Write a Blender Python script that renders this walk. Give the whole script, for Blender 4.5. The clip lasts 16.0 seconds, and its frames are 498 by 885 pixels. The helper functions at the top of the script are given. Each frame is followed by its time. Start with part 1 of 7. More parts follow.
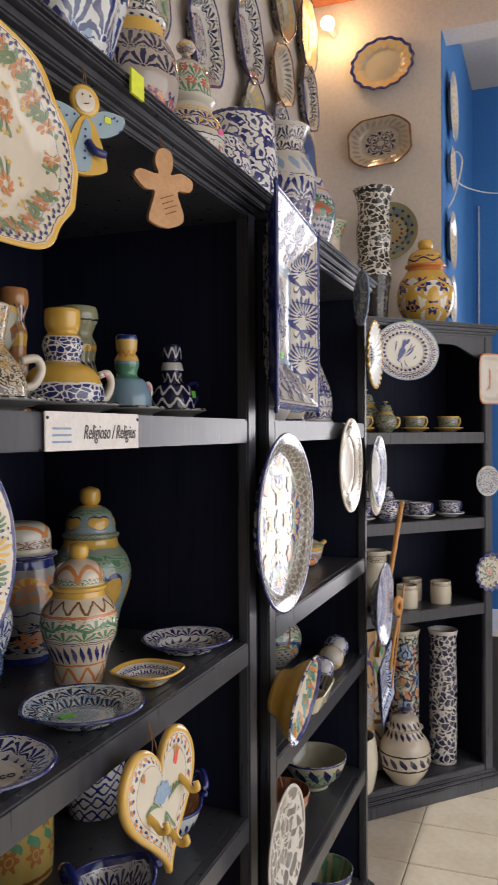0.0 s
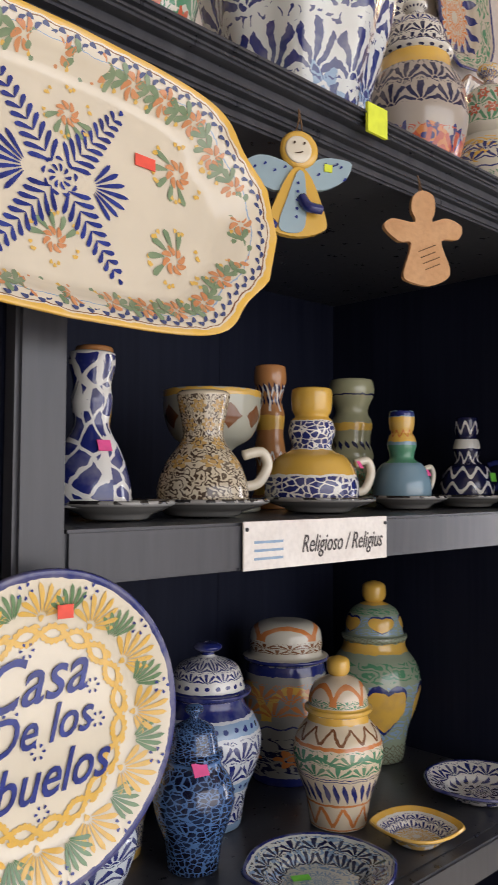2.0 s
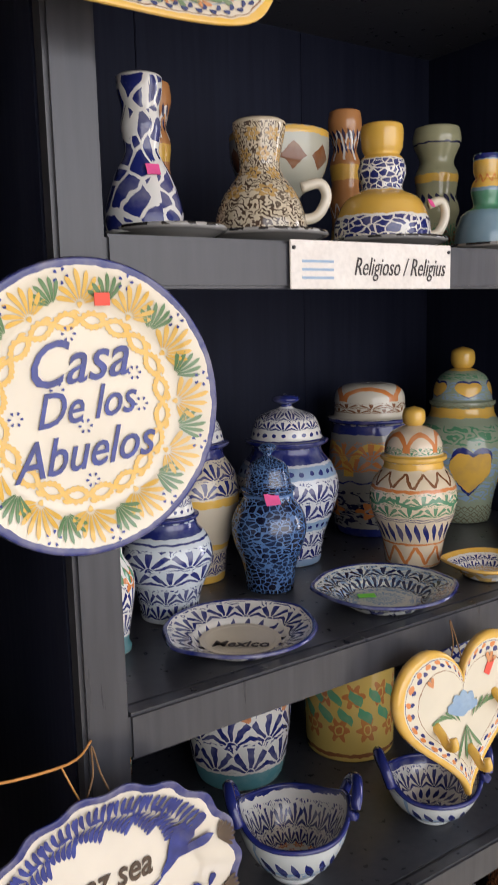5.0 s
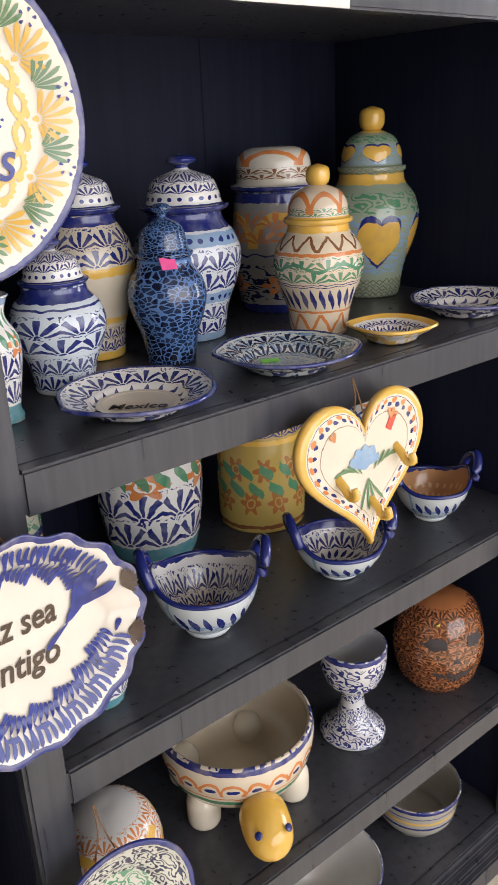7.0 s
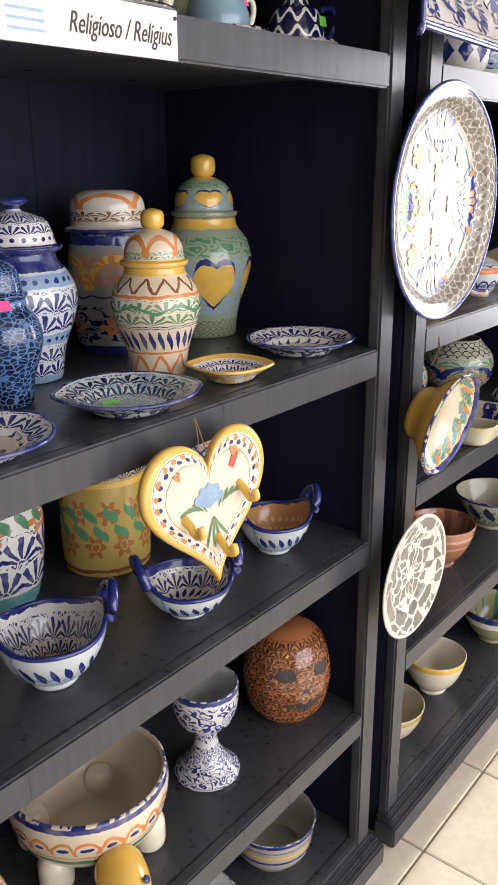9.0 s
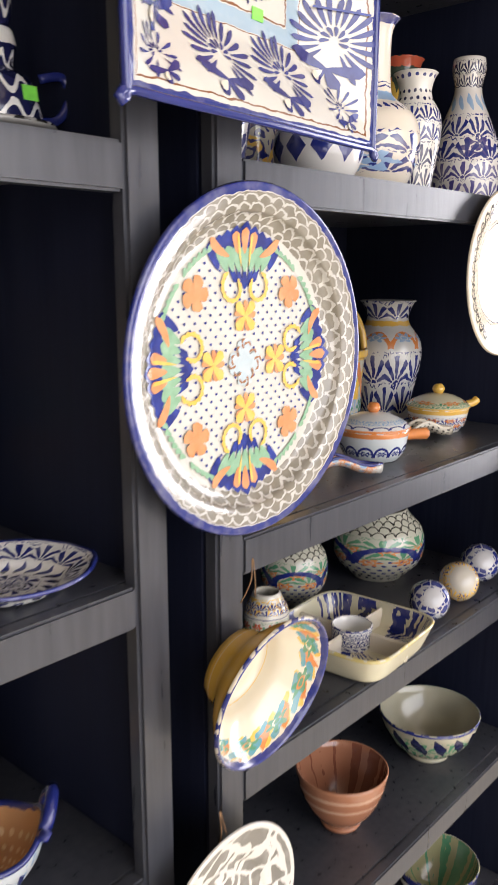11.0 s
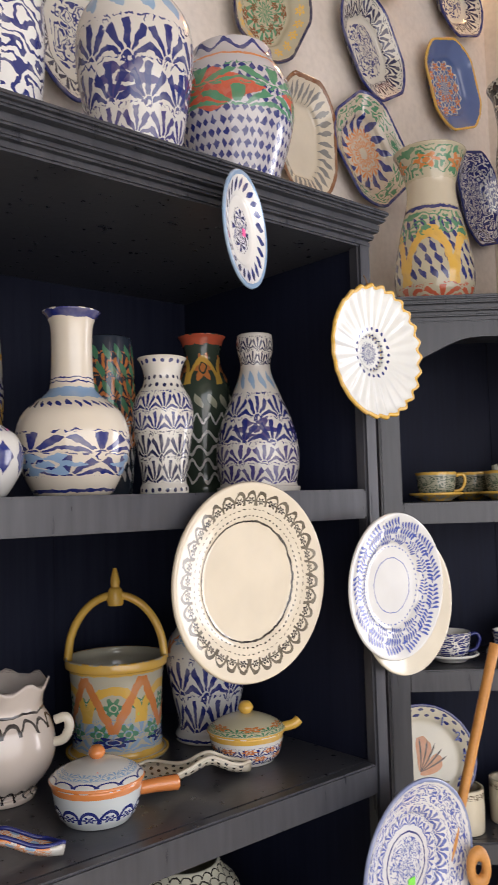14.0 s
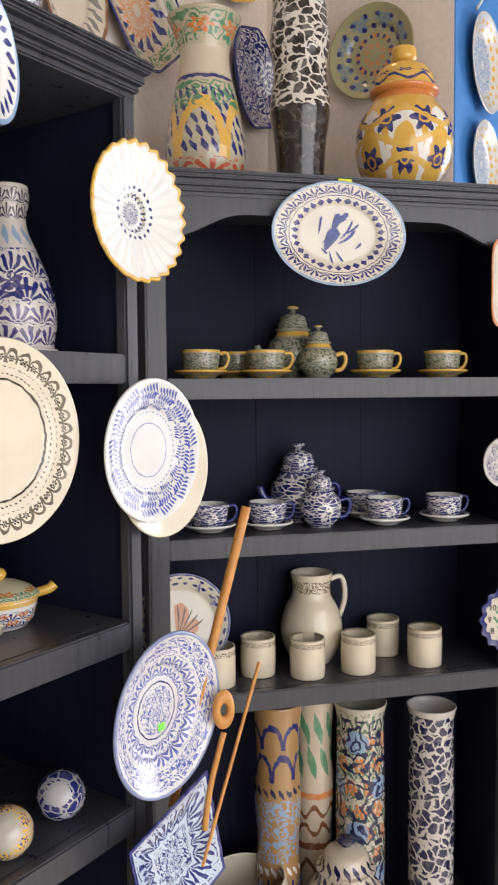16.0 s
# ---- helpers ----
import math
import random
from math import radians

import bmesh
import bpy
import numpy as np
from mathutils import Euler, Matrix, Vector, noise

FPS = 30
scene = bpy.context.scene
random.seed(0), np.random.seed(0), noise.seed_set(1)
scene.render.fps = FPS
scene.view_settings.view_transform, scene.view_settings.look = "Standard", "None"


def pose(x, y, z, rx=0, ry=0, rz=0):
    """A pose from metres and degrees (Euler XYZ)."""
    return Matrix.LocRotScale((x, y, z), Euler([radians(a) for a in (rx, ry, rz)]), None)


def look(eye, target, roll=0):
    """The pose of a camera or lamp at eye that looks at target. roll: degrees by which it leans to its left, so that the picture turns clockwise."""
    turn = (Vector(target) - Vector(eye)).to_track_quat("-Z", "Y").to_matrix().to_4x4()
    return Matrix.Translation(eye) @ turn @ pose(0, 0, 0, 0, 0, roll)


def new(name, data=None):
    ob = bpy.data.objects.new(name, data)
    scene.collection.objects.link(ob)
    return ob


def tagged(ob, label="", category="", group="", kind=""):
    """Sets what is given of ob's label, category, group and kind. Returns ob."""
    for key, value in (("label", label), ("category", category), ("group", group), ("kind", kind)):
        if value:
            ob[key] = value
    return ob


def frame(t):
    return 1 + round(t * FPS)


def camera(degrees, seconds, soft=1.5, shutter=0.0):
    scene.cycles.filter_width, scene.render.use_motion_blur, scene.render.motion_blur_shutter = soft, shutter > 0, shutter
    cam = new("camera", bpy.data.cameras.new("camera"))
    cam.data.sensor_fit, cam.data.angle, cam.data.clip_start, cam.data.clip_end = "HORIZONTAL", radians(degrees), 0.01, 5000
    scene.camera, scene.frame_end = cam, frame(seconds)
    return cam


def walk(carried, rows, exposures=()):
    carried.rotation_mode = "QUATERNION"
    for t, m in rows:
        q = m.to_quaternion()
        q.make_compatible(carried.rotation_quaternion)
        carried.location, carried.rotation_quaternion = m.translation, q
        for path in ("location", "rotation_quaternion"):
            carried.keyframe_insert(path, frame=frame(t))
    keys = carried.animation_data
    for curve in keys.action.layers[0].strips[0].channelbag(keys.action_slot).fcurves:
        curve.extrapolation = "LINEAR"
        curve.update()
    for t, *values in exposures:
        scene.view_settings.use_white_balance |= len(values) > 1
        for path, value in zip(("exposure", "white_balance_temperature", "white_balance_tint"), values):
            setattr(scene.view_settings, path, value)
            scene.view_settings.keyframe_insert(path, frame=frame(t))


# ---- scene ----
cam = camera(34.1, 16.0, shutter=0.25)
PATH = [
    (0, (0.048, 0.001, 1.521), (-0.652, 1.874, 1.495), -0.3),
    (0.5, (0.062, 0.015, 1.543), (-0.813, 1.813, 1.544), -0.1),
    (1, (0.093, 0.104, 1.563), (-0.969, 1.798, 1.605), -0.0),
    (1.5, (0.086, 0.229, 1.576), (-1.19, 1.768, 1.643), 0.1),
    (2, (0.069, 0.259, 1.585), (-1.379, 1.636, 1.681), 0.3),
    (2.5, (0.106, 0.27, 1.589), (-1.463, 1.504, 1.709), 0.2),
    (3, (0.144, 0.269, 1.579), (-1.506, 1.394, 1.688), 0.2),
    (5.3, (0.141, 0.31, 1.452), (-1.475, 1.429, 1.083), -1.6),
    (5.5, (0.139, 0.312, 1.439), (-1.459, 1.444, 1.03), -1.8),
    (6, (0.144, 0.324, 1.427), (-1.41, 1.457, 0.879), -2.1),
    (6.5, (0.141, 0.336, 1.404), (-1.361, 1.479, 0.744), -2.4),
    (7, (0.143, 0.341, 1.394), (-1.305, 1.513, 0.667), -2.5),
    (7.5, (0.151, 0.332, 1.395), (-1.222, 1.575, 0.641), -1.9),
    (8, (0.164, 0.326, 1.399), (-1.135, 1.651, 0.651), -1.2),
    (8.2, (0.17, 0.321, 1.397), (-1.093, 1.688, 0.665), -0.8),
    (10.3, (0.091, 0.612, 1.405), (-1.089, 2.139, 0.879), 0.4),
    (10.5, (0.104, 0.712, 1.421), (-1.103, 2.226, 0.92), 0.3),
    (11, (0.099, 0.955, 1.429), (-1.198, 2.42, 1.016), 0.0),
    (11.5, (0.075, 1.157, 1.45), (-1.348, 2.534, 1.168), -0.7),
    (12, (0.123, 1.305, 1.475), (-1.436, 2.548, 1.317), -1.5),
    (12.5, (0.229, 1.419, 1.521), (-1.406, 2.571, 1.492), -1.8),
    (13, (0.292, 1.464, 1.542), (-1.346, 2.608, 1.627), -2.1),
    (13.5, (0.333, 1.5, 1.547), (-1.262, 2.698, 1.684), -2.0),
    (14, (0.342, 1.522, 1.538), (-1.166, 2.828, 1.672), -1.6),
    (14.5, (0.34, 1.54, 1.533), (-1.074, 2.951, 1.62), -1.0),
    (15, (0.345, 1.542, 1.518), (-0.982, 3.038, 1.535), -0.5),
    (15.5, (0.351, 1.538, 1.51), (-0.87, 3.12, 1.441), -0.4),
    (15.9, (0.354, 1.548, 1.491), (-0.778, 3.193, 1.381), -0.4),
    (16, (0.357, 1.548, 1.486), (-0.751, 3.208, 1.361), -0.5),
]
walk(cam, [(t, look(eye, target, roll)) for t, eye, target, roll in PATH],
     exposures=[(0, -0.5), (1.5, -0.3), (3, -0.1), (5.5, 0.03), (7, 0.26), (8.2, 0.34), (10.5, 0.58), (11.2, 0.50), (12, 0.04), (13.5, -0.02), (16, 0.14)])


# ---- light ----
FLOOR = 0.03
world = bpy.data.worlds.new("daylight")
scene.world = world
world.use_nodes = True
sky = world.node_tree.nodes.new("ShaderNodeTexSky")
sky.sky_type, sky.sun_disc = "NISHITA", False
sky.sun_elevation, sky.sun_rotation = radians(40), radians(90)
bg = world.node_tree.nodes["Background"]
bg.inputs["Strength"].default_value = 0.12
world.node_tree.links.new(sky.outputs[0], bg.inputs[0])
sun_data = bpy.data.lights.new("sun", "SUN")
sun_data.energy, sun_data.angle, sun_data.color = 2.6, radians(0.5), (1, 0.95, 0.88)
sun = new("sun", sun_data)
sun.matrix_world = look((7.14, 0.9, 6.0), (0, 1.5, 0))


def opening_light(name, m, w, h, watts, colour):
    d = bpy.data.lights.new(name, "AREA")
    d.shape, d.size, d.size_y, d.energy, d.color = "RECTANGLE", w, h, watts, colour
    o = new(name, d)
    o.matrix_world = m
    return o


opening_light("street_daylight", look((2.75, 1.2, 1.6), (-1, 1.2, 1.3)), 4.6, 2.6, 102, (0.985, 0.94, 0.985))
opening_light("patio_daylight", look((1.25, 6.35, 1.5), (0.6, 2.5, 1.4)), 1.8, 2.6, 105, (0.985, 0.945, 0.99))
bulb_light = bpy.data.lights.new("wall_bulb", "POINT")
bulb_light.energy, bulb_light.color, bulb_light.shadow_soft_size = 3.8, (1, 0.62, 0.3), 0.05
new("wall_bulb", bulb_light).location = (-0.88, 3.56, 3.33)


# ---- materials ----
class Graph:
    def __init__(self, name):
        self.mat = bpy.data.materials.new(name)
        self.mat.use_nodes = True
        self.tree = self.mat.node_tree
        self.bsdf = self.tree.nodes["Principled BSDF"]

    def node(self, kind, **props):
        n = self.tree.nodes.new(kind)
        for k, v in props.items():
            setattr(n, k, v)
        return n

    def put(self, value, socket):
        if isinstance(value, bpy.types.NodeSocket):
            self.tree.links.new(value, socket)
        elif isinstance(value, tuple):
            socket.default_value = (*value, 1) if len(value) == 3 and len(socket.default_value) == 4 else value
        else:
            socket.default_value = value

    def math(self, op, a, b=0.0, c=0.0):
        n = self.node("ShaderNodeMath", operation=op)
        for i, v in enumerate((a, b, c)):
            self.put(v, n.inputs[i])
        return n.outputs[0]

    def mix(self, fac, a, b, blend="MIX"):
        n = self.node("ShaderNodeMix", data_type="RGBA", blend_type=blend)
        self.put(fac, n.inputs[0])
        self.put(a, n.inputs[6])
        self.put(b, n.inputs[7])
        return n.outputs[2]

    def noise(self, scale, detail=3.0, vec=None):
        n = self.node("ShaderNodeTexNoise")
        n.inputs["Scale"].default_value, n.inputs["Detail"].default_value = scale, detail
        if vec is None:
            vec = self.node("ShaderNodeTexCoord").outputs["Object"]
        self.tree.links.new(vec, n.inputs["Vector"])
        return n.outputs["Fac"]

    def ramp(self, value, lo, hi):
        n = self.node("ShaderNodeMapRange", clamp=True)
        self.put(value, n.inputs[0])
        n.inputs[1].default_value, n.inputs[2].default_value = lo, hi
        return n.outputs[0]

    def vec(self, x, y, z=0.0):
        n = self.node("ShaderNodeCombineXYZ")
        for i, v in enumerate((x, y, z)):
            self.put(v, n.inputs[i])
        return n.outputs[0]

    def finish(self, colour, rough, bump=None, strength=0.2, distance=0.002, metal=0.0):
        self.put(colour, self.bsdf.inputs["Base Color"])
        self.put(rough, self.bsdf.inputs["Roughness"])
        self.bsdf.inputs["Metallic"].default_value = metal
        if bump is not None:
            b = self.node("ShaderNodeBump")
            b.inputs["Strength"].default_value, b.inputs["Distance"].default_value = strength, distance
            self.tree.links.new(bump, b.inputs["Height"])
            self.tree.links.new(b.outputs[0], self.bsdf.inputs["Normal"])
        return self.mat


def surface(name, colour, other, scale=8.0, rough=0.6, grain=120.0, strength=0.2, rough_span=0.15):
    g = Graph(name)
    big, fine = g.noise(scale), g.noise(grain, 4)
    c = g.mix(g.ramp(big, 0.35, 0.7), colour, other)
    c = g.mix(g.math("MULTIPLY", g.ramp(fine, 0.4, 0.75), 0.25), c, tuple(k * 0.6 for k in other))
    r = g.math("MULTIPLY_ADD", big, rough_span, rough - rough_span / 2)
    return g.finish(c, r, fine, strength)


def black_paint():
    g = Graph("black paint on wood")
    co = g.node("ShaderNodeTexCoord").outputs["Object"]
    s = g.node("ShaderNodeVectorMath", operation="MULTIPLY")
    g.tree.links.new(co, s.inputs[0])
    s.inputs[1].default_value = (18, 18, 1.6)
    brush = g.noise(4, 5, s.outputs[0])
    wear = g.noise(22, 6)
    c = g.mix(g.ramp(brush, 0.3, 0.75), (0.030, 0.032, 0.040), (0.055, 0.057, 0.066))
    c = g.mix(g.math("MULTIPLY", g.ramp(wear, 0.70, 0.80), 0.15), c, (0.075, 0.075, 0.08))
    r = g.math("MULTIPLY_ADD", brush, 0.22, 0.20)
    return g.finish(c, r, brush, 0.25, 0.001)


def navy_paint():
    g = Graph("dark navy paint on boards")
    co = g.node("ShaderNodeTexCoord").outputs["Object"]
    s = g.node("ShaderNodeVectorMath", operation="MULTIPLY")
    g.tree.links.new(co, s.inputs[0])
    s.inputs[1].default_value = (26, 26, 1.2)
    brush = g.noise(4, 5, s.outputs[0])
    c = g.mix(g.ramp(brush, 0.3, 0.75), (0.007, 0.009, 0.022), (0.014, 0.017, 0.034))
    g.bsdf.inputs["Specular IOR Level"].default_value = 0.14
    return g.finish(c, g.math("MULTIPLY_ADD", brush, 0.3, 0.45), brush, 0.2, 0.001)


def glaze(name, base, layers, rough=0.14):
    """Painted tin glaze. The pattern runs round (u) and along (v) the piece.
    A layer: (v0, v1, colour, style, repeats round, rows)."""
    g = Graph(name)
    sep = g.node("ShaderNodeSeparateXYZ")
    g.tree.links.new(g.node("ShaderNodeUVMap").outputs[0], sep.inputs[0])
    wob = g.noise(55, 2)
    wob2 = g.noise(80, 2)
    u = g.math("ADD", sep.outputs[0], g.math("MULTIPLY_ADD", wob, 0.022, -0.011))
    v = g.math("ADD", sep.outputs[1], g.math("MULTIPLY_ADD", wob2, 0.036, -0.018))
    tone = g.noise(14, 4)
    c = g.mix(g.ramp(tone, 0.3, 0.75), base, tuple(k * 0.88 for k in base))
    for v0, v1, ink, style, n, m in layers:
        if style in ("leaf", "scroll"):
            n, m = n * 1.8, m * 1.8
        elif style in ("fan", "petal") and n <= 10 and v1 - v0 > 0.14:
            n, m = round(n * 1.8), m * 2
        elif style == "flower" and n <= 5 and v1 - v0 > 0.3:
            n, m = n * 2, m * 2
        w = g.math("DIVIDE", g.math("SUBTRACT", v, v0), v1 - v0)
        band = g.math("MULTIPLY", g.math("GREATER_THAN", w, 0.0), g.math("LESS_THAN", w, 1.0))
        row = g.math("MULTIPLY", w, m)
        q = g.math("FRACT", row)
        odd = g.math("MULTIPLY", g.math("FLOOR", row), 0.5)
        around = g.math("ADD", g.math("MULTIPLY", u, n), odd)
        p = g.math("SUBTRACT", g.math("FRACT", around), 0.5)
        if style == "plain":
            k = band
        else:
            if style == "fan":
                a = g.math("ARCTAN2", p, g.math("ADD", q, 0.06))
                r = g.math("SQRT", g.math("ADD", g.math("MULTIPLY", p, p), g.math("MULTIPLY", q, q)))
                k = g.math("GREATER_THAN", g.math("COSINE", g.math("MULTIPLY", a, 12.0)), g.math("MULTIPLY_ADD", r, 1.2, -0.75))
                k = g.math("MULTIPLY", k, g.math("GREATER_THAN", r, 0.14))
                k = g.math("MULTIPLY", k, g.math("LESS_THAN", r, g.math("MULTIPLY_ADD", g.math("COSINE", a), 0.45, 0.42)))
                k = g.math("MAXIMUM", k, g.math("LESS_THAN", r, 0.10))
                # small tendrils fill the ground between the fans
                vine = g.noise(1.0, 1.5, g.vec(g.math("MULTIPLY", u, n * 2.6), g.math("MULTIPLY", row, 2.2), 7.7))
                vine = g.math("GREATER_THAN", g.math("SINE", g.math("MULTIPLY", vine, 46.0)), 0.55)
                k = g.math("MAXIMUM", k, g.math("MULTIPLY", vine, g.math("GREATER_THAN", r, g.math("MULTIPLY_ADD", g.math("COSINE", a), 0.45, 0.50))))
            elif style == "petal":
                ps = g.math("SUBTRACT", g.math("FRACT", g.math("ADD", around, g.math("MULTIPLY", q, 0.6))), 0.5)
                k = g.math("LESS_THAN", g.math("ABSOLUTE", ps), g.math("MULTIPLY", g.math("SINE", g.math("MULTIPLY", q, 3.1416)), 0.30))
            elif style == "leaf":
                vo = g.node("ShaderNodeTexVoronoi", feature="DISTANCE_TO_EDGE")
                vo.inputs["Scale"].default_value = 1.0
                nz = g.noise(30, 2)
                g.put(g.vec(g.math("ADD", g.math("MULTIPLY", u, n), g.math("MULTIPLY", nz, 1.5)), row), vo.inputs["Vector"])
                k = g.math("GREATER_THAN", vo.outputs["Distance"], 0.085)
            elif style == "scroll":
                nz = g.noise(1.0, 1.5, g.vec(g.math("MULTIPLY", u, n), row, 3.3))
                k = g.math("GREATER_THAN", g.math("SINE", g.math("MULTIPLY", nz, 42.0)), 0.25)
            elif style == "dots":
                qq = g.math("SUBTRACT", q, 0.5)
                k = g.math("LESS_THAN", g.math("ADD", g.math("MULTIPLY", p, p), g.math("MULTIPLY", qq, qq)), 0.06)
            elif style == "line":
                k = g.math("LESS_THAN", g.math("ABSOLUTE", g.math("SUBTRACT", q, 0.5)), 0.16)
            elif style == "zig":
                tri = g.math("MULTIPLY", g.math("ABSOLUTE", p), 2.0)
                k = g.math("LESS_THAN", g.math("ABSOLUTE", g.math("SUBTRACT", tri, q)), 0.16)
            elif style == "wave":
                k = g.math("LESS_THAN", g.math("ABSOLUTE", g.math("SUBTRACT", g.math("MULTIPLY_ADD", g.math("SINE", g.math("MULTIPLY", p, 6.2832)), 0.3, 0.5), q)), 0.14)
            elif style == "net":
                a = g.math("ABSOLUTE", g.math("SUBTRACT", g.math("FRACT", g.math("ADD", around, row)), 0.5))
                b = g.math("ABSOLUTE", g.math("SUBTRACT", g.math("FRACT", g.math("SUBTRACT", around, row)), 0.5))
                k = g.math("LESS_THAN", g.math("MINIMUM", a, b), 0.11)
            elif style == "scale":
                qq = g.math("SUBTRACT", q, 0.1)
                r = g.math("SQRT", g.math("ADD", g.math("MULTIPLY", p, p), g.math("MULTIPLY", g.math("MULTIPLY", qq, qq), 0.5)))
                k = g.math("LESS_THAN", g.math("ABSOLUTE", g.math("SUBTRACT", r, 0.46)), 0.07)
            elif style == "flower":
                qq = g.math("SUBTRACT", q, 0.5)
                a = g.math("ARCTAN2", qq, p)
                r = g.math("SQRT", g.math("ADD", g.math("MULTIPLY", p, p), g.math("MULTIPLY", qq, qq)))
                k = g.math("LESS_THAN", r, g.math("MULTIPLY_ADD", g.math("COSINE", g.math("MULTIPLY", a, 6.0)), 0.09, 0.30))
                k = g.math("MULTIPLY", k, g.math("GREATER_THAN", g.math("ABSOLUTE", g.math("SUBTRACT", r, 0.13)), 0.025))
            elif style == "heart":
                x = g.math("MULTIPLY", p, 3.0)
                y = g.math("MULTIPLY_ADD", q, 2.8, -1.5)
                d = g.math("SUBTRACT", g.math("ADD", g.math("MULTIPLY", x, x), g.math("MULTIPLY", y, y)), 1.0)
                d3 = g.math("MULTIPLY", d, g.math("MULTIPLY", d, d))
                k = g.math("LESS_THAN", d3, g.math("MULTIPLY", g.math("MULTIPLY", x, x), g.math("MULTIPLY", y, g.math("MULTIPLY", y, y))))
            elif style == "block":
                qq = g.math("ABSOLUTE", g.math("SUBTRACT", q, 0.5))
                k = g.math("LESS_THAN", g.math("ADD", g.math("ABSOLUTE", p), qq), 0.42)
            else:
                k = band
            k = g.math("MULTIPLY", k, band)
        # brush strokes are a little thin in places
        wash = g.ramp(g.noise(38, 3), 0.2, 0.55)
        k = g.math("MULTIPLY", k, g.math("MULTIPLY_ADD", wash, 0.25, 0.75))
        c = g.mix(k, c, ink)
    fine = g.noise(30, 3)
    g.bsdf.inputs["Coat Weight"].default_value = 0.3
    g.bsdf.inputs["Coat Roughness"].default_value = 0.05
    return g.finish(c, g.math("MULTIPLY_ADD", tone, 0.12, rough - 0.04), fine, 0.12, 0.002)


CREAM, WHITE, BONE = (0.72, 0.66, 0.53), (0.76, 0.75, 0.71), (0.60, 0.53, 0.40)
BLUE, INK, PALE = (0.016, 0.024, 0.15), (0.012, 0.014, 0.06), (0.24, 0.36, 0.52)
YELLOW, ORANGE, GREEN, RED = (0.70, 0.43, 0.08), (0.60, 0.21, 0.06), (0.08, 0.24, 0.13), (0.50, 0.10, 0.05)
BLACK, BROWN, TEAL = (0.02, 0.018, 0.018), (0.19, 0.075, 0.03), (0.10, 0.28, 0.32)

paint_black = black_paint()
paint_navy = navy_paint()
plaster = surface("warm white plaster", (0.72, 0.66, 0.60), (0.66, 0.60, 0.54), 2.5, 0.85, 60, 0.15)
plaster_blue = surface("blue painted plaster", (0.05, 0.24, 0.60), (0.045, 0.20, 0.53), 1.8, 0.75, 60, 0.2)
ceiling_paint = surface("ceiling paint", (0.7, 0.64, 0.56), (0.64, 0.58, 0.5), 2, 0.9, 50, 0.1)
orange_paint = surface("orange painted beam", (0.55, 0.17, 0.07), (0.45, 0.13, 0.05), 5, 0.6, 80, 0.2)
tile_stone = surface("cream floor tile", (0.72, 0.66, 0.54), (0.62, 0.55, 0.43), 5, 0.32, 45, 0.12)
grout = surface("floor grout", (0.24, 0.20, 0.15), (0.19, 0.16, 0.12), 12, 0.9, 90, 0.3)
raw_clay = surface("bare clay", (0.62, 0.36, 0.18), (0.55, 0.30, 0.14), 20, 0.75, 160, 0.25)
cord = surface("brown cord", (0.20, 0.11, 0.05), (0.14, 0.08, 0.04), 60, 0.9, 300, 0.4)
spoon_wood = surface("orange wood", (0.60, 0.28, 0.07), (0.50, 0.22, 0.05), 25, 0.45, 200, 0.2)
paper = surface("printed paper label", (0.75, 0.72, 0.68), (0.68, 0.64, 0.6), 30, 0.6, 200, 0.1)
# print ink, also the dark colour for shade inside the lantern holes
ink_and_hole_shade = surface("dark ink and hole shade", (0.03, 0.025, 0.025), (0.05, 0.04, 0.04), 40, 0.6, 200, 0.05)
blue_stroke = surface("cobalt glaze", BLUE, (0.03, 0.05, 0.28), 60, 0.15, 150, 0.05)
brown_stroke = surface("brown glaze", (0.05, 0.03, 0.02), (0.08, 0.05, 0.03), 60, 0.15, 150, 0.05)
yellow_stroke = surface("ochre glaze", YELLOW, (0.72, 0.48, 0.14), 60, 0.15, 150, 0.05)
green_stroke = surface("green glaze", (0.10, 0.20, 0.09), (0.16, 0.27, 0.14), 60, 0.15, 150, 0.05)
orange_stroke = surface("orange glaze", (0.58, 0.24, 0.10), (0.62, 0.30, 0.14), 60, 0.15, 150, 0.05)
pale_stroke = surface("pale blue glaze", PALE, (0.30, 0.42, 0.55), 60, 0.15, 150, 0.05)
cream_glaze = glaze("plain cream glaze", CREAM, [])
blue_glaze = glaze("plain cobalt glaze", BLUE, [])
yellow_glaze = glaze("plain yellow glaze", YELLOW, [])
orange_glaze = glaze("plain orange glaze", ORANGE, [])
sticker_red = surface("red price sticker", (0.80, 0.09, 0.05), (0.76, 0.08, 0.05), 50, 0.6, 100, 0.02)
sticker_green = surface("green price sticker", (0.22, 0.75, 0.08), (0.2, 0.7, 0.08), 50, 0.6, 100, 0.02)
sticker_pink = surface("pink price sticker", (0.85, 0.10, 0.33), (0.8, 0.1, 0.3), 50, 0.6, 100, 0.02)
sticker_yellow = surface("yellow price sticker", (0.70, 0.78, 0.04), (0.66, 0.74, 0.04), 50, 0.6, 100, 0.02)
bulb_glow = bpy.data.materials.new("glowing bulb")
bulb_glow.use_nodes = True
bulb_glow.node_tree.nodes["Principled BSDF"].inputs["Emission Color"].default_value = (1, 0.72, 0.4, 1)
bulb_glow.node_tree.nodes["Principled BSDF"].inputs["Emission Strength"].default_value = 18
white_plastic = surface("white plastic", (0.75, 0.75, 0.74), (0.7, 0.7, 0.68), 30, 0.4, 100, 0.05)


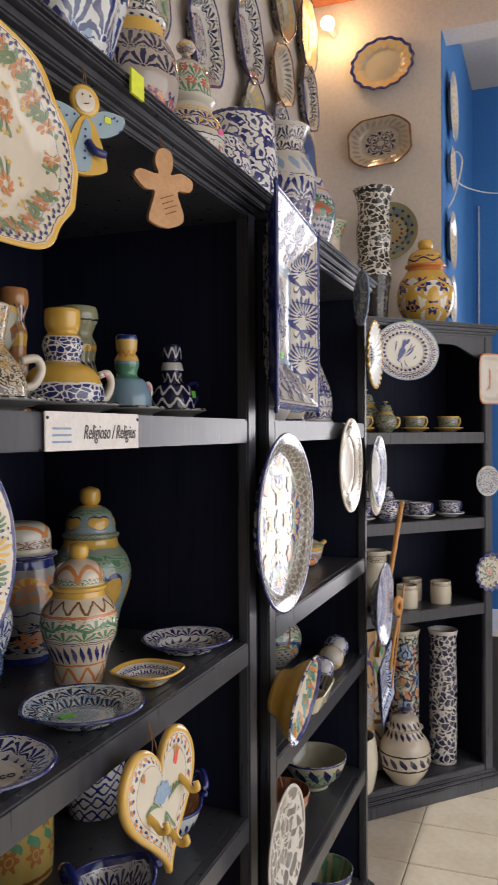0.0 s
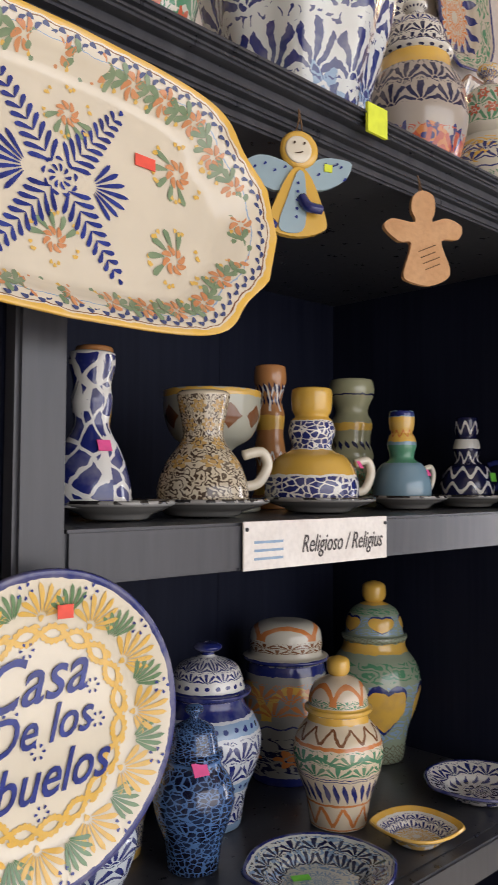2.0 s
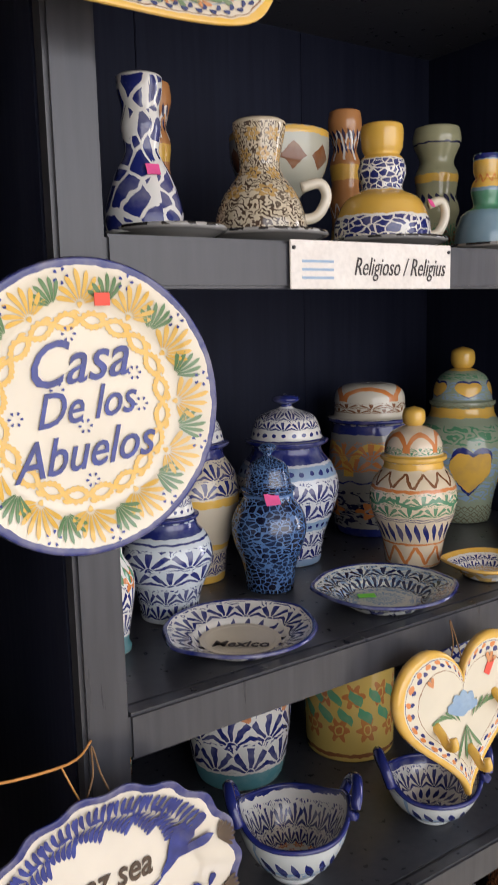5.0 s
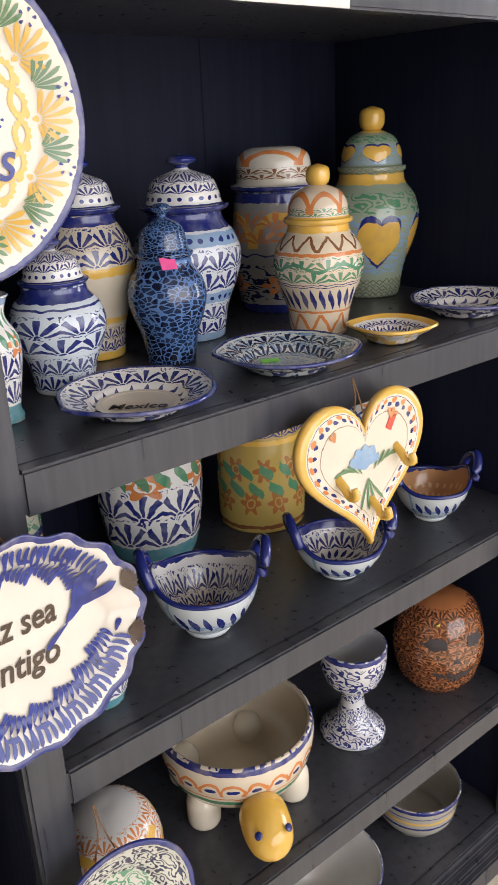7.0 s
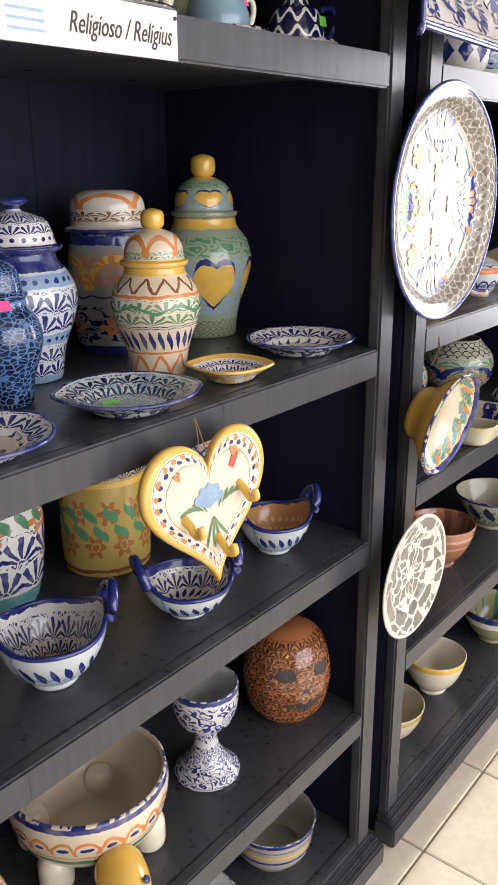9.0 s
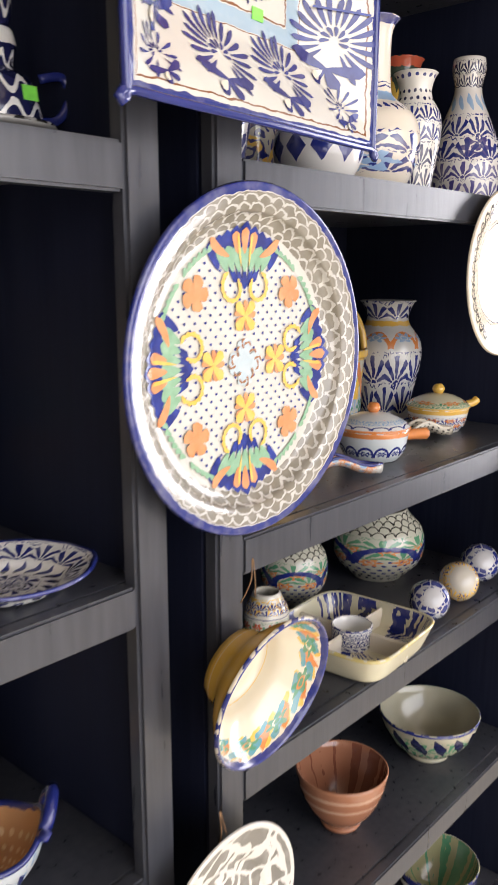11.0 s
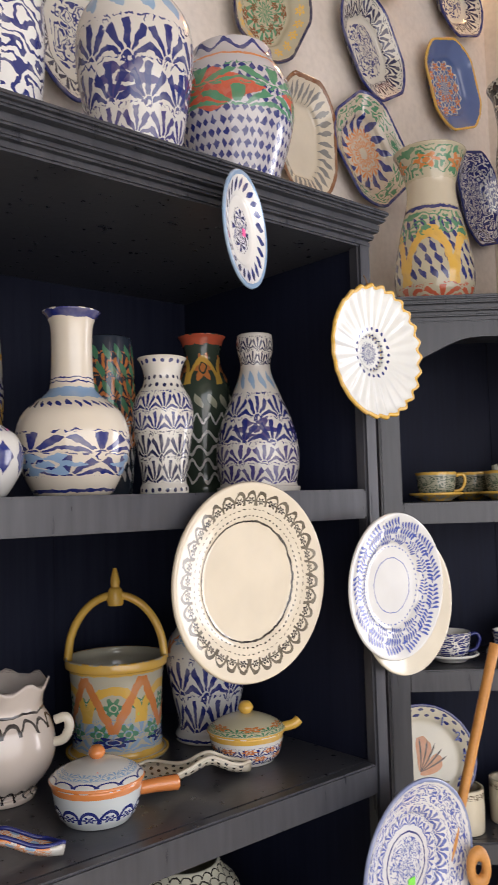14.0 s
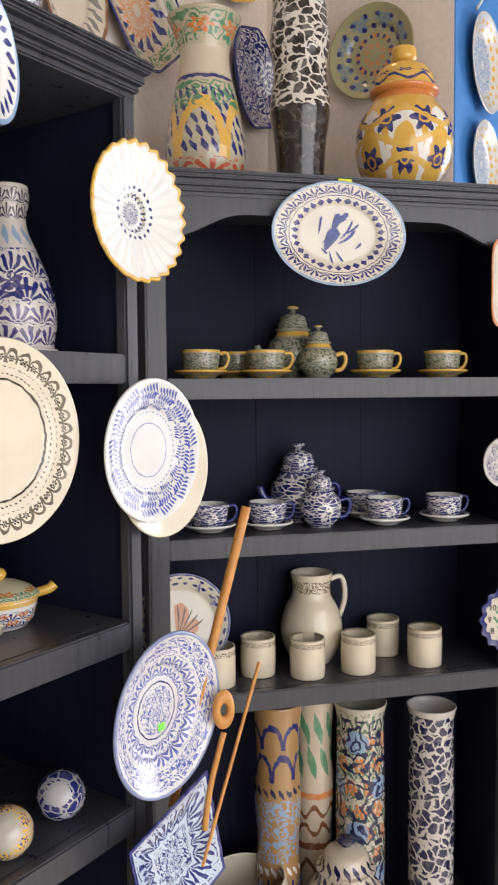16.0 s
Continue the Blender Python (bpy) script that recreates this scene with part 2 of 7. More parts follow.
# ---- mesh helpers ----
def as_mesh(name, verts, faces, mat, uvs=None, smooth=True):
    me = bpy.data.meshes.new(name)
    me.from_pydata([tuple(p) for p in verts], [], faces)
    if uvs is not None:
        layer = me.uv_layers.new(name="UVMap")
        flat = []
        for f, fu in zip(faces, uvs):
            for uv in fu:
                flat.extend(uv)
        layer.data.foreach_set("uv", flat)
    me.materials.append(mat)
    if smooth:
        me.polygons.foreach_set("use_smooth", [True] * len(me.polygons))
    me.update()
    return me


def child(name, me, parent, m=None):
    o = new(name, me)
    o.parent = parent
    if m is not None:
        o.matrix_basis = m
    return o


def box(name, lo, hi, mat, bevel=0.003):
    bm = bmesh.new()
    bmesh.ops.create_cube(bm, size=1)
    for p in bm.verts:
        for i in range(3):
            p.co[i] = lo[i] if p.co[i] < 0 else hi[i]
    if bevel:
        bmesh.ops.bevel(bm, geom=bm.edges[:], offset=bevel, segments=2, affect="EDGES")
    me = bpy.data.meshes.new(name)
    bm.to_mesh(me)
    bm.free()
    me.materials.append(mat)
    return me


def smooth_profile(points, steps=5):
    """A soft line through (r, z) points; a repeated point keeps its corner."""
    out = []
    n = len(points)
    for i in range(n - 1):
        p0, p1, p2, p3 = points[max(i - 1, 0)], points[i], points[i + 1], points[min(i + 2, n - 1)]
        if p1 == p2:
            continue
        for k in range(steps):
            t = k / steps
            out.append(tuple(0.5 * (2 * b + (c - a) * t + (2 * a - 5 * b + 4 * c - d) * t * t + (3 * b - a - 3 * c + d) * t ** 3)
                             for a, b, c, d in zip(p0, p1, p2, p3)))
    out.append(points[-1])
    return [(max(r, 0.0), z) for r, z in out]


def turned(name, rows, mat, shape=None, segs=48, lift=None):
    """A turned or moulded body from rows (r, z, v); shape(angle) -> (x, y) swells the round into another outline."""
    shape = shape or (lambda a: (math.cos(a), math.sin(a)))
    ring = [shape(2 * math.pi * i / segs) for i in range(segs)]
    verts, faces, uvs = [], [], []
    for r, z, v in rows:
        for i in range(segs):
            x, y = ring[i][0] * r, ring[i][1] * r
            verts.append((x, y, z + (lift(x, y, v, 2 * math.pi * i / segs) if lift else 0)))
    for j in range(len(rows) - 1):
        for i in range(segs):
            k = (i + 1) % segs
            faces.append((j * segs + i, j * segs + k, (j + 1) * segs + k, (j + 1) * segs + i))
            a, b, va, vb = i / segs, (i + 1) / segs, rows[j][2], rows[j + 1][2]
            uvs.append(((a, va), (b, va), (b, vb), (a, vb)))
    return as_mesh(name, verts, faces, mat, uvs)


def pot_mesh(name, R, H, profile, mat, wall=0.004, closed=False, segs=44, shape=None, lift=None):
    """profile: (r, z) in shares of R and H, from foot to lip."""
    line = smooth_profile([(0.0, 0.0), (0.0, 0.0)] + [profile[0]] * 2 + profile[1:], 4)
    rows = [(r * R, z * H, min(max(z, 0.0), 1.0)) for r, z in line]
    if closed:
        rows.append((0.0, rows[-1][1], 1.0))
    else:
        outer = [q for q in rows if q[0] > wall]
        rows.append((max(rows[-1][0] - wall * 0.5, 0), rows[-1][1] + wall * 0.4, 1.0))
        for r, z, v in reversed(outer[3::2]):
            rows.append((max(r - wall, 0.0005), max(z, wall), -0.3))
        rows.append((0.0, wall * 1.5, -0.3))
    return turned(name, rows, mat, shape, segs, lift)


def plate_rows(R, depth, flat=0.62, thick=0.005, rim=0.0):
    """Front from the centre out, over the rim, and back along the underside; v runs to 1 at the rim."""
    front = [(0.0, 0.0), (flat * 0.5, 0.0), (flat * 0.92, 0.002), (flat * 1.06, 0.35), (0.86, 0.75), (0.97, 1.0), (1.0, 1.0 + rim)]
    line = smooth_profile(front, 4)
    rows = [(r * R, z * depth, r) for r, z in line]
    rows.append((R + thick * 0.3, depth * (1 + rim) - thick * 0.5, 1.0))
    for r, z in reversed(line[:-1:2]):
        rows.append((max(r * R - thick * 0.2, 0.0), z * depth - thick, 1.2))
    rows[-1] = (0.0, -thick, 1.2)
    return rows


def plate_mesh(name, R, depth, mat, flat=0.62, shape=None, segs=64, thick=0.005, rim=0.0, lift=None):
    return turned(name, plate_rows(R, depth, flat, thick, rim), mat, shape, segs, lift)


def tube(name, pts, rad, mat, closed=False, taper=None):
    """A round bar along a soft line of points."""
    pts = [Vector(p) for p in pts]
    line = []
    n = len(pts)
    for i in range(n - 1):
        a, b, c, d = pts[max(i - 1, 0)], pts[i], pts[i + 1], pts[min(i + 2, n - 1)]
        for k in range(5):
            t = k / 5
            line.append(0.5 * (2 * b + (c - a) * t + (2 * a - 5 * b + 4 * c - d) * t * t + (3 * b - a - 3 * c + d) * t ** 3))
    line.append(pts[-1])
    verts, faces = [], []
    up = Vector((0.31, 0.17, 0.93))
    for i, p in enumerate(line):
        d = (line[min(i + 1, len(line) - 1)] - line[max(i - 1, 0)]).normalized()
        s = d.cross(up).normalized()
        w = s.cross(d)
        rr = rad if taper is None else rad * (1 + (taper - 1) * i / (len(line) - 1))
        verts += [p + (s * math.cos(a) + w * math.sin(a)) * rr for a in [2 * math.pi * k / 8 for k in range(8)]]
    for j in range(len(line) - 1):
        for k in range(8):
            m = (k + 1) % 8
            faces.append((j * 8 + k, j * 8 + m, (j + 1) * 8 + m, (j + 1) * 8 + k))
    faces += [tuple(range(7, -1, -1)), tuple(range((len(line) - 1) * 8, len(line) * 8))]
    uvs = [[(0.5, 0.5)] * len(f) for f in faces]
    return as_mesh(name, verts, faces, mat, uvs)


def thing(name, m, label, category, group=""):
    o = new(name)
    o.matrix_world = m
    o.empty_display_size = 0.05
    return tagged(o, label, category, group)


def on(x, y, z, turn=0):
    return pose(x, y, z + 0.001, 0, 0, turn)


def hung(y, z, x=-0.47, roll=0, lean=0):
    """On a front that faces +x: local x runs along the front, y up, z out."""
    return pose(x, y, z, 90, 0, 90) @ pose(0, 0, 0, lean, 0, roll)


def sticker(parent, x, y, z, mat, w=0.014, h=0.010, rx=0, rz=0, ry=0):
    return child("price_sticker", box("price_sticker", (-w / 2, -h / 2, -0.0004), (w / 2, h / 2, 0.0004), mat, 0), parent, pose(x, y, z, rx, ry, rz))


def writing(parent, text, x, y, z, size, mat, shear=0.0, rz=0, fat=0.0, name="lettering", squeeze=1.0):
    cu = bpy.data.curves.new(name, "FONT")
    cu.body, cu.size, cu.shear, cu.offset = text, size, shear, fat
    cu.align_x, cu.align_y, cu.extrude, cu.resolution_u = "CENTER", "CENTER", 0.0003, 3
    tmp = bpy.data.objects.new(name, cu)
    me = bpy.data.meshes.new_from_object(tmp)
    bpy.data.objects.remove(tmp)
    me.materials.clear()
    me.materials.append(mat)
    return child(name, me, parent, pose(x, y, z, 0, 0, rz) @ Matrix.Diagonal((squeeze, 1, 1, 1)))


def strokes(parent, name, marks, mat, height):
    """Brush marks in the glaze, one thin proud mesh: each mark is (x, y, length, width, angle, bend); height(x, y) is the glaze under them."""
    verts, faces = [], []
    n = 8
    for num, (x, y, ln, wd, ang, bend) in enumerate(marks):
        b = len(verts)
        ca, sa = math.cos(ang), math.sin(ang)
        for i in range(n + 1):
            t = i / n
            w = wd * 0.58 * t ** 0.7 * math.sqrt(max(0.0, 1 - t ** 5)) + wd * 0.05
            lx, ly = ln * t, bend * ln * t * t
            for s in (-1, 1):
                px, py = x + ca * lx - sa * (ly + s * w), y + sa * lx + ca * (ly + s * w)
                verts.append((px, py, height(px, py) + 0.0008 + 0.00003 * (num % 7)))
        for i in range(n):
            k = b + 2 * i
            faces.append((k, k + 2, k + 3, k + 1))
    return tagged(child(name, as_mesh(name, verts, faces, mat), parent), kind="stuff")


def sprig(marks, x, y, ang, length, n, leaf, width, curl=0.0):
    """Leaf strokes in pairs along a curling stem."""
    for k in range(n):
        marks.append((x, y, leaf * (1 - 0.4 * k / n), width, ang + 0.85, 0.25))
        marks.append((x, y, leaf * (1 - 0.4 * k / n), width, ang - 0.85, -0.25))
        x, y, ang = x + length / n * math.cos(ang), y + length / n * math.sin(ang), ang + curl / n
    marks.append((x, y, leaf * 0.8, width, ang, 0.0))


def plate_height(R, depth, flat=0.62, sx=1.0, sy=1.0):
    rows = [(r, z) for r, z, v in plate_rows(R, depth, flat) if v <= 1.0][:-1]
    rs, zs = [r for r, z in rows], [z for r, z in rows]
    return lambda x, y: float(np.interp(math.hypot(x / sx, y / sy), rs, zs))


# ---- the room ----
def slab(name, lo, hi, mat, label="", bevel=0.0):
    o = new(name, box(name, lo, hi, mat, bevel))
    return tagged(o, label, "", "", "structure")


slab("floor", (-1.2, -2.7, FLOOR - 0.2), (3.0, 6.8, FLOOR - 0.003), grout, "tiled floor with dark grout")
slab("wall_west", (-1.2, -2.7, FLOOR), (-1.0, 3.7, 3.62), plaster, "warm white plaster wall hung with plates")
slab("wall_south", (-1.2, -2.9, FLOOR), (3.0, -2.7, 3.62), plaster, "plain white plaster wall")
slab("wall_north", (-1.2, 3.7, FLOOR), (-0.415, 3.86, 3.62), plaster, "warm white plaster wall beside a blue opening")
slab("wall_north_lintel", (-0.415, 3.7, 3.30), (1.9, 3.86, 3.62), plaster, "plaster above the blue opening")
slab("wall_north_end", (1.9, 3.7, FLOOR), (2.8, 3.86, 3.62), plaster, "white plaster wall")
slab("ceiling", (-1.2, -2.9, 3.62), (3.0, 6.8, 3.8), ceiling_paint, "pale plaster ceiling")
slab("trim_beam", (-0.998, 3.50, 3.50), (2.7, 3.697, 3.618), orange_paint, "orange painted beam under the ceiling", 0.006)
# the street side is open in the middle
slab("wall_east_a", (2.8, -2.7, FLOOR), (3.0, -1.1, 3.62), plaster, "white plaster wall")
slab("wall_east_b", (2.8, 3.5, FLOOR), (3.0, 6.8, 3.62), plaster, "white plaster wall")
slab("wall_east_lintel", (2.8, -1.1, 2.9), (3.0, 3.5, 3.62), plaster, "plaster above the street opening")
slab("wall_blue_jamb", (-0.6, 3.86, FLOOR), (-0.415, 6.6, 3.62), plaster_blue, "bright blue painted wall hung with plates")
slab("wall_blue_reveal", (-0.419, 3.704, FLOOR), (-0.411, 3.86, 3.30), plaster_blue, "blue painted reveal")
slab("wall_blue_far", (-0.6, 5.2, FLOOR), (0.30, 5.4, 3.62), plaster_blue, "bright blue painted wall")
slab("wall_blue_lintel", (-0.6, 6.6, 2.9), (3.0, 6.8, 3.62), plaster_blue, "blue painted wall above the patio door")
slab("wall_blue_end", (2.2, 6.6, FLOOR), (3.0, 6.8, 3.62), plaster_blue, "blue painted wall")
slab("ground", (-60, -60, -0.4), (60, 60, -0.2), grout, "ground outside")


# ---- shelving ----
def cabinet(m, width, depth, tops, top, label, post=0.045, right_post=0.045, lip=0.6, valance=False):
    """Front on local y = 0, depth towards +y, width along x. tops: heights of the shelf tops."""
    c = thing("shelf_unit", m, label, "shelf", "black shelf units")
    base = FLOOR
    t = 0.022
    for x in (0.0, width - t):
        child("side_panel", box("side_panel", (x, 0.022, base), (x + t, depth, top - 0.03), paint_navy), c)
    n = 3
    for i in range(n):
        a, b = t + (width - 2 * t) * i / n, t + (width - 2 * t) * (i + 1) / n
        child("back_board", box("back_board", (a + 0.0003, depth - 0.014 - 0.001 * (i % 2), base), (b - 0.0003, depth, top - 0.03), paint_navy, 0.001), c)
    for x, w in ((0.0, post), (width - right_post, right_post)):
        child("post", box("post", (x, -0.001, base), (x + w, 0.022, top - 0.045), paint_black, 0.004), c)
    for z in tops:
        child("shelf", box("shelf", (t, 0.021, z - 0.022), (width - t, depth - 0.016, z), paint_black, 0.002), c)
        child("shelf_edge", box("shelf_edge", (post, 0.0, z - 0.045), (width - right_post, 0.021, z + 0.0005), paint_black, 0.003), c)
    # stepped cornice round front and sides
    steps = [(0.0, -0.052, -0.040), (0.008, -0.040, -0.030), (0.018, -0.030, -0.016), (0.030, -0.016, -0.008), (0.036, -0.008, 0.0)]
    for out, z0, z1 in steps:
        child("cornice", box("cornice", (-out * 0.6, -out - 0.002, top + z0), (width + out * lip, depth - 0.001, top + z1), paint_black, 0.003), c)
    for out, z0, z1 in [(0.03, 0.0, 0.05), (0.02, 0.05, 0.062), (0.01, 0.062, 0.072)]:
        child("plinth", box("plinth", (-out * 0.6, -out, base + z0), (width + out * 0.6, 0.02, base + z1), paint_black, 0.004), c)
    if valance:
        pts, nseg = [], 40
        for i in range(nseg + 1):
            x = post + (width - 2 * post) * i / nseg
            k = min(i, nseg - i) / nseg
            drop = 0.035 + 0.055 * max(0.0, math.cos(min(k / 0.22, 1) * math.pi) * 0.5 + 0.5)
            pts.append((x, drop))
        verts, faces = [], []
        for x, d in pts:
            for y in (0.002, 0.018):
                verts += [(x, y, top - 0.05), (x, y, top - 0.05 - d)]
        for i in range(nseg):
            a, b = 4 * i, 4 * i + 4
            faces += [(a, a + 1, b + 1, b), (a + 3, a + 2, b + 2, b + 3), (a + 1, a + 3, b + 3, b + 1)]
        child("valance", as_mesh("valance", verts, faces, paint_black, smooth=False), c)
    return c


A0, A1, B0, B1 = 0.555, 1.505, 1.578, 2.522
cabinet(pose(-0.5, A0, 0, 0, 0, 90), A1 - A0, 0.49, [1.545, 1.115, 0.775, 0.415, 0.115], 1.985, "black painted wooden shelf unit full of painted pottery")
cabinet(pose(-0.5, B0, 0, 0, 0, 90), B1 - B0, 0.49, [1.545, 1.125, 0.825, 0.465, 0.115], 1.985, "black painted wooden shelf unit with vases and bowls", right_post=0.030, lip=0.2)
CW = 0.90
C_AT = pose(-0.80, 2.885, 0, 0, 0, 47)
cabinet(C_AT, CW, 0.28, [1.515, 1.16, 0.803, 0.125], 1.958, "black painted corner shelf unit with cups and tall vases", valance=True)
cabinet(pose(-0.56, -0.45, 0, 0, 0, 90), 0.93, 0.42, [1.545, 1.115, 0.775, 0.415, 0.115], 1.985, "empty black painted wooden shelf unit")


def in_c(u, d, z, turn=0):
    """A place in the corner unit: u along the front, d behind it."""
    return C_AT @ pose(u, d, z + 0.001, 0, 0, turn)


# ---- pottery: shapes in shares of radius and height ----
P_GINGER = [(0.62, 0.0), (0.64, 0.03), (0.72, 0.25), (0.92, 0.48), (1.0, 0.66), (0.90, 0.82), (0.70, 0.93), (0.66, 1.0)]
P_LID = [(0.86, 0.0), (0.98, 0.06), (1.0, 0.12), (0.86, 0.16), (0.80, 0.35), (0.66, 0.58), (0.30, 0.70), (0.17, 0.74), (0.15, 0.80), (0.30, 0.86), (0.33, 0.92), (0.22, 0.98), (0.02, 1.0)]
P_BARREL = [(0.78, 0.0), (0.84, 0.05), (0.95, 0.3), (1.0, 0.6), (0.93, 0.9), (0.88, 1.0)]
P_BOTTLE = [(0.62, 0.0), (0.72, 0.03), (0.95, 0.18), (1.0, 0.32), (0.86, 0.45), (0.48, 0.55), (0.38, 0.62), (0.36, 0.85), (0.40, 0.95), (0.52, 1.0)]
P_VASE = [(0.78, 0.0), (0.80, 0.04), (0.72, 0.10), (0.85, 0.30), (1.0, 0.52), (0.95, 0.68), (0.66, 0.80), (0.60, 0.88), (0.72, 0.97), (0.82, 1.0)]
P_DEER = [(0.98, 0.0), (1.0, 0.03), (0.92, 0.05), (1.0, 0.22), (0.88, 0.42), (0.58, 0.62), (0.40, 0.74), (0.36, 0.82), (0.44, 0.92), (0.42, 1.0)]
P_JUG = [(0.95, 0.0), (1.0, 0.04), (0.98, 0.18), (0.80, 0.38), (0.50, 0.55), (0.44, 0.66), (0.52, 0.84), (0.58, 0.97), (0.55, 1.0)]
P_CANDLE = [(0.98, 0.0), (1.0, 0.05), (0.98, 0.20), (0.78, 0.38), (0.45, 0.46), (0.43, 0.52), (0.50, 0.62), (0.44, 0.72), (0.36, 0.76), (0.42, 0.82), (0.44, 0.95), (0.42, 1.0)]
P_STICK = [(0.95, 0.0), (1.0, 0.06), (0.80, 0.14), (0.72, 0.30), (0.85, 0.40), (0.72, 0.52), (0.80, 0.66), (0.62, 0.76), (0.88, 0.90), (0.82, 1.0)]
P_TALL = [(0.92, 0.0), (0.95, 0.03), (0.86, 0.08), (0.92, 0.25), (0.84, 0.42), (0.94, 0.6), (0.84, 0.78), (0.92, 0.92), (1.0, 1.0)]
P_TUBE = [(0.86, 0.0), (0.90, 0.05), (0.92, 0.5), (0.88, 0.88), (0.90, 0.95), (1.0, 1.0)]
P_BOWL = [(0.42, 0.0), (0.45, 0.06), (0.44, 0.10), (0.72, 0.35), (0.92, 0.70), (1.0, 1.0)]
P_CUP = [(0.70, 0.0), (0.74, 0.06), (0.88, 0.3), (0.95, 0.7), (1.0, 1.0)]
P_MUG = [(0.93, 0.0), (0.98, 0.05), (1.0, 0.5), (0.98, 0.95), (0.97, 1.0)]
P_GLOBE = [(0.55, 0.0), (0.62, 0.05), (0.90, 0.25), (1.0, 0.5), (0.92, 0.74), (0.70, 0.90), (0.60, 1.0)]
P_PITCHER = [(0.62, 0.0), (0.70, 0.04), (0.95, 0.22), (1.0, 0.42), (0.84, 0.62), (0.64, 0.74), (0.62, 0.86), (0.68, 1.0)]
P_GOBLET = [(0.95, 0.0), (1.0, 0.04), (0.70, 0.14), (0.42, 0.28), (0.34, 0.42), (0.44, 0.52), (0.80, 0.62), (0.98, 0.80), (1.0, 1.0)]
P_FLARE = [(0.80, 0.0), (0.84, 0.03), (0.98, 0.12), (1.0, 0.25), (0.80, 0.52), (0.64, 0.68), (0.62, 0.80), (0.80, 0.94), (0.92, 1.0)]
P_LEAFV = [(0.62, 0.0), (0.70, 0.03), (0.78, 0.20), (0.92, 0.36), (0.80, 0.50), (0.90, 0.66), (0.80, 0.80), (0.90, 0.94), (1.08, 1.0)]


def pot(name, m, R, H, profile, mat, label, category, group="", closed=False, **kw):
    o = thing(name, m, label, category, group)
    child("body", pot_mesh("body", R, H, profile, mat, closed=closed, **kw), o)
    return o


def handle(parent, r, z0, z1, out, mat, side=0.0, rad=0.005):
    a = radians(side)
    c, q = math.cos(a), math.sin(a)
    pts = [(r, z1), (r + out * 0.75, z1 + 0.004), (r + out, (z0 + z1) / 2 + 0.006), (r + out * 0.6, z0 + 0.004), (r - 0.002, z0)]
    return child("handle", tube("handle", [(d * c, d * q, z) for d, z in pts], rad, mat), parent)


def lidded(name, m, R, H, split, body_mat, lid_mat, label, category="jar", knob_mat=None, profile=None, lid_r=0.72, lid_line=None):
    """A jar with a lid: the body takes the share split of the height."""
    o = thing(name, m, label, category)
    child("body", pot_mesh("body", R, H * split, profile or P_GINGER, body_mat), o)
    lh = H * (1 - split)
    if knob_mat is None:
        child("lid", pot_mesh("lid", R * lid_r, lh, lid_line or P_LID, lid_mat, closed=True), o, pose(0, 0, H * split))
    else:
        dome = [(0.9, 0.0), (1.0, 0.06), (1.0, 0.16), (0.90, 0.2), (0.86, 0.5), (0.66, 0.82), (0.2, 1.0)]
        child("lid", pot_mesh("lid", R * lid_r, lh * 0.66, dome, lid_mat, closed=True), o, pose(0, 0, H * split))
        ball = [(0.5, 0.0), (0.9, 0.2), (1.0, 0.5), (0.85, 0.85), (0.1, 1.0)]
        child("knob", pot_mesh("knob", R * 0.26, lh * 0.38, ball, knob_mat, closed=True, segs=20), o, pose(0, 0, H * split + lh * 0.62))
    return o


# glazes for pots (v runs from foot to lip)
g_bw = glaze("blue leaves on white", WHITE, [(0.04, 0.2, BLUE, "petal", 14, 1), (0.24, 0.58, BLUE, "fan", 5, 1), (0.6, 0.64, BLUE, "plain", 1, 1), (0.66, 0.92, BLUE, "fan", 6, 1), (0.95, 1.0, BLUE, "plain", 1, 1)])
g_bw2 = glaze("cobalt scrollwork on white", WHITE, [(0.03, 0.97, BLUE, "scroll", 7, 5), (0.97, 1.0, BLUE, "plain", 1, 1)])
g_bwleaf = glaze("white leaves on cobalt", WHITE, [(0.02, 0.98, BLUE, "leaf", 9, 6), (0.97, 1.0, BLUE, "plain", 1, 1)])
g_bwbig = glaze("large cobalt leaves", WHITE, [(0.02, 0.99, BLUE, "leaf", 5, 3.5)])
g_blackleaf = glaze("black with white leaves", (0.70, 0.67, 0.60), [(0.0, 1.0, BLACK, "leaf", 8, 14), (0.0, 0.34, BLACK, "plain", 1, 1), (0.93, 1.0, BLACK, "line", 1, 1)])
g_blueleaf = glaze("dark leaves on blue", (0.10, 0.20, 0.42), [(0.0, 0.98, (0.008, 0.010, 0.03), "leaf", 16, 12)])
g_dotblue = glaze("blue bands and dots", (0.62, 0.65, 0.68), [(0.0, 0.06, PALE, "plain", 1, 1), (0.06, 0.30, BLUE, "fan", 6, 1), (0.31, 0.40, PALE, "plain", 1, 1), (0.32, 0.39, BLUE, "dots", 30, 1), (0.42, 0.74, BLUE, "fan", 7, 1), (0.76, 0.86, PALE, "plain", 1, 1), (0.77, 0.85, BLUE, "dots", 28, 1), (0.88, 1.0, BLUE, "plain", 1, 1)])
g_lid_bw = glaze("blue fan lid", WHITE, [(0.0, 0.16, BLUE, "plain", 1, 1), (0.18, 0.34, BLUE, "dots", 22, 1), (0.36, 0.72, BLUE, "fan", 7, 1), (0.76, 1.0, BLUE, "plain", 1, 1)])
